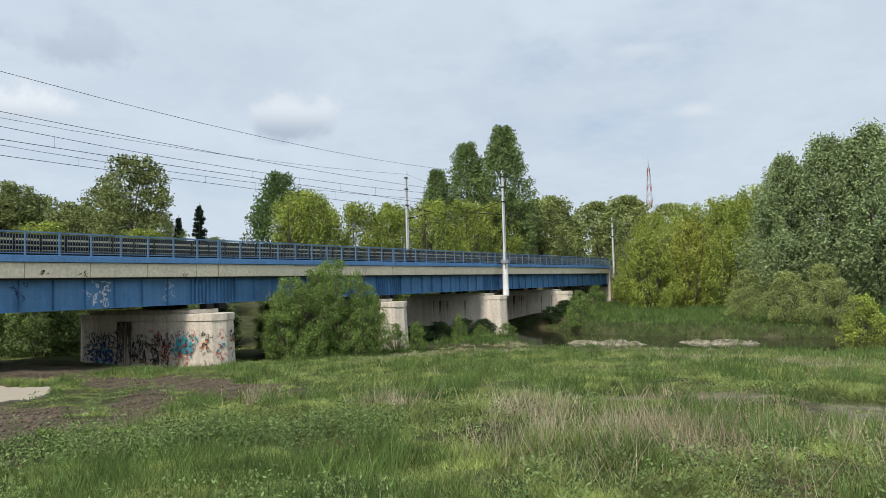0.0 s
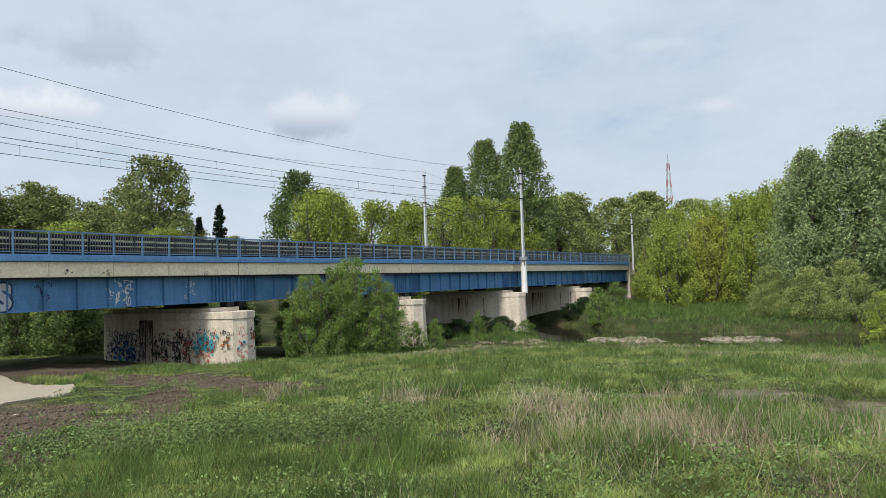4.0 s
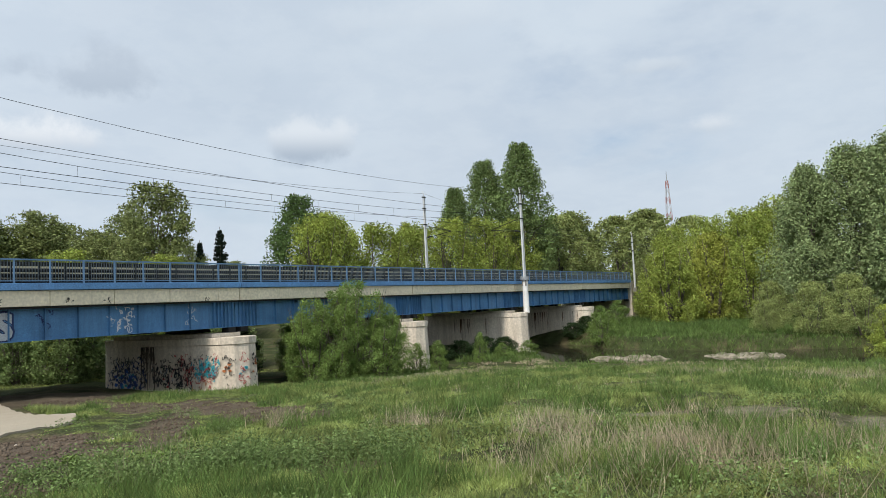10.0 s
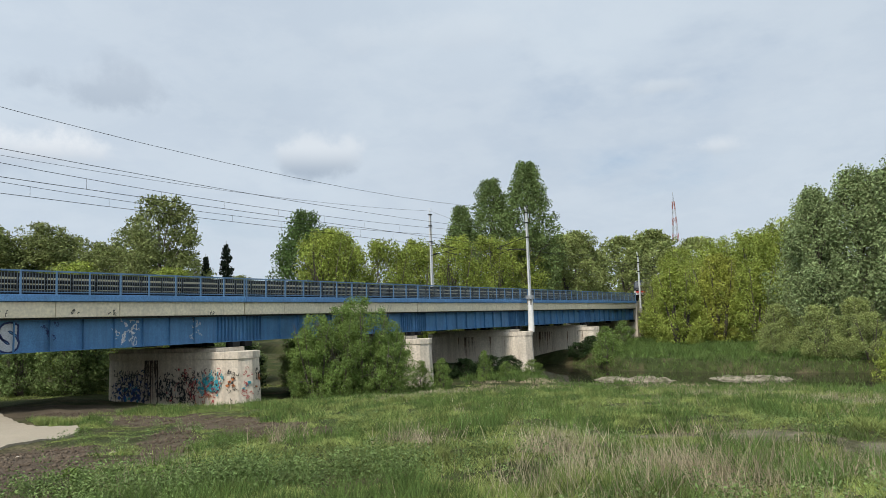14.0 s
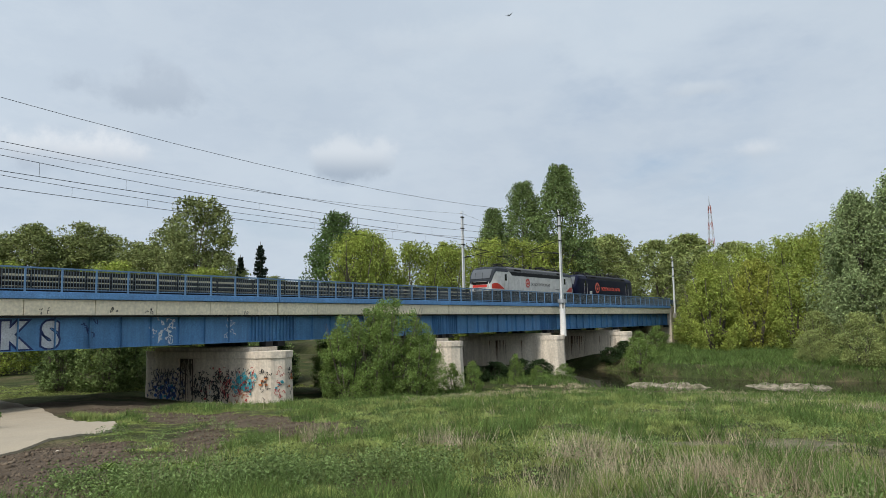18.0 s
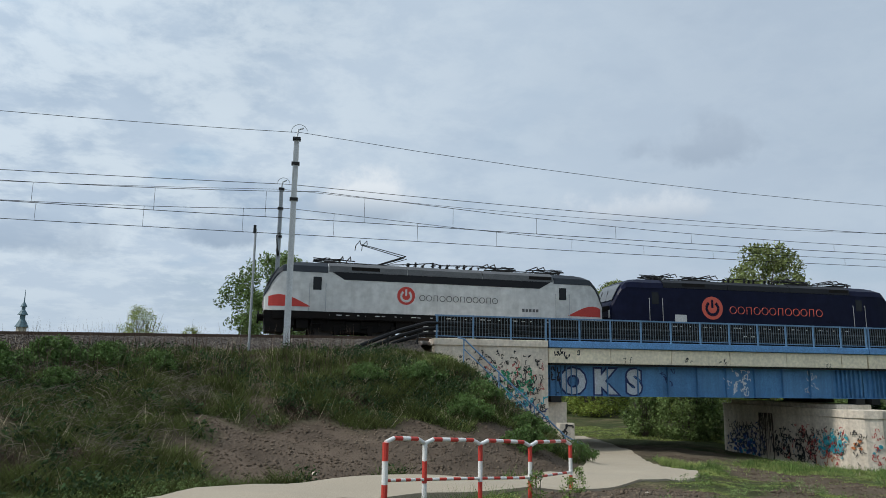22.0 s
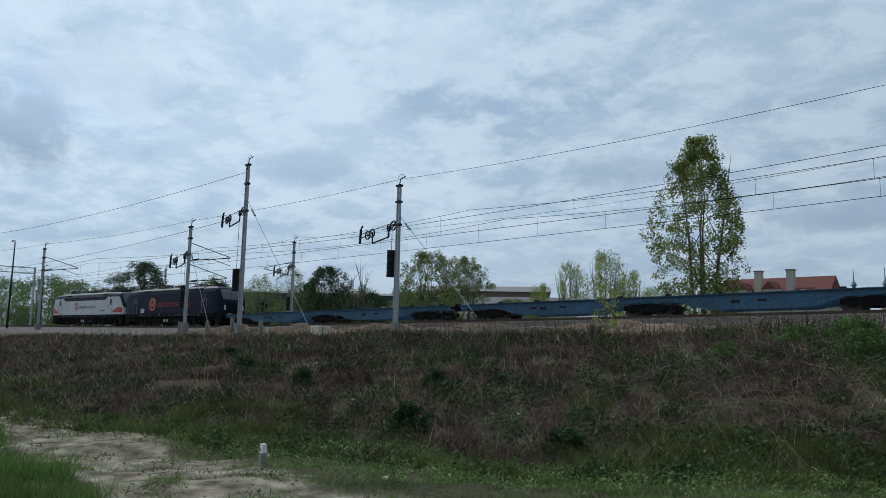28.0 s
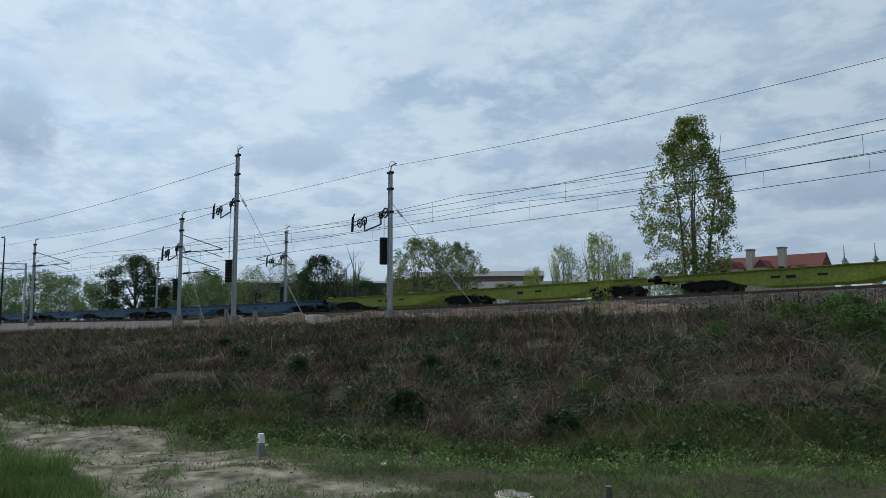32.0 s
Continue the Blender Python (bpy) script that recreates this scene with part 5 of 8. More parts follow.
def loco(name, label, body, roof, navy, raised):
    t = thing(name, label, "locomotive")
    bm = bmesh.new(); loco_shell(bm)
    part("body", bm, body, t)
    # roof hood and side band
    bm = bmesh.new()
    for x0, x1 in ((-6.08, -2.07), (-2.03, 2.03), (2.07, 6.08)):
        extr = [(-1.49, 3.36), (-1.45, 3.66), (-1.08, 3.86), (1.08, 3.86), (1.45, 3.66), (1.49, 3.36)]
        a = [bm.verts.new((x0, y * 1.012, z + 0.02)) for y, z in extr]
        b = [bm.verts.new((x1, y * 1.012, z + 0.02)) for y, z in extr]
        for i in range(6):
            bm.faces.new((a[i], a[(i + 1) % 6], b[(i + 1) % 6], b[i]))
        bm.faces.new(a[::-1]); bm.faces.new(b)
    part("roof_hood", bm, roof, t)
    for e in (-1, 1):
        bm = bmesh.new(); cab_cap(bm, e)
        part("cab_roof", bm, LOCO_CAP if not navy else body, t, "" if navy else "dark grey cab roof")
        for s in (-1, 1):
            x0, x1 = sorted((e * 3.5, e * 4.95)) if e * s > 0 else sorted((e * 4.7, e * 6.0))
            bm = bmesh.new()
            q = [bm.verts.new((x, s * y, z)) for y, z in ((1.500, 3.48), (1.474, 3.66)) for x in (x0, x1)]
            bm.faces.new((q[0], q[1], q[3], q[2]))
            part("roof_grille", bm, UNDER, t)
    for s in (-1, 1):
        if not navy:
            bm = bmesh.new()
            side_panel(bm, [(-5.95, 3.37), (-5.3, 2.99), (5.3, 2.99), (5.95, 3.37)], s * 1.506)
            part("side_band", bm, LOCO_BAND, t, "dark grey grille band")
        for e in (-1, 1):
            bm = bmesh.new()
            side_panel(bm, [(e * q, z) for q, z in ((6.30, 1.5), (6.95, 1.5), (6.95, 3.22), (6.30, 3.22))], s * 1.508, 0.010)
            door = part("cab_door", bm, body, t)
            bm = bmesh.new()
            side_panel(bm, [(e * q, z) for q, z in ((6.44, 2.42), (6.86, 2.42), (6.86, 3.08), (6.44, 3.08))], s * 1.520, 0.006)
            part("door_window", bm, WINDOW, door)
            for hx in (6.22, 7.03):
                bm = bmesh.new()
                rod(bm, (e * hx, s * 1.56, 1.35), (e * hx, s * 1.56, 2.75), 0.018, n=6)
                rod(bm, (e * hx, s * 1.50, 1.40), (e * hx, s * 1.56, 1.40), 0.018, n=6)
                rod(bm, (e * hx, s * 1.50, 2.70), (e * hx, s * 1.56, 2.70), 0.018, n=6)
                part("grab_rail", bm, GALV, t, "pale steel grab rail")
            bm = bmesh.new()
            for z in (0.45, 0.75, 1.05, 1.3):
                box(bm, e * 6.62 - 0.24, e * 6.62 + 0.24, s * 1.40 - 0.08, s * 1.40 + 0.08, z - 0.015, z + 0.015)
            for dx in (-0.24, 0.24):
                box(bm, e * 6.62 + dx - 0.015, e * 6.62 + dx + 0.015, s * 1.42 - 0.02, s * 1.42 + 0.02, 0.42, 1.33)
            part("cab_steps", bm, UNDER, t)
            if not navy:
                bm = bmesh.new()
                side_strip(bm, s, [(e * x, 1.56, z) for x, z in ((6.98, 1.60), (7.3, 1.75), (7.6, 1.90), (7.9, 2.03), (8.2, 2.11), (8.5, 2.14), (8.8, 2.10), (9.0, 2.02))])
                part("red_flash", bm, LOCO_RED, t, "signal red cab flash")
        # round emblem and a row of letter-like strokes
        ex = (-3.1 if navy else -2.1) * (1 if s < 0 else -1)
        lead = 1 if s < 0 else -1
        bm = bmesh.new()
        er = 0.66 if navy else 0.47
        rod(bm, (ex, s * 1.500, 2.30), (ex, s * 1.518, 2.30), er, n=40)
        emb = part("emblem", bm, LOCO_ORANGE if navy else LOCO_RED, t, "round red emblem")
        ring = [(0.56 * er * math.sin(math.radians(a)), 0.56 * er * math.cos(math.radians(a))) for a in range(35, 326, 10)]
        bm = bmesh.new()
        for (ax, az), (bx, bz) in zip(ring, ring[1:]):
            rod(bm, (ex + ax, s * 1.519, 2.28 + az), (ex + bx, s * 1.519, 2.28 + bz), er * 0.13, n=6)
        rod(bm, (ex, s * 1.519, 2.30), (ex, s * 1.519, 2.30 + er * 0.72), er * 0.12, n=6)
        bmesh.ops.scale(bm, vec=(1, 0.08, 1), space=Matrix.Translation((0, -s * 1.519, 0)), verts=bm.verts)
        part("emblem_mark", bm, LOCO_NAVY if navy else MARK_WHITE, emb)
        bm = bmesh.new()
        pitch, first = (0.516, 1.32) if navy else (0.362, 0.86)
        rr = pitch * 0.40
        for k in range(12):
            x = ex + lead * (first + pitch * k)
            if k % 4 in (0, 1, 3):
                pts = [(x + rr * math.cos(a), s * 1.512, 2.22 + rr * math.sin(a)) for a in np.linspace(0, 2 * math.pi, 15)]
            else:
                pts = [(x - rr * 0.7, s * 1.512, 2.22 - rr), (x - rr * 0.7, s * 1.512, 2.22 + rr), (x + rr * 0.7, s * 1.512, 2.22 + rr), (x + rr * 0.7, s * 1.512, 2.22 - rr)]
            for a, b in zip(pts, pts[1:]):
                bar(bm, a, b, 0.006, 0.03) if abs(a[2] - b[2]) < 1e-6 else rod(bm, a, b, 0.02, n=5)
        stuff(part("lettering", bm, LOCO_ORANGE if navy else MARK_GREY, t, "row of plain painted rings and bars"))
        bm = bmesh.new()
        for k in range(5):
            box(bm, lead * (4.35 + 0.2 * k) - 0.07, lead * (4.35 + 0.2 * k) + 0.07, s * 1.512 - 0.003, s * 1.512 + 0.003, 1.70, 1.86)
        part("small_mark", bm, MARK_GREY if not navy else LOCO_NAVY, t)
        if navy:
            bm = bmesh.new(); box(bm, -5.1 * lead - 0.36, -5.1 * lead + 0.36, s * 1.512 - 0.004, s * 1.512 + 0.004, 1.42, 1.86)
            part("notice_panel", bm, MARK_WHITE, t, "white notice panel")
        bm = bmesh.new()
        for k in range(26):
            x = -6 + k * 0.47 + 0.1 * math.sin(k * 3)
            w = 0.02 + 0.035 * (k * 7 % 4)
            box(bm, x - w, x + w, s * 1.508 - 0.003, s * 1.508 + 0.003, 1.17, 1.20 + 0.015 * (k % 2))
        stuff(part("data_strip", bm, MARK_WHITE, t, "row of small white data marks"))
    # underframe
    bm = bmesh.new()
    box(bm, -8.75, 8.75, -1.40, 1.40, 0.95, 1.345)
    for q in range(2):
        box(bm, -8.3, 8.3, (1, -1)[q] * 1.45 - 0.05, (1, -1)[q] * 1.45 + 0.05, 1.0, 1.345)
    part("sole_bar", bm, UNDER, t)
    bm = bmesh.new(); box(bm, -1.5, 2.1, -1.28, 1.28, 0.34, 0.998)
    part("transformer_box", bm, UNDER, t, bevel=0.03)
    for x0, x1, z0 in ((-2.55, -1.62, 0.52), (2.2, 2.6, 0.48), (-7.6, -7.0, 0.5), (7.0, 7.6, 0.5), (-8.15, -7.68, 0.62), (7.68, 8.15, 0.62)):
        bm = bmesh.new(); box(bm, x0, x1, -1.30, 1.30, z0, 0.996)
        part("equipment_box", bm, UNDER, t, bevel=0.02)
    for x0 in (-1.1, -0.55, 0.95, 1.45):
        for s in (-1, 1):
            bm = bmesh.new(); box(bm, x0, x0 + 0.26, s * 1.285 - 0.004, s * 1.285 + 0.004, 0.5, 0.78)
            part("notice_plate", bm, MARK_WHITE if x0 in (-1.1, -0.55) else DARK_STEEL, t)
    for e in (-1, 1):
        bm = bmesh.new()
        extrude_y(bm, [(e * 8.2, 0.28), (e * 9.1, 0.34), (e * 9.2, 1.36), (e * 8.2, 1.36)], -1.30, 1.30)
        part("front_apron", bm, UNDER, t)
        bogie = thing("bogie", "", ""); bogie.parent = t
        for k in ("label", "category"):
            if k in bogie:
                del bogie[k]
        bm = bmesh.new()
        for y in (-1.12, 1.12):
            extrude_y(bm, [(e * 4.75 - 2.15, 0.55), (e * 4.75 - 2.1, 0.96), (e * 4.75 - 0.7, 0.90), (e * 4.75 + 0.7, 0.90), (e * 4.75 + 2.1, 0.96), (e * 4.75 + 2.15, 0.55), (e * 4.75 + 0.9, 0.34), (e * 4.75 - 0.9, 0.34)], y - 0.07, y + 0.07)
            for dx in (-1.3, -0.45, 0.45, 1.3):
                rod(bm, (e * 4.75 + dx, y, 0.7), (e * 4.75 + dx, y, 1.0), 0.11, n=8)
            for dx in (-1.5, 1.5):
                rod(bm, (e * 4.75 + dx, y - 0.1, 0.6), (e * 4.75 + dx, y + 0.14, 0.6), 0.2, n=12)
        for y in (-1.24, 1.24):
            rod(bm, (e * 4.75 - 1.0, y, 0.44), (e * 4.75 + 1.0, y, 0.62), 0.05, n=6)
            box(bm, e * 4.75 - 0.32, e * 4.75 + 0.32, y - 0.06, y + 0.06, 0.4, 0.8)
            for dx in (-2.05, -0.85, 0.85, 2.05):
                box(bm, e * 4.75 + dx - 0.12, e * 4.75 + dx + 0.12, y - 0.05, y + 0.05, 0.2, 0.7)
        box(bm, e * 4.75 - 0.4, e * 4.75 + 0.4, -1.1, 1.1, 0.5, 0.72)
        part("bogie_frame", bm, UNDER, bogie)
        for dx in (-1.5, 1.5):
            wheelset(bogie, e * 4.75 + dx)
        buffer(t, e * 9.49, e)
        # windscreen and lamps on the sloping front
        bm = bmesh.new()
        q = [(9.08, 2.54, 1.12), (8.93, 2.86, 1.16), (8.74, 3.20, 1.16), (8.5, 3.50, 1.10)]
        vs = []
        for x, z, w in q:
            vs += [bm.verts.new((e * (x + 0.03), -w, z + 0.03)), bm.verts.new((e * (x + 0.03), w, z + 0.03))]
        for k in (0, 2, 4):
            bm.faces.new((vs[k], vs[k + 1], vs[k + 3], vs[k + 2]))
        g = bmesh.ops.extrude_face_region(bm, geom=list(bm.faces))
        bmesh.ops.translate(bm, vec=(e * 0.03, 0, 0.03), verts=[v for v in g["geom"] if isinstance(v, bmesh.types.BMVert)])
        part("windscreen", bm, SCREEN, t)
        for y in (-0.35, 0.45):
            bm = bmesh.new(); rod(bm, (e * 9.18, y, 2.48), (e * 8.84, y + 0.25, 3.25), 0.015, n=5)
            part("wiper", bm, UNDER, t)
        bm = bmesh.new()
        box(bm, e * 9.21 - 0.012, e * 9.21 + 0.012, -1.0, 1.0, 2.0, 2.28)
        for z in (1.42, 1.52, 1.62):
            box(bm, e * 9.21 - 0.012, e * 9.21 + 0.012, -0.7, 0.7, z, z + 0.05)
        part("nose_panel", bm, UNDER, t, "black nose panel")
        bm = bmesh.new()
        box(bm, e * 9.205 - 0.01, e * 9.205 + 0.01, -1.05, 1.05, 1.72, 1.97)
        part("front_stripe", bm, LOCO_NAVY if navy else LOCO_RED, t)
        for y in (-0.95, 0.95):
            bm = bmesh.new(); box(bm, e * 9.21 - 0.02, e * 9.21 + 0.02, y - 0.1, y + 0.1, 1.6, 2.05)
            part("headlight", bm, LAMP_GLASS, t, bevel=0.01)
    # roof gear
    for i, (x, s) in enumerate(((-5.9, -1), (-3.3, -1), (3.5, 1), (6.4, 1))):
        pantograph(t, x, s, raised and i == 1)
    for k in range(9):
        x, y = -1.9 + k * 0.45, -0.9 + 0.2 * (k % 3)
        bm = bmesh.new(); rod(bm, (x, y, 3.76), (x, y, 4.10 + 0.10 * (k % 2)), 0.05, n=8)
        for z in (3.92, 4.0, 4.08):
            rod(bm, (x, y, z - 0.012), (x, y, z + 0.012), 0.085, n=8)
        rod(bm, (x - 0.12, y - 0.05, 3.98), (x + 0.16, y + 0.06, 4.06 + 0.07 * (k % 3)), 0.03, n=6)
        part("insulator", bm, DARK_STEEL, t)
    bm = bmesh.new(); tube(bm, [(-6.2, -0.8, 3.98), (-3.4, -0.9, 3.92), (-2, -0.9, 4.02), (-0.6, -0.9, 4.16), (0, -0.8, 4.08), (2, -0.85, 4.16), (3.4, -0.9, 3.95), (6.2, -0.8, 3.98)], 0.03)
    part("busbar", bm, DARK_STEEL, t)
    bm = bmesh.new(); box(bm, -1.0, 0.9, 0.0, 0.8, 3.78, 4.04)
    part("roof_box", bm, DARK_STEEL, t)
    return t


def wagon(name, label, paint):
    t = thing(name, label, "flat wagon", group="container flat wagons")
    hl = 13.2
    top = 1.16
    for s in (-1, 1):
        bm = bmesh.new()
        prof = [(-hl, top)]
        for sgn in (-1, 1):
            c = 5.9 * sgn
            pts = [(c - 4.6, top - 0.26), (c - 3.9, top - 0.34), (c - 3.1, top - 0.62), (c - 2.2, top - 0.78), (c + 2.2, top - 0.78), (c + 3.1, top - 0.62), (c + 3.9, top - 0.34), (c + 4.6, top - 0.26)]
            prof += pts
        prof = [(-hl, top), (-hl, top - 0.24)] + prof[1:] + [(hl, top - 0.24), (hl, top)]
        extrude_y(bm, prof, s * 1.22 - 0.02, s * 1.22 + 0.02)
        part("side_sill", bm, paint, t)
        bm = bmesh.new(); box(bm, -hl, hl, s * 1.30 - 0.1, s * 1.30 + 0.1, top, top + 0.035)
        part("top_flange", bm, paint, t)
        for x in np.arange(-12.6, 13, 2.8):
            bm = bmesh.new(); box(bm, x - 0.12, x + 0.12, s * 1.30 - 0.12, s * 1.30 + 0.12, top + 0.037, top + 0.12)
            part("container_spigot", bm, DARK_STEEL if int(x * 10) % 3 else FAR_RAIL, t)
        for k, x in enumerate((-7.3, -6.6, -5.2, 4.9, 6.2)):
            bm = bmesh.new()
            box(bm, x - 0.22, x + 0.22, s * 1.245 - 0.004, s * 1.245 + 0.004, top - 0.42 - 0.05 * (k % 2), top - 0.3)
            part("stencil_bar", bm, DARK_STEEL, t)
    bm = bmesh.new(); box(bm, -hl, hl, -0.3, 0.3, top - 0.3, top - 0.02)
    for x in np.arange(-12.9, 13, 2.4):
        box(bm, x - 0.06, x + 0.06, -1.2, 1.2, top - 0.2, top - 0.02)
    part("centre_beam", bm, paint, t)
    for bx in (-10.9, 0.0, 10.9):
        bm = bmesh.new()
        for y in (-1.0, 1.0):
            extrude_y(bm, [(bx - 1.35, 0.5), (bx - 1.3, 0.72), (bx - 0.5, 0.8), (bx + 0.5, 0.8), (bx + 1.3, 0.72), (bx + 1.35, 0.5), (bx + 0.5, 0.38), (bx - 0.5, 0.38)], y - 0.08, y + 0.08)
            for dx in (-0.9, 0.9):
                rod(bm, (bx + dx, y - 0.1, 0.5), (bx + dx, y + 0.13, 0.5), 0.17, n=10)
                rod(bm, (bx + dx * 0.45, y, 0.45), (bx + dx * 0.45, y, 0.8), 0.09, n=8)
        box(bm, bx - 0.3, bx + 0.3, -1.0, 1.0, 0.5, 0.85)
        part("bogie_frame", bm, UNDER, t)
        for dx in (-0.9, 0.9):
            wheelset(t, bx + dx, 0.44)
    buffer(t, hl + 0.42, 1); buffer(t, -hl - 0.42, -1)
    return t


TRAIN = []
LOCO_A = loco("electric_locomotive", "dusty white electric locomotive with grey roof and red emblem", LOCO_WHITE, LOCO_GREY, False, True)
LOCO_B = loco("electric_locomotive", "dark navy electric locomotive with coral red emblem", LOCO_NAVY, LOCO_BAND, True, False)
TRAIN += [(LOCO_A, 0.0), (LOCO_B, 18.98)]
BLUE_WAGON = wagon("container_wagon", "empty faded blue container flat wagon", WAGON_BLUE)
LIME_WAGON = wagon("container_wagon", "empty lime green container flat wagon", LIME)
TAIL = 18.98 * 1.5
for i in range(7):
    w = BLUE_WAGON if i == 0 else LIME_WAGON if i == 3 else copy_thing(BLUE_WAGON if i < 3 else LIME_WAGON, pose(0, 0, 0))
    TRAIN.append((w, TAIL + 13.65 + 27.25 * i))


# ---------------------------------------------------------------- masts, wires and lineside things
def mast(x, y, z0, z1, label, r=0.13, hook=True, arms=(), weight=None, stay=None, lattice=False, name="catenary_mast", wide=None, steel=None):
    """A steel overhead-line mast: twin channels laced together, with bands, a horn and optional arms, weights and stay."""
    t = thing(name, label, "mast", pose(x, y, z0), group="overhead line masts")
    h = z1 - z0
    steel = steel or GALV
    w = wide or r
    def upright(bm, xa, xb, wx, wy):
        lo = [bm.verts.new((xa + sx * wx, sy * wy, -0.4)) for sx, sy in ((-1, -1), (1, -1), (1, 1), (-1, 1))]
        hi = [bm.verts.new((xb + sx * wx * 0.8, sy * wy * 0.8, h)) for sx, sy in ((-1, -1), (1, -1), (1, 1), (-1, 1))]
        bm.faces.new(lo[::-1]); bm.faces.new(hi)
        for i in range(4):
            bm.faces.new((lo[i], lo[(i + 1) % 4], hi[(i + 1) % 4], hi[i]))

    for s in (-1, 1):
        bm = bmesh.new(); upright(bm, s * w * 0.8, s * w * 0.62, 0.035 if lattice else 0.03, 0.09)
        part("channel", bm, steel, t)
    bm = bmesh.new()
    if lattice:
        n = int(h / 0.45)
        for i in range(n):
            za, zb = i * h / n, (i + 1) * h / n
            wa, wb = w * 0.8 * (1 - 0.22 * za / h), w * 0.8 * (1 - 0.22 * zb / h)
            s = 1 if i % 2 else -1
            for y_ in (-0.085, 0.085):
                rod(bm, (s * wa, y_, za), (-s * wb, y_, zb), 0.018, n=5)
        stuff(part("lacing", bm, steel, t))
    else:
        upright(bm, 0, 0, w * 0.8 - 0.03, 0.05)
        part("web", bm, steel, t)
    for f in (0.99, 0.87, 0.7):
        bm = bmesh.new(); box(bm, -w - 0.03, w + 0.03, -0.13, 0.13, h * f - 0.06, h * f + 0.06)
        part("band", bm, DARK_STEEL, t)
    if hook:
        bm = bmesh.new(); tube(bm, [(0, 0, h), (0.05, 0.05, h + 0.35), (0.25, 0.25, h + 0.5)], 0.04)
        tube(bm, [(0.1 + 0.35 * math.cos(a), 0.05, h + 0.25 + 0.35 * math.sin(a)) for a in np.linspace(0.2, 3.3, 9)], 0.015, 5)
        part("horn", bm, steel, t)
    for k, (zz, length, side) in enumerate(arms):
        bm = bmesh.new()
        rod(bm, (0, 0, zz), (0, side * length, zz + 0.45), 0.035)
        rod(bm, (0, 0, zz + 1.35), (0, side * length, zz + 0.5), 0.03)
        rod(bm, (0, side * 0.25, zz + 0.05), (0, side * 0.75, zz + 0.15), 0.07)
        rod(bm, (0, side * length * 0.55, zz + 0.25), (0, side * length, zz - 0.15), 0.025)
        part("cantilever", bm, DARK_STEEL, t, "dark cantilever arm with insulators")
    if weight:
        dx, zz = weight
        bm = bmesh.new()
        for k in range(8):
            bm = bmesh.new(); rod(bm, (dx, 0, zz - 0.8 + k * 0.2), (dx, 0, zz - 0.63 + k * 0.2), 0.26, n=12)
            part("tension_weight", bm, BLACK, t)
        g = h * 0.70
        bm = bmesh.new(); rod(bm, (dx, 0, zz + 0.7), (dx, 0, g), 0.016, n=5)
        part("weight_rope", bm, DARK_STEEL, t)
        bm = bmesh.new()
        rod(bm, (-w, 0, g + 0.12), (-0.9, 0, g), 0.05, n=6)
        rod(bm, (-0.95, 0, g - 0.05), (-0.95, 0, g - 0.62), 0.05, n=6)
        rod(bm, (-0.95, 0, g - 0.62), (-2.7, 0, g - 0.85), 0.05, n=6)
        rod(bm, (-2.7, 0, g - 0.85), (-2.7, 0, g - 0.25), 0.05, n=6)
        part("pulley_bracket", bm, DARK_STEEL, t)
        for q, zq, rr in ((-0.5, g + 0.02, 0.27), (-0.95, g - 0.06, 0.20), (-2.75, g - 0.22, 0.25), (-3.25, g - 0.30, 0.25)):
            bm = bmesh.new()
            tube(bm, [(q + rr * math.cos(k * math.pi / 8), 0, zq + rr * math.sin(k * math.pi / 8)) for k in range(17)], 0.045, 6)
            rod(bm, (q, -0.05, zq), (q, 0.05, zq), 0.07, n=8)
            for k in range(3):
                rod(bm, (q - rr * math.cos(k * 1.05), 0, zq - rr * math.sin(k * 1.05)), (q + rr * math.cos(k * 1.05), 0, zq + rr * math.sin(k * 1.05)), 0.018, n=4)
            part("pulley", bm, DARK_STEEL, t)
        bm = bmesh.new()
        rod(bm, (-0.5, 0, g + 0.2), (-4.0, 0, g - 0.15), 0.018, n=5)
        rod(bm, (-3.4, 0, g - 0.32), (-4.1, 0, g - 0.42), 0.03, n=5)
        rod(bm, (-4.12, 0, g - 0.75), (-4.05, 0, g + 0.15), 0.08, n=6)
        rod(bm, (-4.05, 0, g + 0.15), (-3.85, 0, g + 0.35), 0.05, n=6)
        part("tension_insulator", bm, DARK_STEEL, t)
    if stay:
        bm = bmesh.new(); rod(bm, (0, 0, h * 0.78), stay, 0.018, n=5)
        rod(bm, (stay[0] * 0.1, stay[1] * 0.1, h * 0.70), (stay[0] * 0.16, stay[1] * 0.16, h * 0.655), 0.07, n=6)
        part("stay_wire", bm, steel, t)
    bm = bmesh.new(); box(bm, -0.24, 0.24, -0.22, 0.22, -0.7, -0.08)
    part("footing", bm, SLEEPER, t)
    return t


def gz(x, y):
    return float(ground_z(x, y))


# main mast at the pier: a stout tube below, laced mast above
def pier_mast():
    t = mast(63.0, 31.45, 6.9, 15.3, "pale steel mast standing on a pier nose", 0.17, steel=MAST_STEEL, arms=((4.6, 3.4, 1),))
    bm = bmesh.new(); rod(bm, (0, 0, -3.3), (0, 0, 0.0), 0.30, 0.26, 14)
    part("lower_tube", bm, WHITE_PAINT, t, "thick pale lower tube")
    bm = bmesh.new(); rod(bm, (0, 0, -0.15), (0, 0, 0.2), 0.42, n=14)
    part("collar", bm, GALV, t)


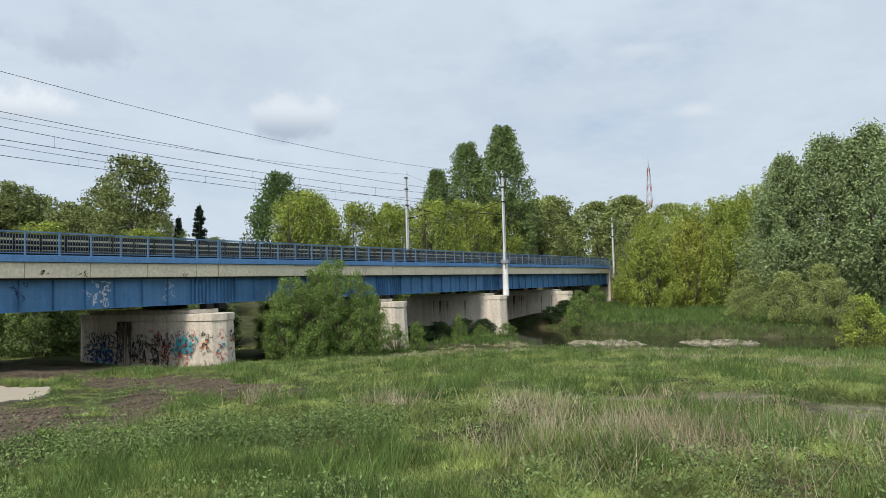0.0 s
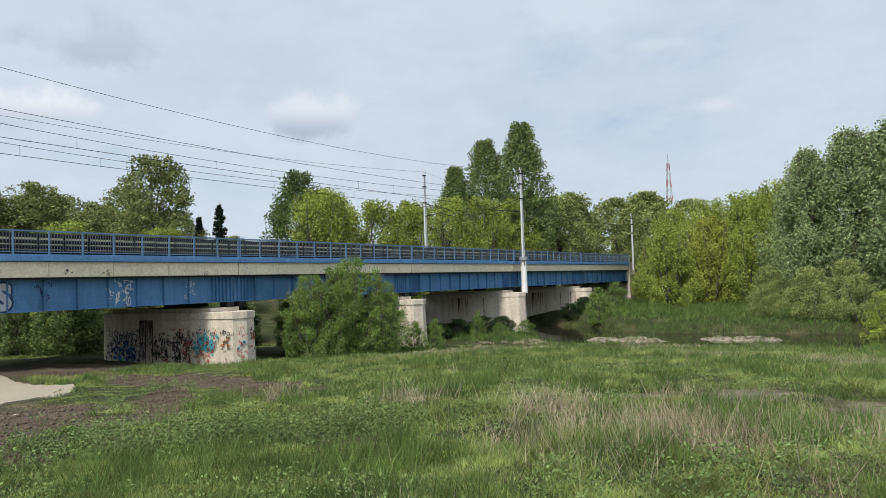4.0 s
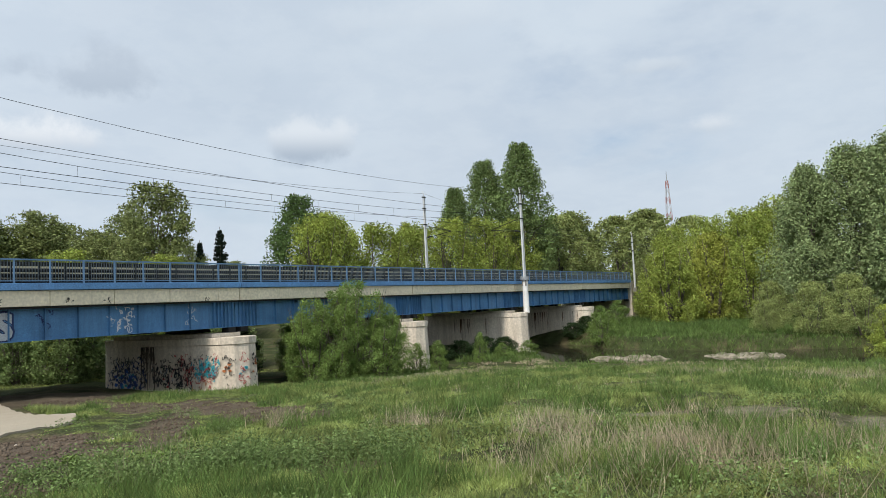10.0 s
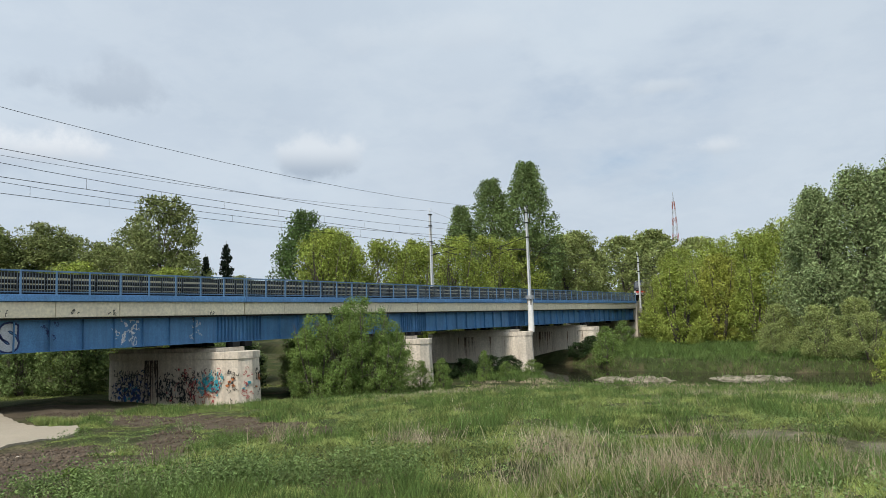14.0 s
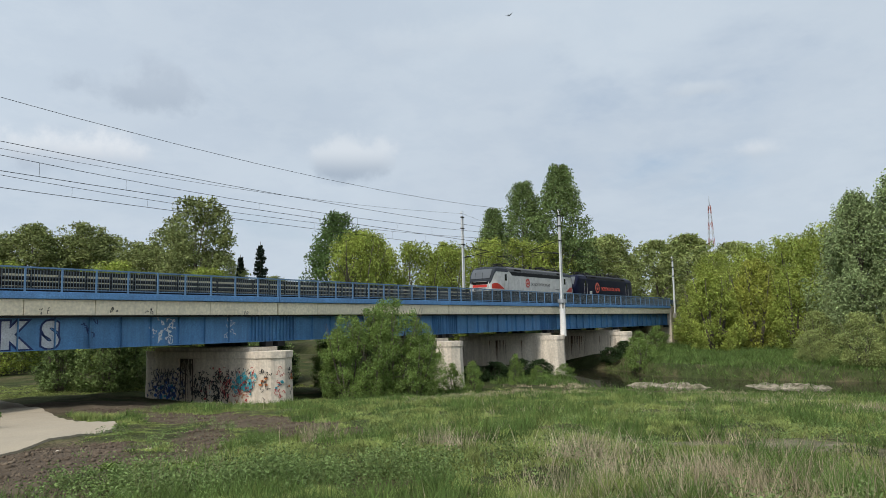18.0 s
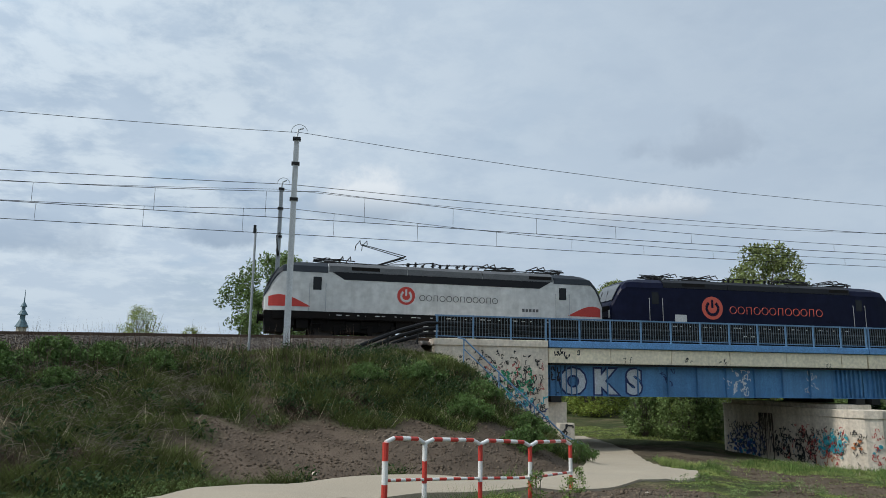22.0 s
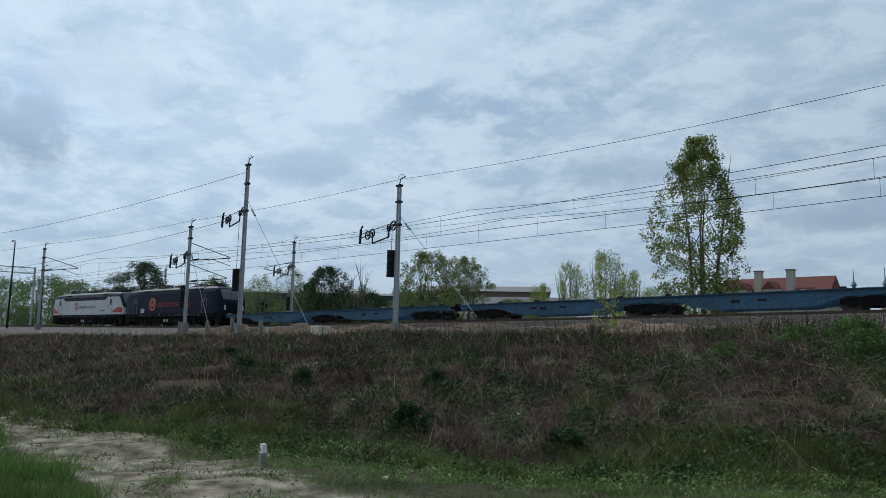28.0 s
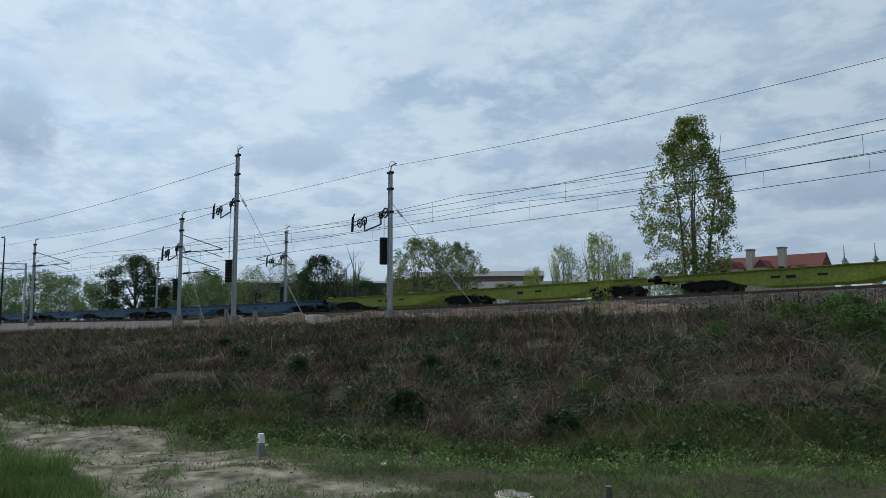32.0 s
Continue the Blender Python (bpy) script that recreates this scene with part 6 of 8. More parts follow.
pier_mast()
mast(63.2, 43.0, 6.3, 16.4, "pale steel mast on the far bridge edge", 0.17, steel=MAST_STEEL, arms=((5.6, 3.2, -1),))
mast(97.5, 31.9, 5.8, 12.9, "pale steel mast past the bridge end", 0.15, steel=MAST_STEEL)
mast(-0.7, 30.7, 5.9, 15.2, "tall grey steel mast on the embankment crest", 0.14, steel=MAST_STEEL, arms=((5.9, 3.0, 1),))
mast(-1.65, 41.2, 6.0, 15.6, "grey steel mast behind the tracks", 0.13, arms=((5.6, 2.8, -1),), name="catenary_mast")
mast(-34.1, 24.1, 5.95, 14.0, "grey steel tension mast with dark weights", 0.17, weight=(-0.62, 3.4), stay=(6.4, 0.6, 0.2))
mast(-47.4, 20.4, 5.7, 17.0, "tall grey steel tension mast with dark weights", 0.24, weight=(-1.0, 3.1), stay=(9.0, 0.4, 0.0), lattice=True)
mast(-53.5, 18.8, 5.8, 13.0, "grey steel mast with side arms", 0.19, arms=((4.6, 3.2, 1), (3.0, 3.0, 1)), weight=(-0.7, 1.9), stay=(4.5, 0, 0))
mast(-62.5, 32.0, 6.0, 14.0, "grey steel mast on the far track side", 0.16, arms=((4.7, -3.0, 1),), weight=(-0.5, 1.9))
mast(-75.5, 13.0, 5.7, 12.6, "grey steel mast beside the curving track", 0.2, arms=((4.8, 3.0, 1),))
mast(-86, 27.6, 6.0, 12.4, "grey steel mast on the far track side", 0.15, arms=((4.4, -2.8, 1),))
mast(-112, 6.6, 5.5, 14.5, "grey steel mast beside the curving track", 0.2, arms=((6.5, 3.4, 1),))
mast(-100, 10.3, 5.6, 12.6, "grey steel mast beside the curving track", 0.2)
mast(-122, 7.6, 5.6, 12.0, "grey steel mast beside the far tracks", 0.2)
mast(-136, 4.2, 5.6, 12.0, "grey steel mast beside the far tracks", 0.2)
mast(-150, 3.4, 5.5, 12.5, "grey steel mast beside the far tracks", 0.2)


def gantry():
    t = thing("signal_gantry", "grey lattice gantry spanning the far tracks", "gantry")
    a, b = Vector((-105, 6.3, 5.6)), Vector((-105, 17.2, 5.6))
    for p in (a, b):
        for dx in (-0.25, 0.25):
            bm = bmesh.new(); bar(bm, p + Vector((dx, 0, -0.5)), p + Vector((dx, 0, 7.4)), 0.12)
            part("leg", bm, GALV, t)
    bm = bmesh.new()
    for z in (6.6, 7.3):
        for dx in (-0.25, 0.25):
            bar(bm, a + Vector((dx, 0, z)), b + Vector((dx, 0, z)), 0.08)
    n = 16
    for i in range(n):
        p, q = a.lerp(b, i / n), a.lerp(b, (i + 1) / n)
        z0, z1 = (6.6, 7.3) if i % 2 else (7.3, 6.6)
        bar(bm, p + Vector((-0.25, 0, z0)), q + Vector((-0.25, 0, z1)), 0.05)
    part("lattice_beam", bm, GALV, t)


gantry()


def street_lamp(x, y, z, h, out):
    t = thing("lamp_post", "slim dark lamp post with a short arm", "lamp post", pose(x, y, z), group="lineside lamps")
    bm = bmesh.new(); rod(bm, (0, 0, -0.3), (0, 0, h), 0.12, 0.06, 10)
    part("pole", bm, DARK_STEEL, t)
    bm = bmesh.new(); tube(bm, [(0, 0, h), (out * 0.2, 0, h + 0.2), (out, 0, h + 0.25)], 0.04); box(bm, min(out, out * 1.4), max(out, out * 1.4), -0.1, 0.1, h + 0.2, h + 0.3)
    part("arm", bm, DARK_STEEL, t)


street_lamp(-93, 13.0, 5.4, 9.4, -1.4)
street_lamp(-118, 20.5, 5.6, 8.4, 1.6)


def signal_post():
    t = thing("marker_post", "thin dark lineside post on the embankment", "post", pose(-2.15, 30.0, 6.0))
    bm = bmesh.new(); rod(bm, (0, 0, -0.4), (0, 0, 4.9), 0.055, 0.045, 8)
    part("pole", bm, GALV, t)
    bm = bmesh.new(); box(bm, -0.09, 0.02, -0.06, 0.06, 4.72, 5.05)
    part("cap_box", bm, DARK_STEEL, t)


signal_post()


def wire_run(name, pts, sag, r, label, droppers=None):
    """A hanging wire through support points, with droppers to a lower wire where given."""
    t = thing(name, label, "wire", group="overhead wires")
    bm = bmesh.new()
    fine = []
    for a, b in zip(pts, pts[1:]):
        a, b = Vector(a), Vector(b)
        for k in range(12):
            q = k / 12
            p = a.lerp(b, q); p.z -= sag * min(1.0, ((b - a).length / 64) ** 2) * 4 * q * (1 - q)
            fine.append(p)
    fine.append(Vector(pts[-1]))
    tube(bm, fine, r, 4)
    part("cable", bm, WIRE, t)
    return t


def track_point(x, off, z):
    y = float(track_y(x)); d = float(track_y(x + 0.5) - track_y(x - 0.5)); n = math.hypot(1, d)
    return (x - off * d / n, y + off / n, z - RAIL_Z + float(rail_z(x)))


def catenary(off, name):
    """Messenger, contact wire and droppers over one track."""
    sup = [300, 200, 130, 97, 63, 0 if off < -2 else -1, -34, -62, -86, -112, -150, -200]
    t = thing("contact_line", "dark overhead contact line over the " + name + " track", "wire", group="overhead wires")
    bm = bmesh.new(); tube(bm, [track_point(x, off, 12.28) for x in np.arange(300, -210, -6.0)], 0.015, 4)
    part("contact_wire", bm, WIRE, t)
    bm = bmesh.new()
    pts = []
    for a, b in zip(sup, sup[1:]):
        for k in range(14):
            q = k / 14
            pts.append(track_point(a + (b - a) * q, off, 13.65 - 0.95 * 4 * q * (1 - q) * min(abs(b - a) / 62, 1)))
    tube(bm, pts, 0.013, 4)
    part("messenger_wire", bm, WIRE, t)
    for a, b in zip(sup, sup[1:]):
        n = max(int(abs(b - a) / 4.3), 2)
        for k in range(n):
            q = (k + 0.5) / n
            x = a + (b - a) * q
            if -120 < x < 110:
                bm = bmesh.new()
                rod(bm, track_point(x, off, 12.28), track_point(x, off, 13.65 - 0.95 * 4 * q * (1 - q) * min(abs(b - a) / 62, 1)), 0.008, n=4)
                part("dropper", bm, WIRE, t)


catenary(-4.0, "near")
catenary(0.0, "far")
wire_run("earth_wire", [(200, 33, 14), (97.5, 31.9, 13.1), (63.0, 31.45, 15.5), (-0.5, 30.8, 15.45), (-34.1, 24.1, 14.3), (-53.5, 18.8, 13.4), (-75.5, 13.0, 13.0), (-112, 6.6, 14.8), (-200, -10, 13)], 1.55, 0.011, "dark top earth wire between the masts")
wire_run("earth_wire", [(200, 45, 15), (120, 43.5, 14), (63.2, 43.0, 16.7), (-1.65, 41.2, 15.5), (-62.5, 32.0, 14.3), (-86, 27.6, 12.8), (-150, 14, 13)], 1.1, 0.011, "dark top wire on the far masts")
wire_run("feeder_wire", [(63, 35.0, 13.9), (-1.0, 33.9, 13.9), (-36.0, 24.2, 11.5)], 0.6, 0.013, "dark feeder wire running to a tension mast")
wire_run("feeder_wire", [(-47.4, 20.4, 16.4), (-112, 6.6, 16.0), (-180, -7, 15)], 0.9, 0.016, "dark wire from the tall mast")
wire_run("feeder_wire", [(-51.5, 20.4, 13.3), (-112, 8.6, 11.9), (-200, -8, 12)], 0.8, 0.016, "dark wire from the tension gear")
wire_run("feeder_wire", [(-38.2, 24.1, 11.3), (-75, 17.5, 12.0), (-140, 6, 12)], 0.8, 0.015, "dark wire from the tension gear")


# red and white pedestrian barrier beside the path
def barrier():
    t = thing("pedestrian_barrier", "red and white striped tubular steel barrier beside the path", "barrier")
    posts = [(1.37, 11.88), (2.11, 12.46), (3.22, 13.03), (4.38, 13.74), (5.86, 15.49)]
    tops = [4.02, 3.95, 3.88, 3.78, 3.65]

    def striped(pts, r, first):
        pts = [Vector(p) for p in pts]
        for i, (a, b) in enumerate(zip(pts, pts[1:])):
            bm = bmesh.new(); rod(bm, a, b, r, n=12)
            part("red_band" if (i + first) % 2 else "white_band", bm, RED_PAINT if (i + first) % 2 else WHITE_PAINT, t)

    for k, ((x, y), zt) in enumerate(zip(posts, tops)):
        zg = min(gz(x, y), zt - 1.05) - 0.15
        cuts = [zg, zt - 0.72, zt - 0.36, zt - 0.07]
        striped([(x, y, z) for z in cuts], 0.042 if k else 0.05, 1 if k != 1 else 0)
    for k in range(4):
        (ax, ay), (bx, by) = posts[k], posts[k + 1]
        za, zb = tops[k], tops[k + 1]
        n = 5 if k == 0 else 7
        row = []
        for i in range(n + 1):
            q = i / n
            drop = 0.07 if i in (0, n) else 0.0
            row.append((ax + (bx - ax) * q, ay + (by - ay) * q, za + (zb - za) * q - drop))
        striped(row, 0.036, 0)
        row = [(ax + (bx - ax) * i / 8, ay + (by - ay) * i / 8, za + (zb - za) * i / 8 - 0.66) for i in range(9)]
        striped(row, 0.026, 1)


barrier()


def stair_rail():
    t = thing("stair_handrail", "blue steel handrail running down the bank steps", "handrail")
    bm = bmesh.new(); tube(bm, [(6.8, 31.9, 6.75), (7.1, 31.9, 6.7), (11.6, 31.3, 2.5), (12.4, 31.2, 2.1)], 0.035, 8)
    part("top_bar", bm, BLUE_RAIL, t)
    bm = bmesh.new(); tube(bm, [(7.1, 31.9, 6.25), (11.6, 31.3, 2.05)], 0.028, 8)
    part("lower_bar", bm, BLUE_RAIL, t)
    for q in (0.0, 0.35, 0.7, 1.0):
        x, y, z = 7.1 + 4.5 * q, 31.9 - 0.6 * q, 6.7 - 4.2 * q
        bm = bmesh.new(); rod(bm, (x, y, z - 1.1), (x, y, z), 0.03)
        part("post", bm, BLUE_RAIL, t)
    st = thing("bank_steps", "concrete steps down the bank beside the abutment", "steps")
    for i in range(22):
        q = i / 21
        bm = bmesh.new(); x = 6.9 + 4.9 * q; box(bm, x - 0.13, x + 0.16, 31.45 - 0.5 * q, 32.3, 5.55 - 4.1 * q - 0.4, 5.55 - 4.1 * q)
        part("step", bm, CONCRETE, st)


stair_rail()


def conduits():
    t = thing("cable_conduits", "thick black cable conduits bending up onto the bridge", "conduit")
    for k, (dy, dz) in enumerate(((0.0, 0.16), (0.25, -0.08), (0.5, -0.30))):
        bm = bmesh.new()
        tube(bm, [(1.9, 30.6 + dy, 6.05), (2.6, 30.9 + dy, 6.2 + dz), (4.2, 31.6 + dy, 6.85 + dz), (5.4, 32.2 + dy, 7.22 + dz), (6.5, 32.62 + dy * 0.2, 7.30 + dz), (11.5, 32.66 + dy * 0.2, 7.16 + dz), (97.0, 32.66 + dy * 0.2, 7.16 + dz)], 0.09, 8)
        part("pipe", bm, BLACK, t)
    for x, y in ((3.6, 31.3), (5.0, 32.0)):
        bm = bmesh.new(); rod(bm, (x, y, 5.6), (x, y, 6.9), 0.04); rod(bm, (x - 0.4, y - 0.2, 5.7), (x, y, 6.7), 0.03)
        part("support", bm, DARK_STEEL, t)


conduits()


def small_ground_things():
    x, y = -11.3, 5.4
    t = thing("marker_stone", "short pale concrete marker stone with a white top", "marker", pose(x, y, gz(x, y)))
    bm = bmesh.new(); box(bm, -0.048, 0.048, -0.048, 0.048, -0.2, 0.21)
    part("shaft", bm, SLEEPER, t)
    bm = bmesh.new(); vs = box(bm, -0.05, 0.05, -0.05, 0.05, 0.214, 0.36)
    for v in vs:
        if v.co.z > 0.3:
            v.co.x *= 0.75; v.co.y *= 0.75
    part("painted_top", bm, WHITE_PAINT, t)
    bm = bmesh.new(); box(bm, -0.02, 0.02, -0.056, -0.052, 0.24, 0.29)
    part("mark", bm, DARK_STEEL, t)
    x, y = -6.4, 6.4
    t = thing("manhole", "round concrete manhole cover ring in the grass", "manhole", pose(x, y, gz(x, y)))
    bm = bmesh.new(); rod(bm, (0, 0, -0.2), (0, 0, -0.01), 0.25, n=28)
    part("ring", bm, CONCRETE, t)
    bm = bmesh.new(); rod(bm, (0, 0, -0.01), (0, 0, 0.0), 0.20, n=28)
    part("cover", bm, SLEEPER, t)
    x, y = -5.1, 6.5
    t = thing("cut_stump", "dark broken post stump in the grass", "stump", pose(x, y, gz(x, y)))
    bm = bmesh.new(); rod(bm, (0, 0, -0.2), (0.03, 0, 0.28), 0.05, 0.04, 8)
    part("wood", bm, BARK, t)
    t = thing("concrete_block", "pale concrete anchor block on the bank crest", "block", pose(-38.3, 21.6, 5.3))
    bm = bmesh.new(); box(bm, -0.5, 0.5, -0.4, 0.4, -0.4, 0.32)
    part("block", bm, CONCRETE, t, bevel=0.03)
    for k, bx in enumerate((-47, -50.4, -53.6, -57.5)):
        by = float(track_y(bx)) - 8.6
        t = thing("buffer_post", "leaning old concrete post of a buffer stop", "post", pose(bx, by, gz(bx, by), 0, 0, 10), group="old concrete posts")
        bm = bmesh.new(); box(bm, -0.10, 0.10, -0.10, 0.10, -0.4, 0.85)
        part("upright", bm, SLEEPER, t)
        bm = bmesh.new(); bar(bm, (0.12, 0, 0.6), (0.5, 0, -0.05), 0.11)
        part("brace", bm, SLEEPER, t)
    rng = np.random.default_rng(3)
    for x, y, s in ((-15.0, 6.3, 0.08), (-13.6, 6.6, 0.07), (-9.2, 6.4, 0.06), (7.9, 12.6, 0.055), (8.4, 12.2, 0.045), (0.4, 17.9, 0.07), (7.0, 14.2, 0.05), (-17.5, 11, 0.08), (-12.5, 12.5, 0.07), (-25, 14, 0.09)):
        bm = bmesh.new(); bmesh.ops.create_icosphere(bm, subdivisions=1, radius=s)
        for v in bm.verts:
            v.co *= rng.uniform(0.7, 1.2); v.co.z *= 0.6
        solid("stone", bm, CONCRETE, "pale loose stone lying on the ground", "stone", "loose stones", m=pose(x, y, gz(x, y) + s * 0.25))


small_ground_things()


# ---------------------------------------------------------------- houses and far landmarks
ROOF_RED = mat("red_roof_tiles", (0.15, 0.034, 0.026), 0.8, tint=(0.09, 0.024, 0.02), scale=1.5, fine=12, amount=0.6)
RENDER_WALL = mat("cream_render", (0.48, 0.43, 0.35), 0.9, amount=0.3)
SHED_ROOF = mat("grey_sheet_roof", (0.20, 0.19, 0.18), 0.7, amount=0.4)
BRICK_WALL = mat("brown_brick_wall", (0.17, 0.13, 0.10), 0.9, amount=0.5, fine=10)
COPPER = mat("blue_green_copper", (0.09, 0.16, 0.19), 0.6, amount=0.4)


def gable(bm, x0, x1, y0, y1, ze, zr):
    """A pitched roof with the ridge along x."""
    ym = (y0 + y1) / 2
    a = [bm.verts.new(p) for p in ((x0, y0, ze), (x0, ym, zr), (x0, y1, ze), (x1, y0, ze), (x1, ym, zr), (x1, y1, ze))]
    for f in ((0, 1, 4, 3), (1, 2, 5, 4), (0, 2, 1), (3, 4, 5), (0, 3, 5, 2)):
        bm.faces.new([a[i] for i in f])


def villa():
    d = 110.0
    t = thing("house", "cream house with a red tiled roof, dormers and chimneys", "house", pose(-54.5, d, 5.0, 0, 0, 6))
    bm = bmesh.new(); box(bm, -9.3, 7.2, 0.2, 9.5, -1, 6.6)
    part("wall", bm, RENDER_WALL, t)
    bm = bmesh.new(); gable(bm, -9.8, 7.6, -0.4, 10.0, 6.4, 11.0)
    roof = part("roof", bm, ROOF_RED, t)
    for x in (-2.9, 2.0):
        bm = bmesh.new(); box(bm, x - 0.5, x + 0.5, 1.4, 2.6, 7.0, 11.8)
        part("chimney", bm, RENDER_WALL, roof)
        bm = bmesh.new(); box(bm, x - 0.62, x + 0.62, 1.28, 2.72, 11.8, 11.98)
        part("chimney_cap", bm, SHED_ROOF, roof)
    for x in (-7.2, -5.0, -0.6):
        bm = bmesh.new(); box(bm, x - 0.9, x + 0.9, -0.2, 3.2, 6.6, 8.9)
        dm = part("dormer", bm, RENDER_WALL, roof)
        bm = bmesh.new()
        a = [bm.verts.new(p) for p in ((x - 1.1, -0.4, 8.9), (x, -0.4, 10.1), (x + 1.1, -0.4, 8.9), (x - 1.1, 4.2, 8.9), (x, 4.2, 10.1), (x + 1.1, 4.2, 8.9))]
        for f in ((0, 1, 4, 3), (1, 2, 5, 4), (0, 2, 1), (3, 4, 5), (0, 3, 5, 2)):
            bm.faces.new([a[i] for i in f])
        part("dormer_roof", bm, ROOF_RED, dm)
        bm = bmesh.new(); box(bm, x - 0.5, x + 0.5, -0.26, -0.203, 7.1, 8.4)
        part("window", bm, WINDOW, dm)
    bm = bmesh.new(); box(bm, 3.3, 4.1, 1.9, 2.9, 9.0, 9.25, Matrix.Translation((0, 0, -0.4)))
    part("skylight", bm, LAMP_GLASS, roof)


villa()


def shed(name, label, x, y, turn, lx, ly, h, hr, wall, roof, base=5.0):
    t = thing(name, label, "building", pose(x, y, base, 0, 0, turn), group="sheds behind the track")
    bm = bmesh.new(); box(bm, -lx / 2, lx / 2, 0, ly, -1, h)
    part("wall", bm, wall, t)
    bm = bmesh.new(); gable(bm, -lx / 2 - 0.3, lx / 2 + 0.3, -0.3, ly + 0.3, h, hr)
    part("roof", bm, roof, t)
    for k in range(int(lx / 3)):
        bm = bmesh.new(); x0 = -lx / 2 + 1.2 + 3 * k; box(bm, x0, x0 + 1.1, -0.05, -0.004, h * 0.45, h * 0.75)
        part("window", bm, WINDOW, t)


shed("workshop", "low grey-roofed workshop behind the track", -75, 74, 42, 16, 10, 3.0, 6.6, RENDER_WALL, SHED_ROOF)
shed("workshop", "brown brick hall behind the trees", -105, 95, 44, 26, 14, 9.5, 11.0, BRICK_WALL, SHED_ROOF)
shed("depot_hall", "long dark grey-green depot hall behind the trees", -118, 72, 58, 40, 14, 8.0, 8.8, mat("dark_green_cladding", (0.05, 0.075, 0.065), 0.7), SHED_ROOF)


def church():
    for k, r in enumerate((-0.389, -0.352)):
        y = 420.0
        t = thing("church_tower", "distant church tower with a blue-green onion dome", "tower", pose(r * y, y, 3.0), group="church towers")
        bm = bmesh.new(); rod(bm, (0, 0, 0), (0, 0, 25), 3.0, 2.6, 8)
        part("shaft", bm, RENDER_WALL, t)
        for z, r0, r1, h in ((25, 3.4, 1.4, 4), (29, 1.3, 1.3, 2.5), (31.5, 2.6, 1.0, 2.6), (34.1, 0.9, 0.9, 1.8), (35.9, 1.7, 0.35, 2.6), (38.5, 0.3, 0.1, 6.5)):
            bm = bmesh.new(); rod(bm, (0, 0, z), (0, 0, z + h), r0, r1, 10)
            part("dome_tier", bm, COPPER, t)


church()


# mast paints paled so that the distance haze is in their colour
HAZED_RED = mat("hazed_red_paint", (0.36, 0.16, 0.14), 0.7, amount=0.3)
HAZED_WHITE = mat("hazed_white_paint", (0.45, 0.46, 0.48), 0.7, amount=0.3)


def radio_mast():
    t = thing("radio_mast", "distant red and white lattice radio mast", "mast", pose(675, 184, 3))
    h = 105.0
    for i in range(14):
        za, zb = i * h / 14, (i + 1) * h / 14
        wa, wb = 4.2 * (1 - za / h) + 0.9, 4.2 * (1 - zb / h) + 0.9
        bm = bmesh.new()
        for sx, sy in ((-1, -1), (1, -1), (1, 1), (-1, 1)):
            bar(bm, (sx * wa, sy * wa, za), (sx * wb, sy * wb, zb), 0.36)
        for sx, sy, tx, ty in ((-1, -1, 1, -1), (1, -1, 1, 1), (1, 1, -1, 1), (-1, 1, -1, -1)):
            bar(bm, (sx * wa, sy * wa, za), (tx * wb, ty * wb, zb), 0.22)
        stuff(part("mast_section", bm, HAZED_RED if i % 2 else HAZED_WHITE, t))
    bm = bmesh.new(); rod(bm, (0, 0, h), (0, 0, h + 9), 0.5, 0.2)
    part("antenna", bm, GALV, t)


radio_mast()


def railcar():
    """The second train, standing far down the line."""
    t = thing("commuter_train", "white commuter train with a red front far down the line", "train", pose(-158, 5.2, RAIL_Z - 0.2, 0, 0, 10.6))
    bm = bmesh.new(); extr = [(-9, 0.9), (8.2, 0.9), (8.9, 1.5), (8.6, 2.5), (7.6, 3.5), (-9, 3.5)]
    extrude_y(bm, extr, -1.4, 1.4)
    part("body", bm, WHITE_PAINT, t)
    bm = bmesh.new(); extrude_y(bm, [(6.2, 0.88), (8.25, 0.88), (8.95, 1.5), (8.65, 2.3), (7.2, 2.3)], -1.42, 1.42)
    part("red_front", bm, RED_PAINT, t)
    bm = bmesh.new(); box(bm, -8.6, 5.6, -1.43, 1.43, 1.9, 2.7)
    part("window_band", bm, WINDOW, t)
    bm = bmesh.new(); box(bm, -9, 8, -1.2, 1.2, 0.2, 0.89)
    part("underframe", bm, UNDER, t)


railcar()


# ---------------------------------------------------------------- graffiti
INK = {"black": (0.012, 0.012, 0.014), "blue": (0.03, 0.10, 0.36), "teal": (0.05, 0.35, 0.42), "red": (0.42, 0.05, 0.05), "orange": (0.48, 0.16, 0.05), "white": (0.62, 0.64, 0.66), "green": (0.03, 0.26, 0.12), "navy": (0.012, 0.03, 0.12), "silver": (0.50, 0.53, 0.56)}
INK = {k: mat("spray_paint_" + k, v, 0.6, amount=0.5, scale=3, fine=15, bump=0) for k, v in INK.items()}


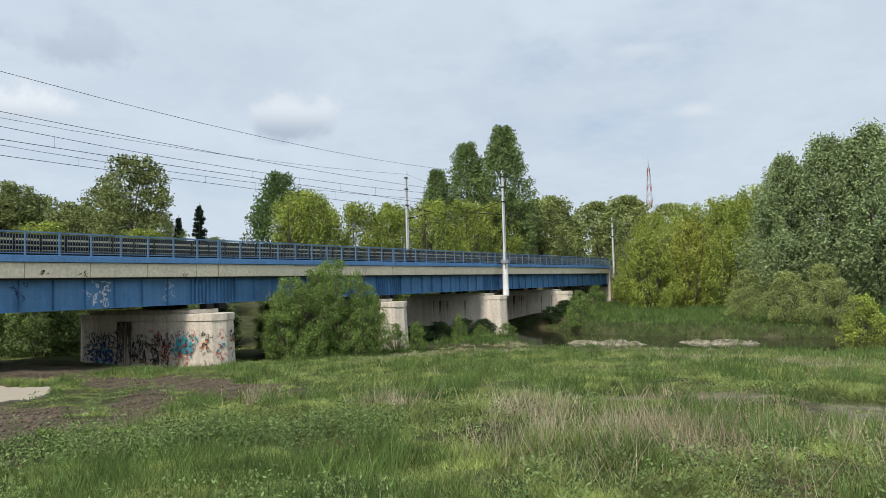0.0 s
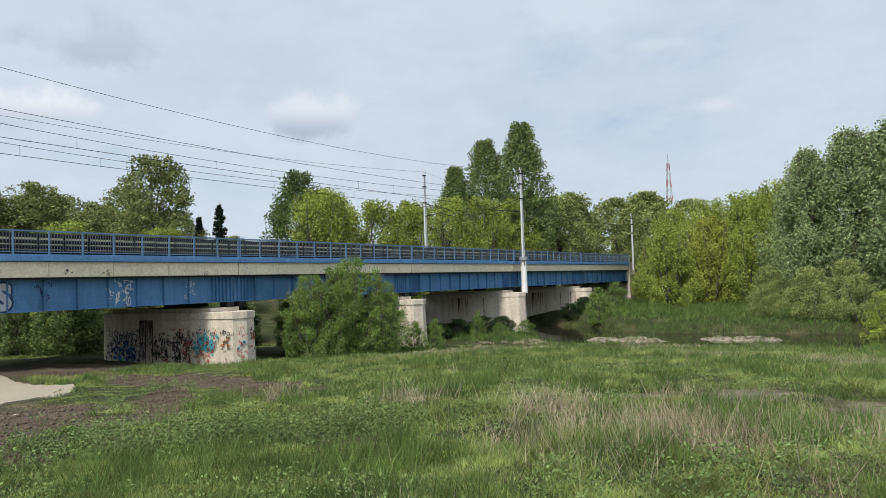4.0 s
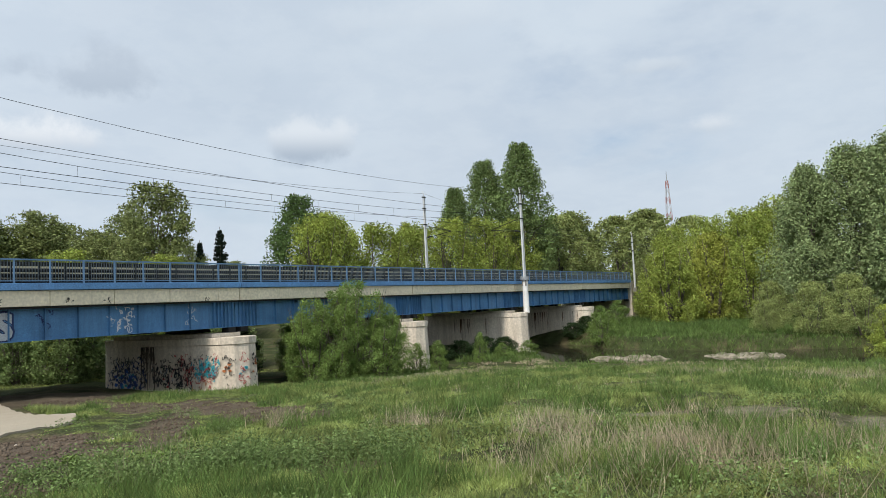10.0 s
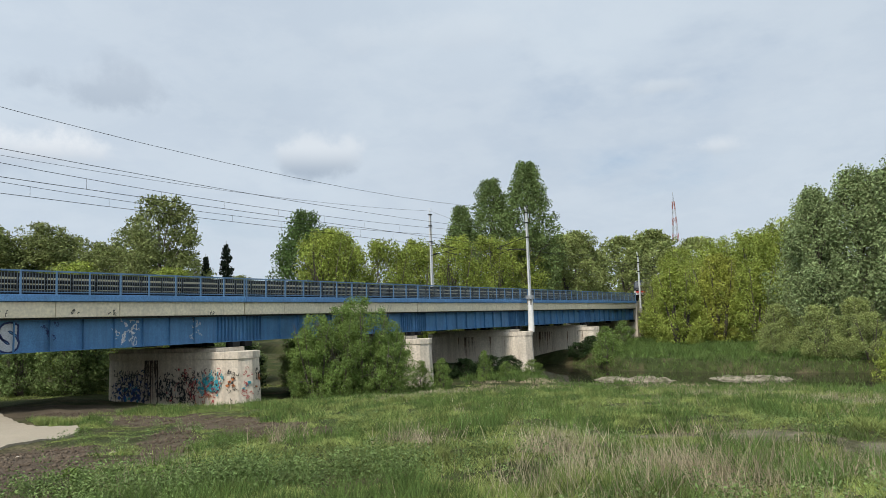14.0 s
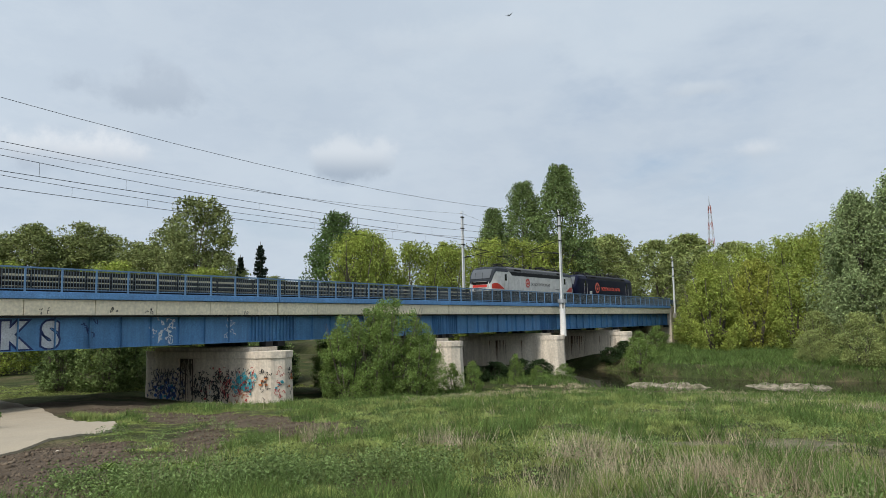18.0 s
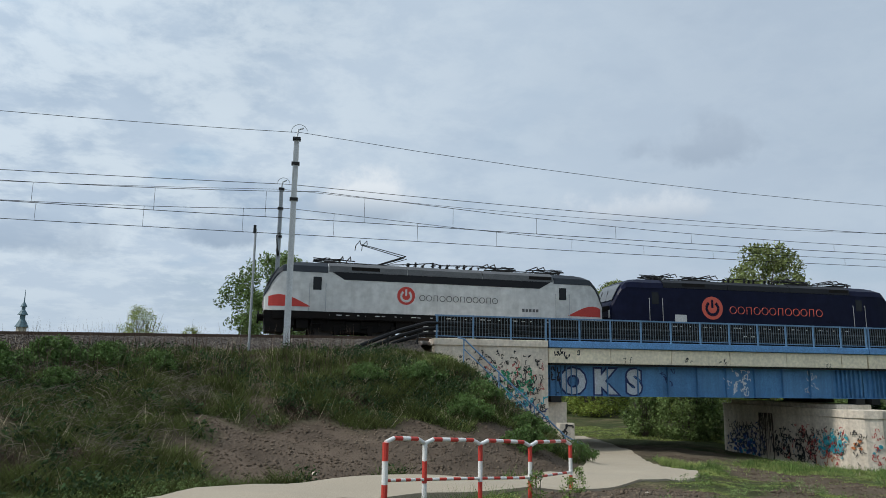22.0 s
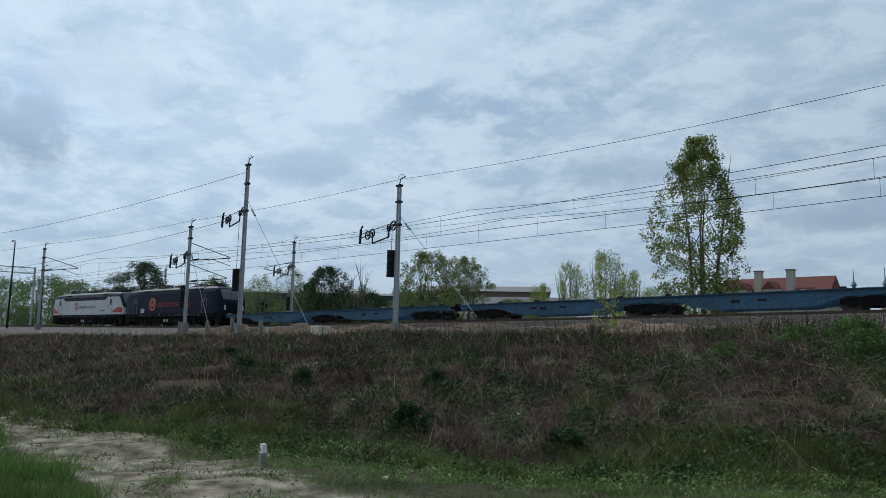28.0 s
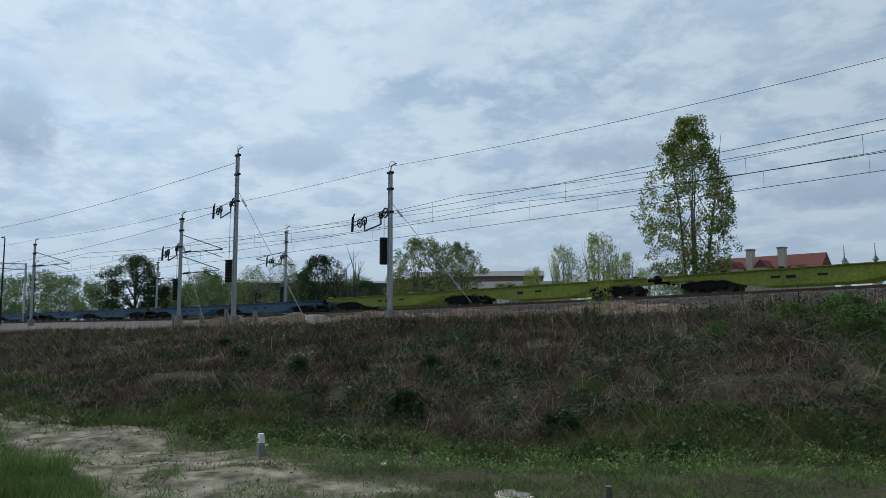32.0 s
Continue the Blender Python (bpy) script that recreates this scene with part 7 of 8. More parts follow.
def scribble(parent, o, u, n, spots, ink, seed, width=0.05, size=0.45, loops=9, proud=0.012, label=""):
    """Looping spray strokes on a plane: o the origin, u along the wall, n out of the wall; spots in metres along and up."""
    rng = np.random.default_rng(seed)
    o, u, n = Vector(o), Vector(u).normalized(), Vector(n).normalized()
    up = Vector((0, 0, 1))
    bm = bmesh.new()
    for (a, b) in spots:
        p = np.array([a, b], float)
        ang = rng.uniform(0, 6.28)
        row = []
        for k in range(loops):
            ang += rng.uniform(-1.9, 1.9)
            p = p + np.array([math.cos(ang) * 0.55 + 0.1, math.sin(ang)]) * size * rng.uniform(0.25, 0.6)
            p[1] = b + np.clip(p[1] - b, -size * 0.9, size * 0.9)
            p[0] = a + np.clip(p[0] - a, -size * 1.2, size * 1.2)
            row.append(p.copy())
        for c, d in zip(row, row[1:]):
            t = d - c
            ln = np.linalg.norm(t) + 1e-6
            w = np.array([-t[1], t[0]]) / ln * width * rng.uniform(0.35, 0.6)
            e = t / ln * width * 0.25
            quad = [c - w - e, d - w + e, d + w + e, c + w - e]
            lift = proud + rng.uniform(0, 0.004)
            bm.faces.new([bm.verts.new(o + u * float(q[0]) + up * float(q[1]) + n * lift) for q in quad])
    g = bmesh.ops.extrude_face_region(bm, geom=list(bm.faces))
    bmesh.ops.translate(bm, vec=-n * 0.006, verts=[v for v in g["geom"] if isinstance(v, bmesh.types.BMVert)])
    return stuff(part("graffiti", bm, INK[ink], parent, label))


def grid_spots(rng, n, a0, a1, b0, b1):
    return [(rng.uniform(a0, a1), rng.uniform(b0, b1)) for _ in range(n)]


def blobs(parent, o, u, n, spots, ink, r, seed, proud=0.008):
    rng = np.random.default_rng(seed)
    o, u, n = Vector(o), Vector(u).normalized(), Vector(n).normalized()
    bm = bmesh.new()
    for a, b in spots:
        ring = [(a + r * rng.uniform(0.5, 1.2) * math.cos(k * 0.628) * 1.2, b + r * rng.uniform(0.5, 1.2) * math.sin(k * 0.628)) for k in range(10)]
        bm.faces.new([bm.verts.new(o + u * x + Vector((0, 0, z)) + n * proud) for x, z in ring])
    g = bmesh.ops.extrude_face_region(bm, geom=list(bm.faces))
    bmesh.ops.translate(bm, vec=-n * 0.005, verts=[v for v in g["geom"] if isinstance(v, bmesh.types.BMVert)])
    return stuff(part("paint_patch", bm, INK[ink], parent))


def pier_graffiti():
    p = PIERS[0]
    far, near = Vector((25.31 - 0.13, 40.71, 0)), Vector((26.46 - 0.13, 31.86, 0))
    u = (near - far).normalized()
    n = Vector((-1, 0, 0)) - u * Vector((-1, 0, 0)).dot(u)
    rng = np.random.default_rng(21)
    o = far + Vector((0, 0, 0.0))
    blobs(p, o, u, n, grid_spots(rng, 18, 0.5, 2.6, 0.9, 1.9), "blue", 0.13, 1)
    blobs(p, o, u, n, grid_spots(rng, 16, 7.2, 8.6, 1.6, 2.3), "teal", 0.12, 2)
    blobs(p, o, u, n, grid_spots(rng, 10, 1.0, 2.8, 0.8, 1.8), "teal", 0.1, 3)
    blobs(p, o, u, n, grid_spots(rng, 5, 4.6, 5.2, 1.0, 1.5), "red", 0.07, 4)
    for ink, cnt, a0, a1, b0, b1, w, s, sd in (("black", 70, 4.0, 6.9, 0.7, 2.3, 0.05, 0.26, 31), ("navy", 50, 0.3, 3.4, 0.9, 2.5, 0.05, 0.25, 32), ("black", 60, 0.3, 3.5, 0.9, 2.6, 0.035, 0.22, 33), ("red", 30, 6.2, 8.8, 0.9, 2.6, 0.04, 0.22, 34), ("teal", 30, 6.9, 8.8, 1.5, 2.5, 0.05, 0.22, 35), ("black", 46, 0.4, 3.6, 1.5, 2.8, 0.03, 0.2, 1), ("black", 60, 4.1, 6.8, 1.2, 2.6, 0.04, 0.22, 2), ("black", 34, 6.4, 8.6, 1.5, 2.7, 0.03, 0.2, 3),
                                               ("navy", 26, 0.4, 3.4, 0.9, 2.1, 0.04, 0.22, 4), ("red", 26, 5.4, 8.7, 1.4, 2.7, 0.03, 0.2, 5), ("orange", 14, 6.6, 8.4, 0.8, 1.8, 0.03, 0.2, 6), ("teal", 18, 7.2, 8.7, 1.5, 2.4, 0.04, 0.2, 7), ("white", 16, 1.0, 5.8, 1.1, 2.0, 0.03, 0.2, 8)):
        scribble(p, o, u, n, grid_spots(rng, cnt, a0, a1, b0, b1), ink, sd, w, s, loops=7)
    # nose facets
    pl = pier_plan(0, 0, 0.10)
    for i, (a, b) in enumerate(((1, 2), (2, 3), (3, 4))):
        A, B = Vector((*pl[a], 0)), Vector((*pl[b], 0))
        uu = (B - A).normalized(); nn = Vector((uu.y, -uu.x, 0))
        ln = (B - A).length
        scribble(p, A, uu, nn, grid_spots(rng, 16, 0.15, ln - 0.15, 1.2, 2.7), "red" if i == 1 else "black", 40 + i, 0.03, 0.18, proud=0.03, loops=7)
        blobs(p, A, uu, nn, grid_spots(rng, 4, 0.2, ln - 0.2, 1.6, 2.4), "teal" if i == 1 else "orange", 0.09, 50 + i, proud=0.022)
    # dark run-off stain below the joint between the decks
    damp = mat("dark_damp_stain", (0.07, 0.05, 0.038), 0.9, tint=(0.16, 0.12, 0.09), amount=0.9, scale=2)
    for k in range(18):
        a, w, z0 = 3.72 + rng.normal(0, 0.34), rng.uniform(0.02, 0.08), rng.uniform(0.4, 2.8)
        zs, taper = np.linspace(3.26, z0, 9), np.linspace(1.0, 0.3, 9)
        left = [(a - w * f * rng.uniform(0.4, 1.3), z) for f, z in zip(taper, zs)]
        right = [(a + w * f * rng.uniform(0.4, 1.3), z) for f, z in zip(taper, zs)]
        bm = bmesh.new()
        bm.faces.new([bm.verts.new(o + u * float(x) + Vector((0, 0, float(z))) + n * (0.0125 + 0.0005 * k)) for x, z in left + right[::-1]])
        part("water_stain", bm, damp, p, "dark damp stain under the deck joint")


pier_graffiti()


def rust_runs():
    rust = mat("rust_run_off", (0.17, 0.095, 0.05), 0.9, tint=(0.08, 0.05, 0.035), amount=0.9, scale=2)
    for k in (1, 2, 3):
        p = PIERS[k]
        dx = SPAN * k
        far, near = Vector((25.31 - 0.1 + dx, 40.71, 0)), Vector((26.46 - 0.1 + dx, 31.86, 0))
        u = (near - far).normalized()
        n = Vector((-1, 0, 0)) - u * Vector((-1, 0, 0)).dot(u)
        rng = np.random.default_rng(300 + k)
        for j in range(17):
            a = rng.normal(3.7, 0.5) if j < 11 else rng.uniform(0.6, 8.6)
            w, z0 = rng.uniform(0.012, 0.055), rng.uniform(0.7, 2.4)
            zs = np.linspace(3.26, z0, 8)
            taper = np.linspace(1.0, 0.25, 8)
            left = [(a - w * f * rng.uniform(0.5, 1.2), z) for f, z in zip(taper, zs)]
            right = [(a + w * f * rng.uniform(0.5, 1.2), z) for f, z in zip(taper, zs)]
            bm = bmesh.new()
            bm.faces.new([bm.verts.new(far + u * float(x) + Vector((0, 0, float(z))) + n * (0.022 + 0.0006 * j)) for x, z in left + right[::-1]])
            part("rust_stain", bm, rust, p, "rusty run-off stain")


rust_runs()


def wall_graffiti():
    ab = [o for o in scene.objects if o.name.startswith("bridge_abutment")][0]
    rng = np.random.default_rng(8)
    o, u, n = (5.85, Y_FACE + 0.06, 0), (1, 0, 0), (0, -1, 0)
    for ink, cnt, a0, a1, b0, b1, w, s, sd in (("black", 110, 0.9, 5.0, 4.6, 6.2, 0.028, 0.15, 1), ("black", 80, 2.6, 5.2, 3.0, 5.0, 0.03, 0.16, 11), ("green", 60, 2.0, 4.6, 4.2, 5.4, 0.05, 0.18, 2), ("teal", 50, 3.0, 5.2, 3.0, 4.6, 0.05, 0.2, 3), ("red", 24, 2.4, 5.1, 4.2, 5.8, 0.025, 0.2, 4), ("black", 40, 2.8, 5.2, 3.0, 5.0, 0.035, 0.22, 5), ("navy", 26, 4.0, 5.2, 2.4, 3.8, 0.04, 0.22, 6)):
        scribble(ab, o, u, n, grid_spots(rng, cnt, a0, a1, b0, b1), ink, 60 + sd, w, s)
    stub = [q for q in scene.objects if q.name.startswith("wing_stub")][0]
    scribble(stub, (11.55, 31.8, 0), u, n, grid_spots(rng, 6, 0.1, 0.6, 1.6, 2.8), "black", 71, 0.06, 0.3)
    spans = [q for q in scene.objects if q.name.startswith("bridge_span")]
    gy = Y_FACE + 0.65 - 0.012
    sp = spans[0]
    o = (0, gy, 0)
    # three large outlined letters
    zc, hh = 4.87, 0.60

    def letter(ch, x, ink, grow, proud):
        cu = bpy.data.curves.new("letter", "FONT")
        cu.body, cu.size, cu.align_x, cu.extrude, cu.offset, cu.resolution_u = ch, 1.5, "CENTER", 0.004, grow, 3
        ob = bpy.data.objects.new("letter", cu)
        me = bpy.data.meshes.new_from_object(ob)
        bpy.data.objects.remove(ob)
        me.materials.append(INK[ink])
        g = new("graffiti_letter", me)
        g.parent = sp
        g.matrix_basis = pose(x, gy - proud, zc - 0.5, 90, 0, 0)

    for ch, x in (("O", 12.65 - X_ABUT), ("K", 14.2 - X_ABUT), ("S", 15.75 - X_ABUT)):
        letter(ch, x, "navy", 0.17, 0.010)
        letter(ch, x, "silver", 0.085, 0.022)
    rng = np.random.default_rng(9)
    scribble(sp, o, u, n, grid_spots(rng, 12, 0.2, 1.1, 4.4, 5.5), "black", 80, 0.06, 0.35)
    scribble(sp, o, u, n, grid_spots(rng, 5, 5.6, 6.6, 4.6, 5.3), "navy", 81, 0.035, 0.3)
    scribble(sp, o, u, n, grid_spots(rng, 22, 9.75, 10.65, 4.5, 5.5), "white", 82, 0.035, 0.26)
    scribble(sp, o, u, n, grid_spots(rng, 4, 9.3, 9.5, 4.6, 5.3), "white", 83, 0.03, 0.22)
    scribble(sp, o, u, n, grid_spots(rng, 9, 13.9, 14.3, 4.5, 5.5), "silver", 84, 0.03, 0.25)
    scribble(sp, (0, Y_FACE + 0.16, 0), u, n, grid_spots(rng, 8, 0.1, 1.5, 5.85, 6.25), "black", 85, 0.045, 0.18)
    for a, c in ((3.6, 0.6), (6.9, 0.8), (8.9, 0.9), (14.5, 0.7)):
        scribble(sp, (0, Y_FACE + 0.16, 0), u, n, grid_spots(rng, 4, a, a + c, 5.8, 6.0), "black", 86 + int(a), 0.02, 0.14)


wall_graffiti()


# ---------------------------------------------------------------- grass, weeds and brush
GRASS_LUSH = mat("dark_lush_grass_blades", (0.16, 0.235, 0.065), 0.7, spec=0.1, tint=(0.07, 0.12, 0.035), scale=0.8, amount=0.9, fine=1.5, bump=0, island=0.45, sheen_through=0.25)


def paved_mask(x, y):
    return near_line(x, y, PAVED_LINE, 1.75, 0.0)


def wedge(rng, n, r0, r1, a0, a1, power):
    """Places on the ground seen from the standpoint: angle right of +Y, distance."""
    a = np.radians(rng.uniform(a0, a1, n))
    r = r0 + (r1 - r0) * rng.uniform(0, 1, n) ** power
    return r * np.sin(a), r * np.cos(a), r


def blades(name, x, y, h, w, lean, rng, material, label, category, z=None):
    n = len(x)
    z = ground_z(x, y) - 0.015 if z is None else z
    a = rng.uniform(0, 2 * np.pi, n)
    b = rng.uniform(0, 2 * np.pi, n)
    dx, dy = np.cos(a) * w / 2, np.sin(a) * w / 2
    l = lean * h * rng.uniform(0.2, 1.0, n)
    v = np.stack([np.stack([x - dx, y - dy, z], 1), np.stack([x + dx, y + dy, z], 1), np.stack([x + l * np.cos(b), y + l * np.sin(b), z + h], 1)], 1).reshape(-1, 3)
    tagged(new(name, tri_mesh(name, v, np.arange(3 * n).reshape(-1, 3), material)), label, category, kind="stuff")


def patchy(x, y, s, o):
    return 0.5 + 0.25 * np.sin(x * s + 1.7 * np.sin(y * s * 0.8 + o)) + 0.25 * np.sin(y * s * 1.3 + 2.1 * np.sin(x * s * 0.6 + 2 * o))


STRAW_SPOTS = [((8.6, 3.4), 0.9), ((8.4, 1.6), 1.0), ((9.4, 2.4), 0.8), ((10.2, 4.9), 0.5), ((10.2, 10.7), 0.3), ((10.5, 7.9), 0.3), ((6.2, 9.0), 0.4), ((31, 22), 1.7), ((36, 20.5), 1.8), ((42, 22), 2.1), ((44, 25), 2.0), ((49, 25.5), 2.0), ((53, 24.5), 1.6), ((38, 24.5), 2.0), ((24, 18), 0.9), ((30, 7), 1.3), ((46, 14), 2.0), ((48, 8), 2.2), ((38, 12), 1.4), ((26, 2), 1.6)]


def grow():
    rng = np.random.default_rng(31)
    x, y, r = wedge(rng, 1150000, 3.2, 62, 8, 98, 1.5)
    bank, soil, sand, z = cover_masks(x, y)
    tuft = patchy(x, y, 4.3, 0.3) * 0.55 + patchy(x, y, 1.7, 1.9) * 0.45
    keep = (rng.uniform(0, 1, len(x)) < 0.16 + 2.2 * np.clip(tuft - 0.34, 0, 1)) & ~((x > 47) & (z < 0.35)) & (rng.uniform(0, 1, len(x)) > np.clip(soil * 1.05 + sand * 1.1 + bank, 0, 1)) & (paved_mask(x, y) < 0.3) & (z > 0.05) & (y < 34 + 30 * (x > 16)) & ~((y > 29.5) & (y < 43.5) & (x > 11))
    short = (near_line(x, y, [(7.4, 14.2), (9.2, 14.6), (12, 17), (16, 21)], 2.6) > 0.5) | (near_line(x, y, [(13.6, 5.4), (14.0, 3.4), (13.4, 1.4), (12.4, -1)], 0.9, 0.6) > 0.5)
    x, y, r, z, short, tuft = x[keep], y[keep], r[keep], z[keep], short[keep], tuft[keep]
    tall = 0.2 + 0.75 * patchy(x, y, 0.9, 0.4) ** 2 + 1.3 * np.clip(tuft - 0.35, 0, 1)
    h = (0.08 + 0.003 * np.minimum(r, 30) + 0.09 * rng.uniform(0, 1, len(x))) * tall * np.where(short, 0.3, 1) * np.where(r > 42, 0.7, 1)
    w = 0.005 + 0.0010 * r
    blades("meadow_grass", x, y, h * 0.8, w, 1.5, rng, GRASS_GREEN, "lush uneven green meadow grass", "grass", z - 0.01)
    # dry straw tussocks
    xs, ys = [], []
    for (cx, cy), s in STRAW_SPOTS:
        n = int(2200 * s ** 1.3)
        gx, gy2 = rng.normal(cx, s * 0.9, n), rng.normal(cy, s * 0.8, n)
        ok = patchy(gx, gy2, 2.6, 0.8) * 0.6 + patchy(gx, gy2, 6.0, 0.3) * 0.4 > 0.42
        xs.append(gx[ok]); ys.append(gy2[ok])
    x2, y2, r2 = wedge(rng, 60000, 4, 58, 12, 98, 1.3)
    pick = patchy(x2, y2, 0.7, 2.2) > 0.90
    x, y = np.concatenate(xs + [x2[pick]]), np.concatenate(ys + [y2[pick]])
    _, soil, _, z = cover_masks(x, y)
    keep = (soil < 0.4) & (paved_mask(x, y) < 0.2) & (z > 0.1) & ~((y > 29.5) & (x > 11))
    x, y, z = x[keep], y[keep], z[keep]
    r = np.hypot(x, y)
    blades("dry_straw", x, y, (0.10 + 0.46 * rng.uniform(0, 1, len(x)) ** 2.0) * np.clip(1.15 - r * 0.018, 0.5, 1.1), 0.003 + 0.0007 * r, 0.8, rng, GRASS_DRY, "pale dry straw tussocks in the meadow", "dry grass", z - 0.01)
    # tussocks of long grass
    cx, cy, cr = wedge(rng, 9000, 3.6, 56, 10, 98, 1.15)
    pick = patchy(cx, cy, 0.6, 1.4) * 0.5 + patchy(cx, cy, 1.9, 0.2) * 0.5 > 0.5
    cx, cy, cr = cx[pick], cy[pick], cr[pick]
    size = rng.uniform(0.5, 1.3, len(cx))
    i = np.repeat(np.arange(len(cx)), 34)
    x, y = cx[i] + rng.normal(0, 0.10, len(i)) * size[i] * (1 + 0.02 * cr[i]), cy[i] + rng.normal(0, 0.10, len(i)) * size[i] * (1 + 0.02 * cr[i])
    _, soil, sand, z = cover_masks(x, y)
    keep = (soil + sand < 0.3) & (paved_mask(x, y) < 0.2) & (z > 0.1) & ~((y > 29.5) & (x > 11)) & (near_line(x, y, [(7.4, 14.2), (9.2, 14.6), (12, 17), (16, 21)], 2.6) < 0.5)
    x, y, z, q = x[keep], y[keep], z[keep], size[i][keep]
    blades("grass_tussocks", x, y, q * (0.12 + 0.26 * rng.uniform(0, 1, len(x))), 0.004 + 0.0008 * np.hypot(x, y), 0.9, rng, GRASS_LUSH, "dark green tussocks of long meadow grass", "grass", z - 0.01)
    # broad-leaved weeds
    x, y, r = wedge(rng, 4200, 3.8, 46, 15, 97, 1.1)
    _, soil, sand, z = cover_masks(x, y)
    keep = (soil + sand < 0.4) & (paved_mask(x, y) < 0.2) & (z > 0.2) & ~((y > 29.5) & (x > 11))
    keep &= patchy(x, y, 0.9, 1.1) > 0.5
    c = np.stack([x, y, z + 0.08], 1)[keep]
    # a bed of nettles below the soil heap
    q = rng.uniform(0, 1, 400)
    nx_, ny_ = np.interp(q, [0, 0.4, 0.75, 1], [5.6, 6.0, 7.0, 8.6]) + rng.normal(0, 0.55, 400), np.interp(q, [0, 0.4, 0.75, 1], [10.2, 8.6, 7.2, 6.4]) + rng.normal(0, 0.5, 400)
    c = np.concatenate([c, np.stack([nx_, ny_, ground_z(nx_, ny_) + rng.uniform(0.04, 0.24, 400)], 1)])
    v, f = leaf_cloud(c, 0.021, 62, 0.17, rng, flat=0.3)
    tagged(new("meadow_weeds", tri_mesh("meadow_weeds", v, f, LEAF_POPLAR)), "broad-leaved green weeds scattered over the meadow", "weeds", kind="stuff")
    # tall edge grass by the river and under the far bank
    n = 110000
    x = rng.uniform(50, 96, n); y = rng.uniform(-8, 32, n)
    z = ground_z(x, y)
    keep = (z > -0.3) & ((x > 60.5) | (z > 0.45) | (y > 26) | (rng.uniform(0, 1, n) < 0.22)) & (rng.uniform(0, 1, n) < 0.3 + 0.9 * patchy(x, y, 0.8, 0.6))
    blades("river_grass", x[keep], y[keep], (0.18 + 0.4 * rng.uniform(0, 1, keep.sum())) * (0.5 + patchy(x[keep], y[keep], 1.1, 0.3)), np.full(keep.sum(), 0.06), 1.2, rng, GRASS_LUSH, "tall green grass on the river banks", "grass", z[keep] - 0.02)


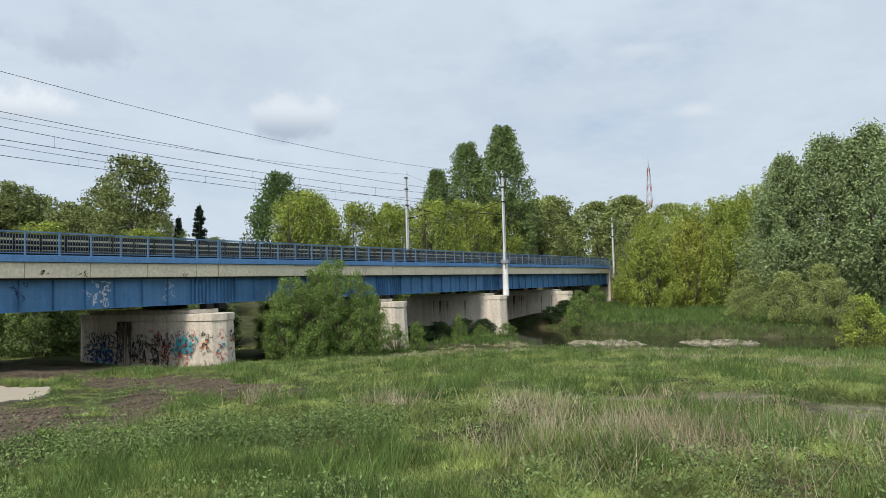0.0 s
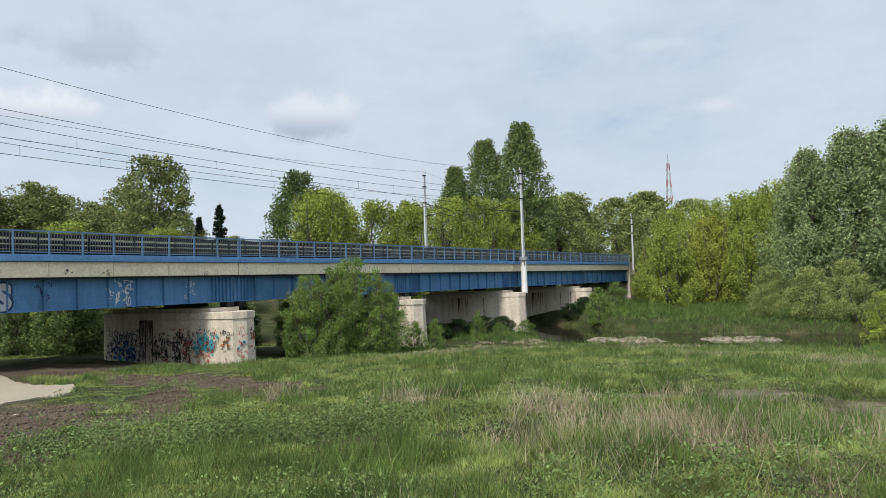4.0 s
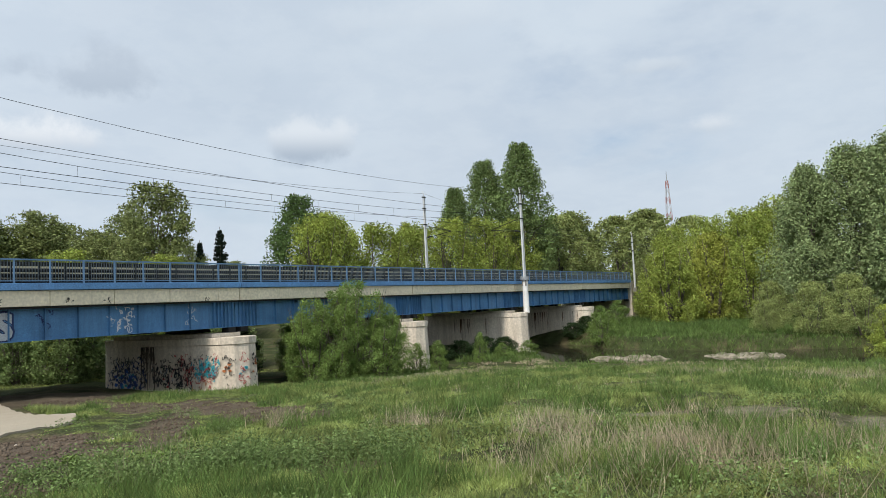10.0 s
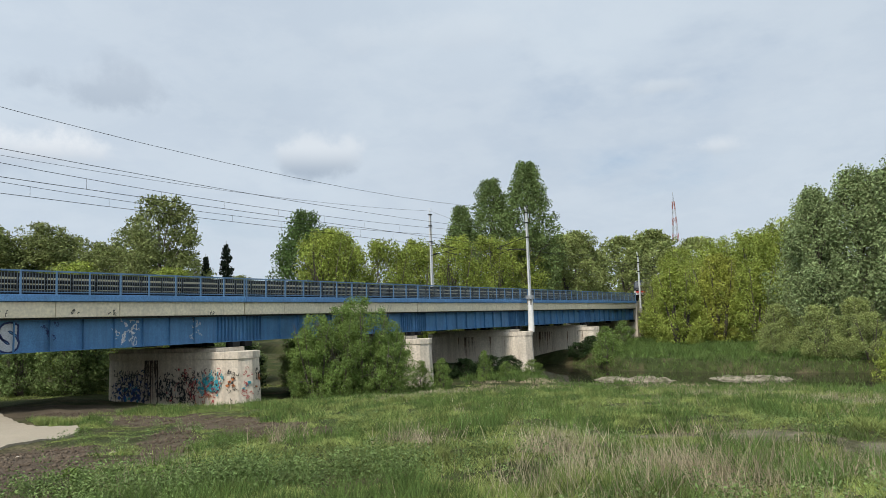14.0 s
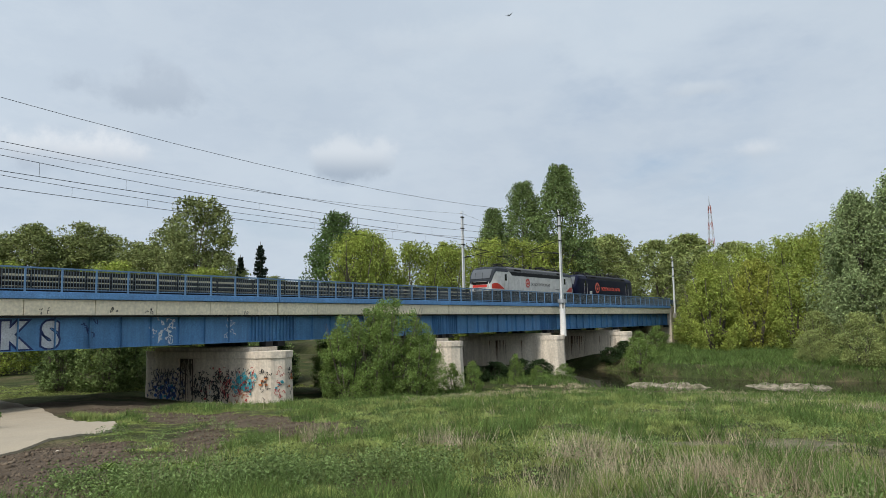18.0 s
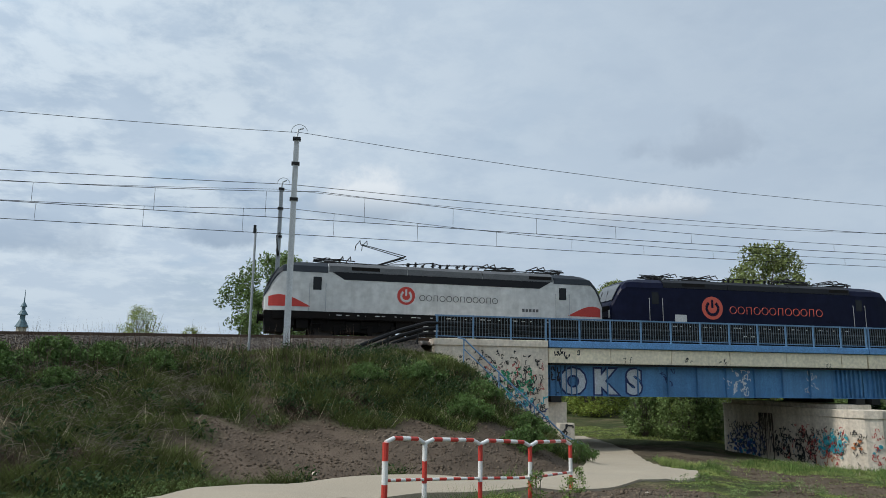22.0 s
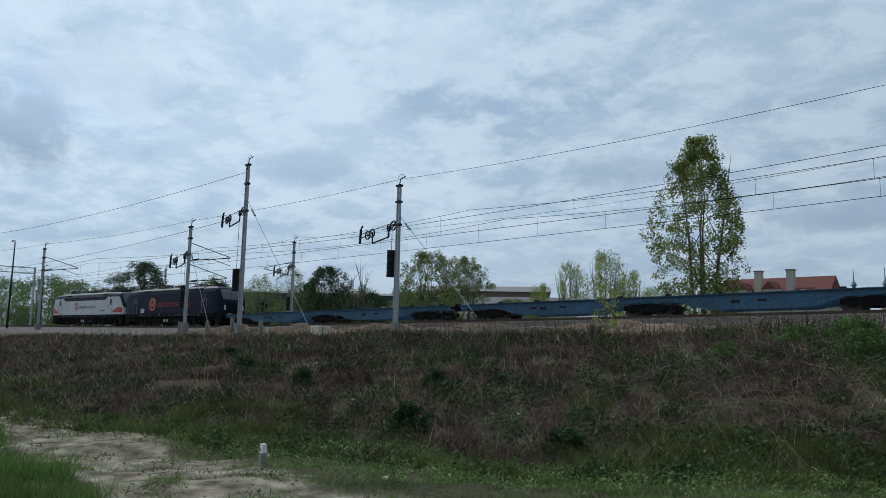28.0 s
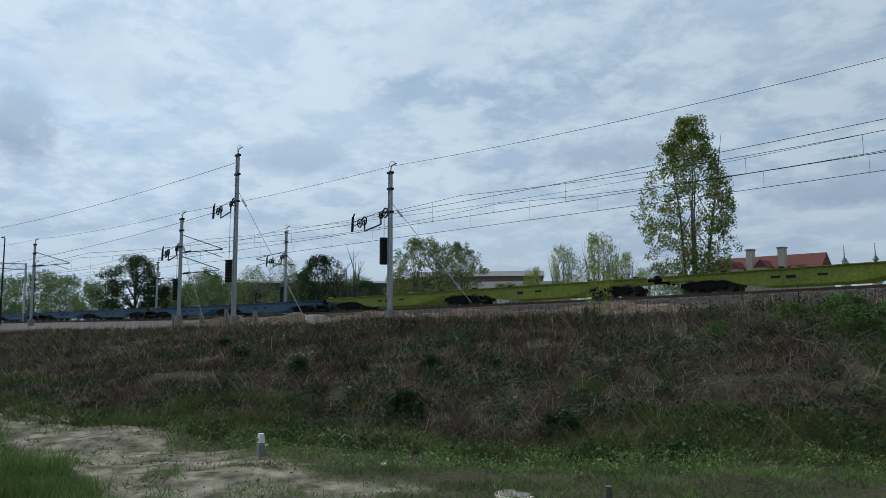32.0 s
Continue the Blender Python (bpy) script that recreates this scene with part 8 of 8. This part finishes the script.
def bank_cover():
    rng = np.random.default_rng(47)
    n = 640000
    x = np.where(rng.uniform(0, 1, n) < 0.75, rng.uniform(-34, 11.5, n), rng.uniform(-75, -30, n))
    toe, crest = np.interp(x, TOE_X, TOE_Y), track_y(x) - 8.4
    t = rng.uniform(-0.06, 1.06, n)
    y = toe + (crest - toe) * t
    bank, soil, sand, z = cover_masks(x, y)
    keep = (rng.uniform(0, 1, n) > np.clip(soil * 1.1 + sand * 0.9, 0, 1)) & (paved_mask(x, y) < 0.3)
    x, y, z, t, bank = x[keep], y[keep], z[keep], t[keep], bank[keep]
    r = np.hypot(x, y)
    pa = patchy(x, y, 0.55, 0.9) * 0.6 + patchy(x, y, 1.9, 2.9) * 0.4
    green = (pa > 0.42 + 0.62 * bank - 0.12 * (t > 0.9) - 0.24 * (t < 0.14) - 0.2 * smooth((x + 10) / 5))
    u = rng.uniform(0, 1, len(x))
    g = green & (u < 0.75)
    blades("bank_grass", x[g], y[g], (0.10 + 0.24 * rng.uniform(0, 1, g.sum())) * (0.5 + 1.2 * patchy(x[g], y[g], 2.3, 0.6)) * np.where(t[g] > 0.9, 0.6, 1), 0.007 + 0.0010 * r[g], 1.9, rng, GRASS_BANK, "rank green grass on the railway bank", "grass", z[g] - 0.02)
    d = ~green & (patchy(x, y, 3.1, 0.2) * 0.5 + patchy(x, y, 1.1, 1.2) * 0.5 > 0.3 + 0.25 * rng.uniform(0, 1, len(x)))
    blades("bank_brush", x[d], y[d], (0.10 + 0.34 * rng.uniform(0, 1, d.sum()) ** 1.6) * np.where(t[d] > 0.88, 0.35, 1), 0.004 + 0.0006 * r[d], 2.6, rng, TWIG, "dense dead brown brushwood on the railway bank", "brushwood", z[d] - 0.02)
    k = (u > 0.975) & (t > 0.02)
    blades("bank_straw", x[k], y[k], 0.2 + 0.5 * rng.uniform(0, 1, k.sum()) ** 2, 0.003 + 0.0005 * r[k], 1.2, rng, GRASS_DRY, "bleached dead stalks on the railway bank", "dry grass", z[k] - 0.02)
    k = (u < 0.012) & (t > 0.6) & (x < 2)
    blades("crest_stalks", x[k], y[k], 0.6 + 0.8 * rng.uniform(0, 1, k.sum()), np.full(k.sum(), 0.022), 0.25, rng, TWIG, "tall thin dead stalks along the bank crest", "dead stalks", z[k] - 0.02)
    # bleached stalks, bent over in heaps
    hx, hy = np.where(rng.uniform(0, 1, 150) < 0.75, rng.uniform(-12, -3, 150), rng.uniform(-30, -5, 150)), rng.uniform(0.05, 0.8, 150)
    n2 = 6500
    i = rng.integers(0, 150, n2)
    sx = hx[i] + rng.normal(0, 0.42, n2)
    stoe = np.interp(sx, TOE_X, TOE_Y)
    sy = stoe + (track_y(sx) - 8.4 - stoe) * np.clip(hy[i] + rng.normal(0, 0.03, n2), 0.02, 0.95)
    sz = ground_z(sx, sy)
    a, ln = rng.uniform(0, 6.28, n2), 0.22 + 0.75 * rng.uniform(0, 1, n2) ** 2
    vs = []
    for q, up in ((0, 0), (0.35, 0.42), (0.75, 0.5), (1.0, 0.32)):
        wd = (0.003 + 0.0003 * np.hypot(sx, sy)) * (1.15 - q)
        px, py, pz = sx + np.cos(a) * ln * q, sy + np.sin(a) * ln * q * 0.6, sz + ln * up * (0.6 + 0.5 * np.sin(a * 3)) + 0.25 * np.sin(a) * ln * q
        vs += [np.stack([px, py, pz - wd], 1), np.stack([px, py, pz + wd], 1)]
    v = np.stack(vs, 1).reshape(-1, 3)
    k8 = 8 * np.arange(n2)[:, None]
    f = np.concatenate([k8 + np.array([[2 * q, 2 * q + 2, 2 * q + 3, 2 * q + 1]]) for q in range(3)])
    tagged(new("bent_stalks", tri_mesh("bent_stalks", v, f, STALK)), "bleached bent stalks heaped on the railway bank", "dead stalks", kind="stuff")
    # low leafy undergrowth
    m = rng.uniform(0, 1, len(x)) < 0.0085 * (patchy(x, y, 0.8, 0.5) + patchy(x, y, 2.4, 1.5) > 0.95)
    c = np.stack([x[m], y[m], z[m] + 0.12], 1)
    v, f = leaf_cloud(c, 0.05, 46, 0.30, rng)
    tagged(new("bank_undergrowth", tri_mesh("bank_undergrowth", v, f, LEAF_DARK)), "low dark green undergrowth on the railway bank", "undergrowth", kind="stuff")
    # grass by the sandy track
    x, y, r = wedge(rng, 210000, 3, 30, -96, -12, 1.15)
    toe = np.interp(x, TOE_X, TOE_Y)
    _, soil, sand, z = cover_masks(x, y)
    keep = (y < toe + 0.3) & (rng.uniform(0, 1, len(x)) > sand * 1.12 - 0.3 * (patchy(x, y, 2.9, 0.1) > 0.72)) & (paved_mask(x, y) < 0.3)
    dens = patchy(x, y, 1.1, 0.7) * 0.6 + patchy(x, y, 4.1, 1.7) * 0.4 + 0.35 * (y < 2.8) + 0.15 * (x > -9) > 0.30 + 0.3 * rng.uniform(0, 1, len(x))
    keep &= dens
    x, y, z, r = x[keep], y[keep], z[keep], r[keep]
    lush = y < 2.6 - 0.5 * np.sin(x * 0.7)
    a = ~lush & (rng.uniform(0, 1, len(x)) < 0.4 + 0.4 * patchy(x, y, 1.6, 0.9))
    blades("track_grass", x[a], y[a], 0.04 + 0.10 * rng.uniform(0, 1, a.sum()), 0.006 + 0.0009 * r[a], 1.3, rng, GRASS_LUSH, "short grass beside the sandy track", "grass", z[a] - 0.01)
    blades("lush_grass", x[lush], y[lush], (0.10 + 0.2 * rng.uniform(0, 1, lush.sum())) * (0.5 + patchy(x[lush], y[lush], 2.2, 0.3)), 0.006 + 0.0009 * r[lush], 0.9, rng, GRASS_LUSH, "lush green grass tufts beside the sandy track", "grass", z[lush] - 0.01)
    # low weeds along the foot of the bank
    n3 = 1300
    wx = rng.uniform(-24, -1.5, n3)
    wy = np.interp(wx, TOE_X, TOE_Y) + rng.uniform(-4.2, 0.8, n3) * rng.uniform(0, 1, n3)
    _, soil3, sand3, wz = cover_masks(wx, wy)
    k3 = (sand3 < 0.35) & (paved_mask(wx, wy) < 0.2)
    v, f = leaf_cloud(np.stack([wx, wy, wz + 0.06], 1)[k3], 0.024, 40, 0.17, rng, flat=0.3)
    tagged(new("toe_weeds", tri_mesh("toe_weeds", v, f, LEAF_POPLAR)), "low leafy weeds along the foot of the bank", "weeds", kind="stuff")


def soil_clods():
    """Clods and pebbles on the bare soil."""
    rng = np.random.default_rng(77)
    n = 90000
    x, y = rng.uniform(-3.5, 20, n), rng.uniform(9, 31, n)
    x[:30000], y[:30000] = rng.uniform(-30, -2, 30000), rng.uniform(-1, 9, 30000)
    _, soil, sand, z = cover_masks(x, y)
    keep = ((soil > 0.35) | ((x < -2) & (sand > 0.25) & (patchy(x, y, 3.0, 0.5) > 0.5))) & (paved_mask(x, y) < 0.3)
    x, y, z = x[keep], y[keep], z[keep]
    n = len(x)
    s = (0.01 + 0.06 * rng.uniform(0, 1, n) ** 3) * np.where(x < -2.5, 0.4, 1)
    base = np.array([(1, 0, 0), (-1, 0, 0), (0, 1, 0), (0, -1, 0), (0, 0, 0.8), (0, 0, -0.8)], float)
    f = np.array([(0, 2, 4), (2, 1, 4), (1, 3, 4), (3, 0, 4), (2, 0, 5), (1, 2, 5), (3, 1, 5), (0, 3, 5)])
    v = base[None] * rng.uniform(0.5, 1.3, (n, 6, 1)) * s[:, None, None] + np.stack([x, y, z], 1)[:, None]
    ff = (f[None] + 6 * np.arange(n)[:, None, None]).reshape(-1, 3)
    tagged(new("soil_clods", tri_mesh("soil_clods", v.reshape(-1, 3), ff, DIRT)), "crumbly brown soil clods on bare earth", "soil", kind="stuff")


CREST = mat("tan_crest_spoil", (0.30, 0.225, 0.165), 1.0, spec=0.1, tint=(0.20, 0.145, 0.105), scale=0.6, fine=8, bump=0.6, amount=0.9, island=0.35)


def crest_spoil():
    """Tan rubble heaped along the crest of the bank."""
    rng = np.random.default_rng(78)
    n = 60000
    x = rng.uniform(-60, -13, n)
    crest = track_y(x) - 8.4
    y = crest + 0.35 + rng.normal(0, 0.85, n)
    keep = patchy(x, y, 0.5, 1.2) + 0.3 * rng.uniform(0, 1, n) > 0.45
    x, y = x[keep], y[keep]
    n = len(x)
    z = ground_z(x, y)
    s = 0.02 + 0.07 * rng.uniform(0, 1, n) ** 3
    base = np.array([(1, 0, 0), (-1, 0, 0), (0, 1, 0), (0, -1, 0), (0, 0, 0.7), (0, 0, -0.7)], float)
    f = np.array([(0, 2, 4), (2, 1, 4), (1, 3, 4), (3, 0, 4), (2, 0, 5), (1, 2, 5), (3, 1, 5), (0, 3, 5)])
    v = base[None] * rng.uniform(0.5, 1.4, (n, 6, 1)) * s[:, None, None] + np.stack([x, y, z], 1)[:, None]
    ff = (f[None] + 6 * np.arange(n)[:, None, None]).reshape(-1, 3)
    tagged(new("crest_rubble", tri_mesh("crest_rubble", v.reshape(-1, 3), ff, CREST)), "tan earth and rubble heaped along the bank crest", "rubble", kind="stuff")


grow()
bank_cover()
crest_spoil()
soil_clods()


def near_shrubs():
    stand("sapling", [(-19.4, 24.6, 2.3, 1.3)], label="young yellow-green sapling on the bank crest", category="sapling", kind="tall", material=LEAF_YELLOW, base=0.05, trunk=0.03, clumps=60, each=14, leaf_size=0.05, spread=0.1, seed=41, limbs=8)
    stand("crest_shrub", [(-7.4, 23.8, 1.1, 2.6), (-6.0, 24.4, 0.9, 2.2), (-9.0, 23.0, 1.0, 2.4), (-8.2, 21.6, 0.9, 2.0), (-10.4, 22.4, 0.8, 1.9), (-4.6, 24.9, 0.7, 1.8), (-6.6, 21.8, 0.7, 1.8), (-11.5, 20.2, 0.6, 1.5)], label="low fresh green shrub near the bank crest", category="shrub", kind="shrub", material=LEAF_LIME, stems=6, base=0.0, trunk=0.03, clumps=150, each=26, leaf_size=0.06, spread=0.1, seed=42, group="crest shrubs")
    stand("bramble_bush", [(4.2, 26.6, 0.8, 2.4), (6.6, 26.6, 0.75, 2.2), (5.6, 24.6, 0.8, 2.2), (8.0, 25.6, 0.75, 2.0), (2.2, 26.0, 0.7, 2.2), (9.0, 27.4, 0.7, 1.8), (7.2, 23.2, 0.8, 2.0), (8.8, 29.2, 0.6, 1.6), (9.8, 25.2, 0.7, 1.6)], label="dense green bramble on the embankment cone", category="bramble", kind="shrub", material=LEAF_LIME, stems=7, base=0.0, trunk=0.025, clumps=150, each=30, leaf_size=0.055, spread=0.11, seed=43, group="brambles on the bank")
    stand("path_weed", [(4.5, 13.6, 0.75, 0.5), (5.1, 13.5, 0.6, 0.45), (5.6, 14.4, 0.7, 0.4), (9.6, 16.4, 0.4, 0.6), (6.2, 8.9, 0.5, 0.7), (5.4, 9.6, 0.5, 0.6)], label="small leafy green weed beside the path", category="weed", kind="tall", material=LEAF_SPRING, stems=3, base=0.0, trunk=0.012, clumps=26, each=14, leaf_size=0.035, spread=0.16, seed=44, group="weeds by the path")
    stand("dark_scrub", [(-26, 11.5, 0.7, 1.2), (-20.5, 11, 0.7, 1.1), (-13, 9.6, 0.8, 1.4), (-9.5, 10.8, 0.5, 1.2), (-17, 13.5, 0.6, 1.1), (-31, 13, 0.7, 1.4)], label="small dark bush on the brown bank", category="bush", kind="shrub", material=LEAF_DARK, stems=5, base=0.0, trunk=0.02, clumps=70, each=26, leaf_size=0.05, spread=0.12, seed=45, group="small bushes on the bank")


near_shrubs()


# ---------------------------------------------------------------- bird
def bird():
    t = thing("bird", "small dark swift gliding with spread wings", "bird")
    bm = bmesh.new(); rod(bm, (-0.10, 0, 0), (0.03, 0, 0), 0.012, 0.032, 8); rod(bm, (0.03, 0, 0), (0.11, 0, 0.005), 0.032, 0.008, 8)
    part("body", bm, BLACK, t)
    for s in (-1, 1):
        bm = bmesh.new()
        extr = [(0.05, s * 0.02), (0.07, s * 0.10), (0.03, s * 0.20), (-0.04, s * 0.27), (-0.02, s * 0.16), (-0.03, s * 0.02)]
        prism(bm, extr if s > 0 else extr[::-1], 0.0, 0.008)
        for v in bm.verts:
            v.co.z += abs(v.co.y) * 0.3
        part("wing", bm, BLACK, t)
    bm = bmesh.new(); prism(bm, [(-0.09, -0.012), (-0.19, -0.05), (-0.14, 0.0), (-0.19, 0.05), (-0.09, 0.012)], -0.003, 0.003)
    part("tail", bm, BLACK, t)
    return t


BIRD = bird()
BIRD_ROWS = [(0, -225, -15, 14), (14, -21, 11, 13), (16, 8.5, 16.5, 17.0), (17, 23.60, 18.65, 18.56), (17.5, 30.29, 20.24, 21.51), (18, 37.29, 21.5, 23.88), (18.4, 43.22, 22.2, 25.16), (18.7, 47.68, 22.72, 25.89),
             (19, 52.12, 23.29, 26.49), (19.3, 56.47, 24.08, 26.97), (19.6, 60.97, 24.65, 27.15), (20, 67.04, 25.16, 27.29), (32, 245, 45, 32)]


# ---------------------------------------------------------------- what moves
def motions():
    walk(BIRD, [(t, pose(x, y, z, 18 * math.sin(3 * t), -6, 9)) for t, x, y, z in BIRD_ROWS])
    for ob, back in TRAIN:
        walk(ob, [(t, train_pose(train_s(t) + back)) for t in np.arange(0, 32.5, 1.0)])
    # wheels roll while their vehicle is in view
    wheels = [o for o in scene.objects if o.name.startswith("wheelset")]
    sizes = {o.data.name: r for o, x, r in WHEELS}
    for ob in wheels:
        r = sizes[ob.data.name]
        x = ob.matrix_basis.translation.x
        t0, t1, step = (16.0, 28.5, 1 / 15) if r > 0.5 else (24.4, 32.0, 1 / 15)
        ts_ = [0.0] + list(np.arange(t0, t1, step)) + ([32.0] if t1 < 32 else [32.0])
        ang, last, rows = 0.0, train_s(t0), []
        for t in ts_:
            s = train_s(min(max(t, t0), t1))
            turn = math.degrees((s - last) / r)
            ang += turn % 360 if turn > 0 else -((-turn) % 72 if -turn > 88 else -turn)
            last = s
            rows.append((t, pose(x, 0, r, 0, ang, 0)))
        walk(ob, rows)


motions()
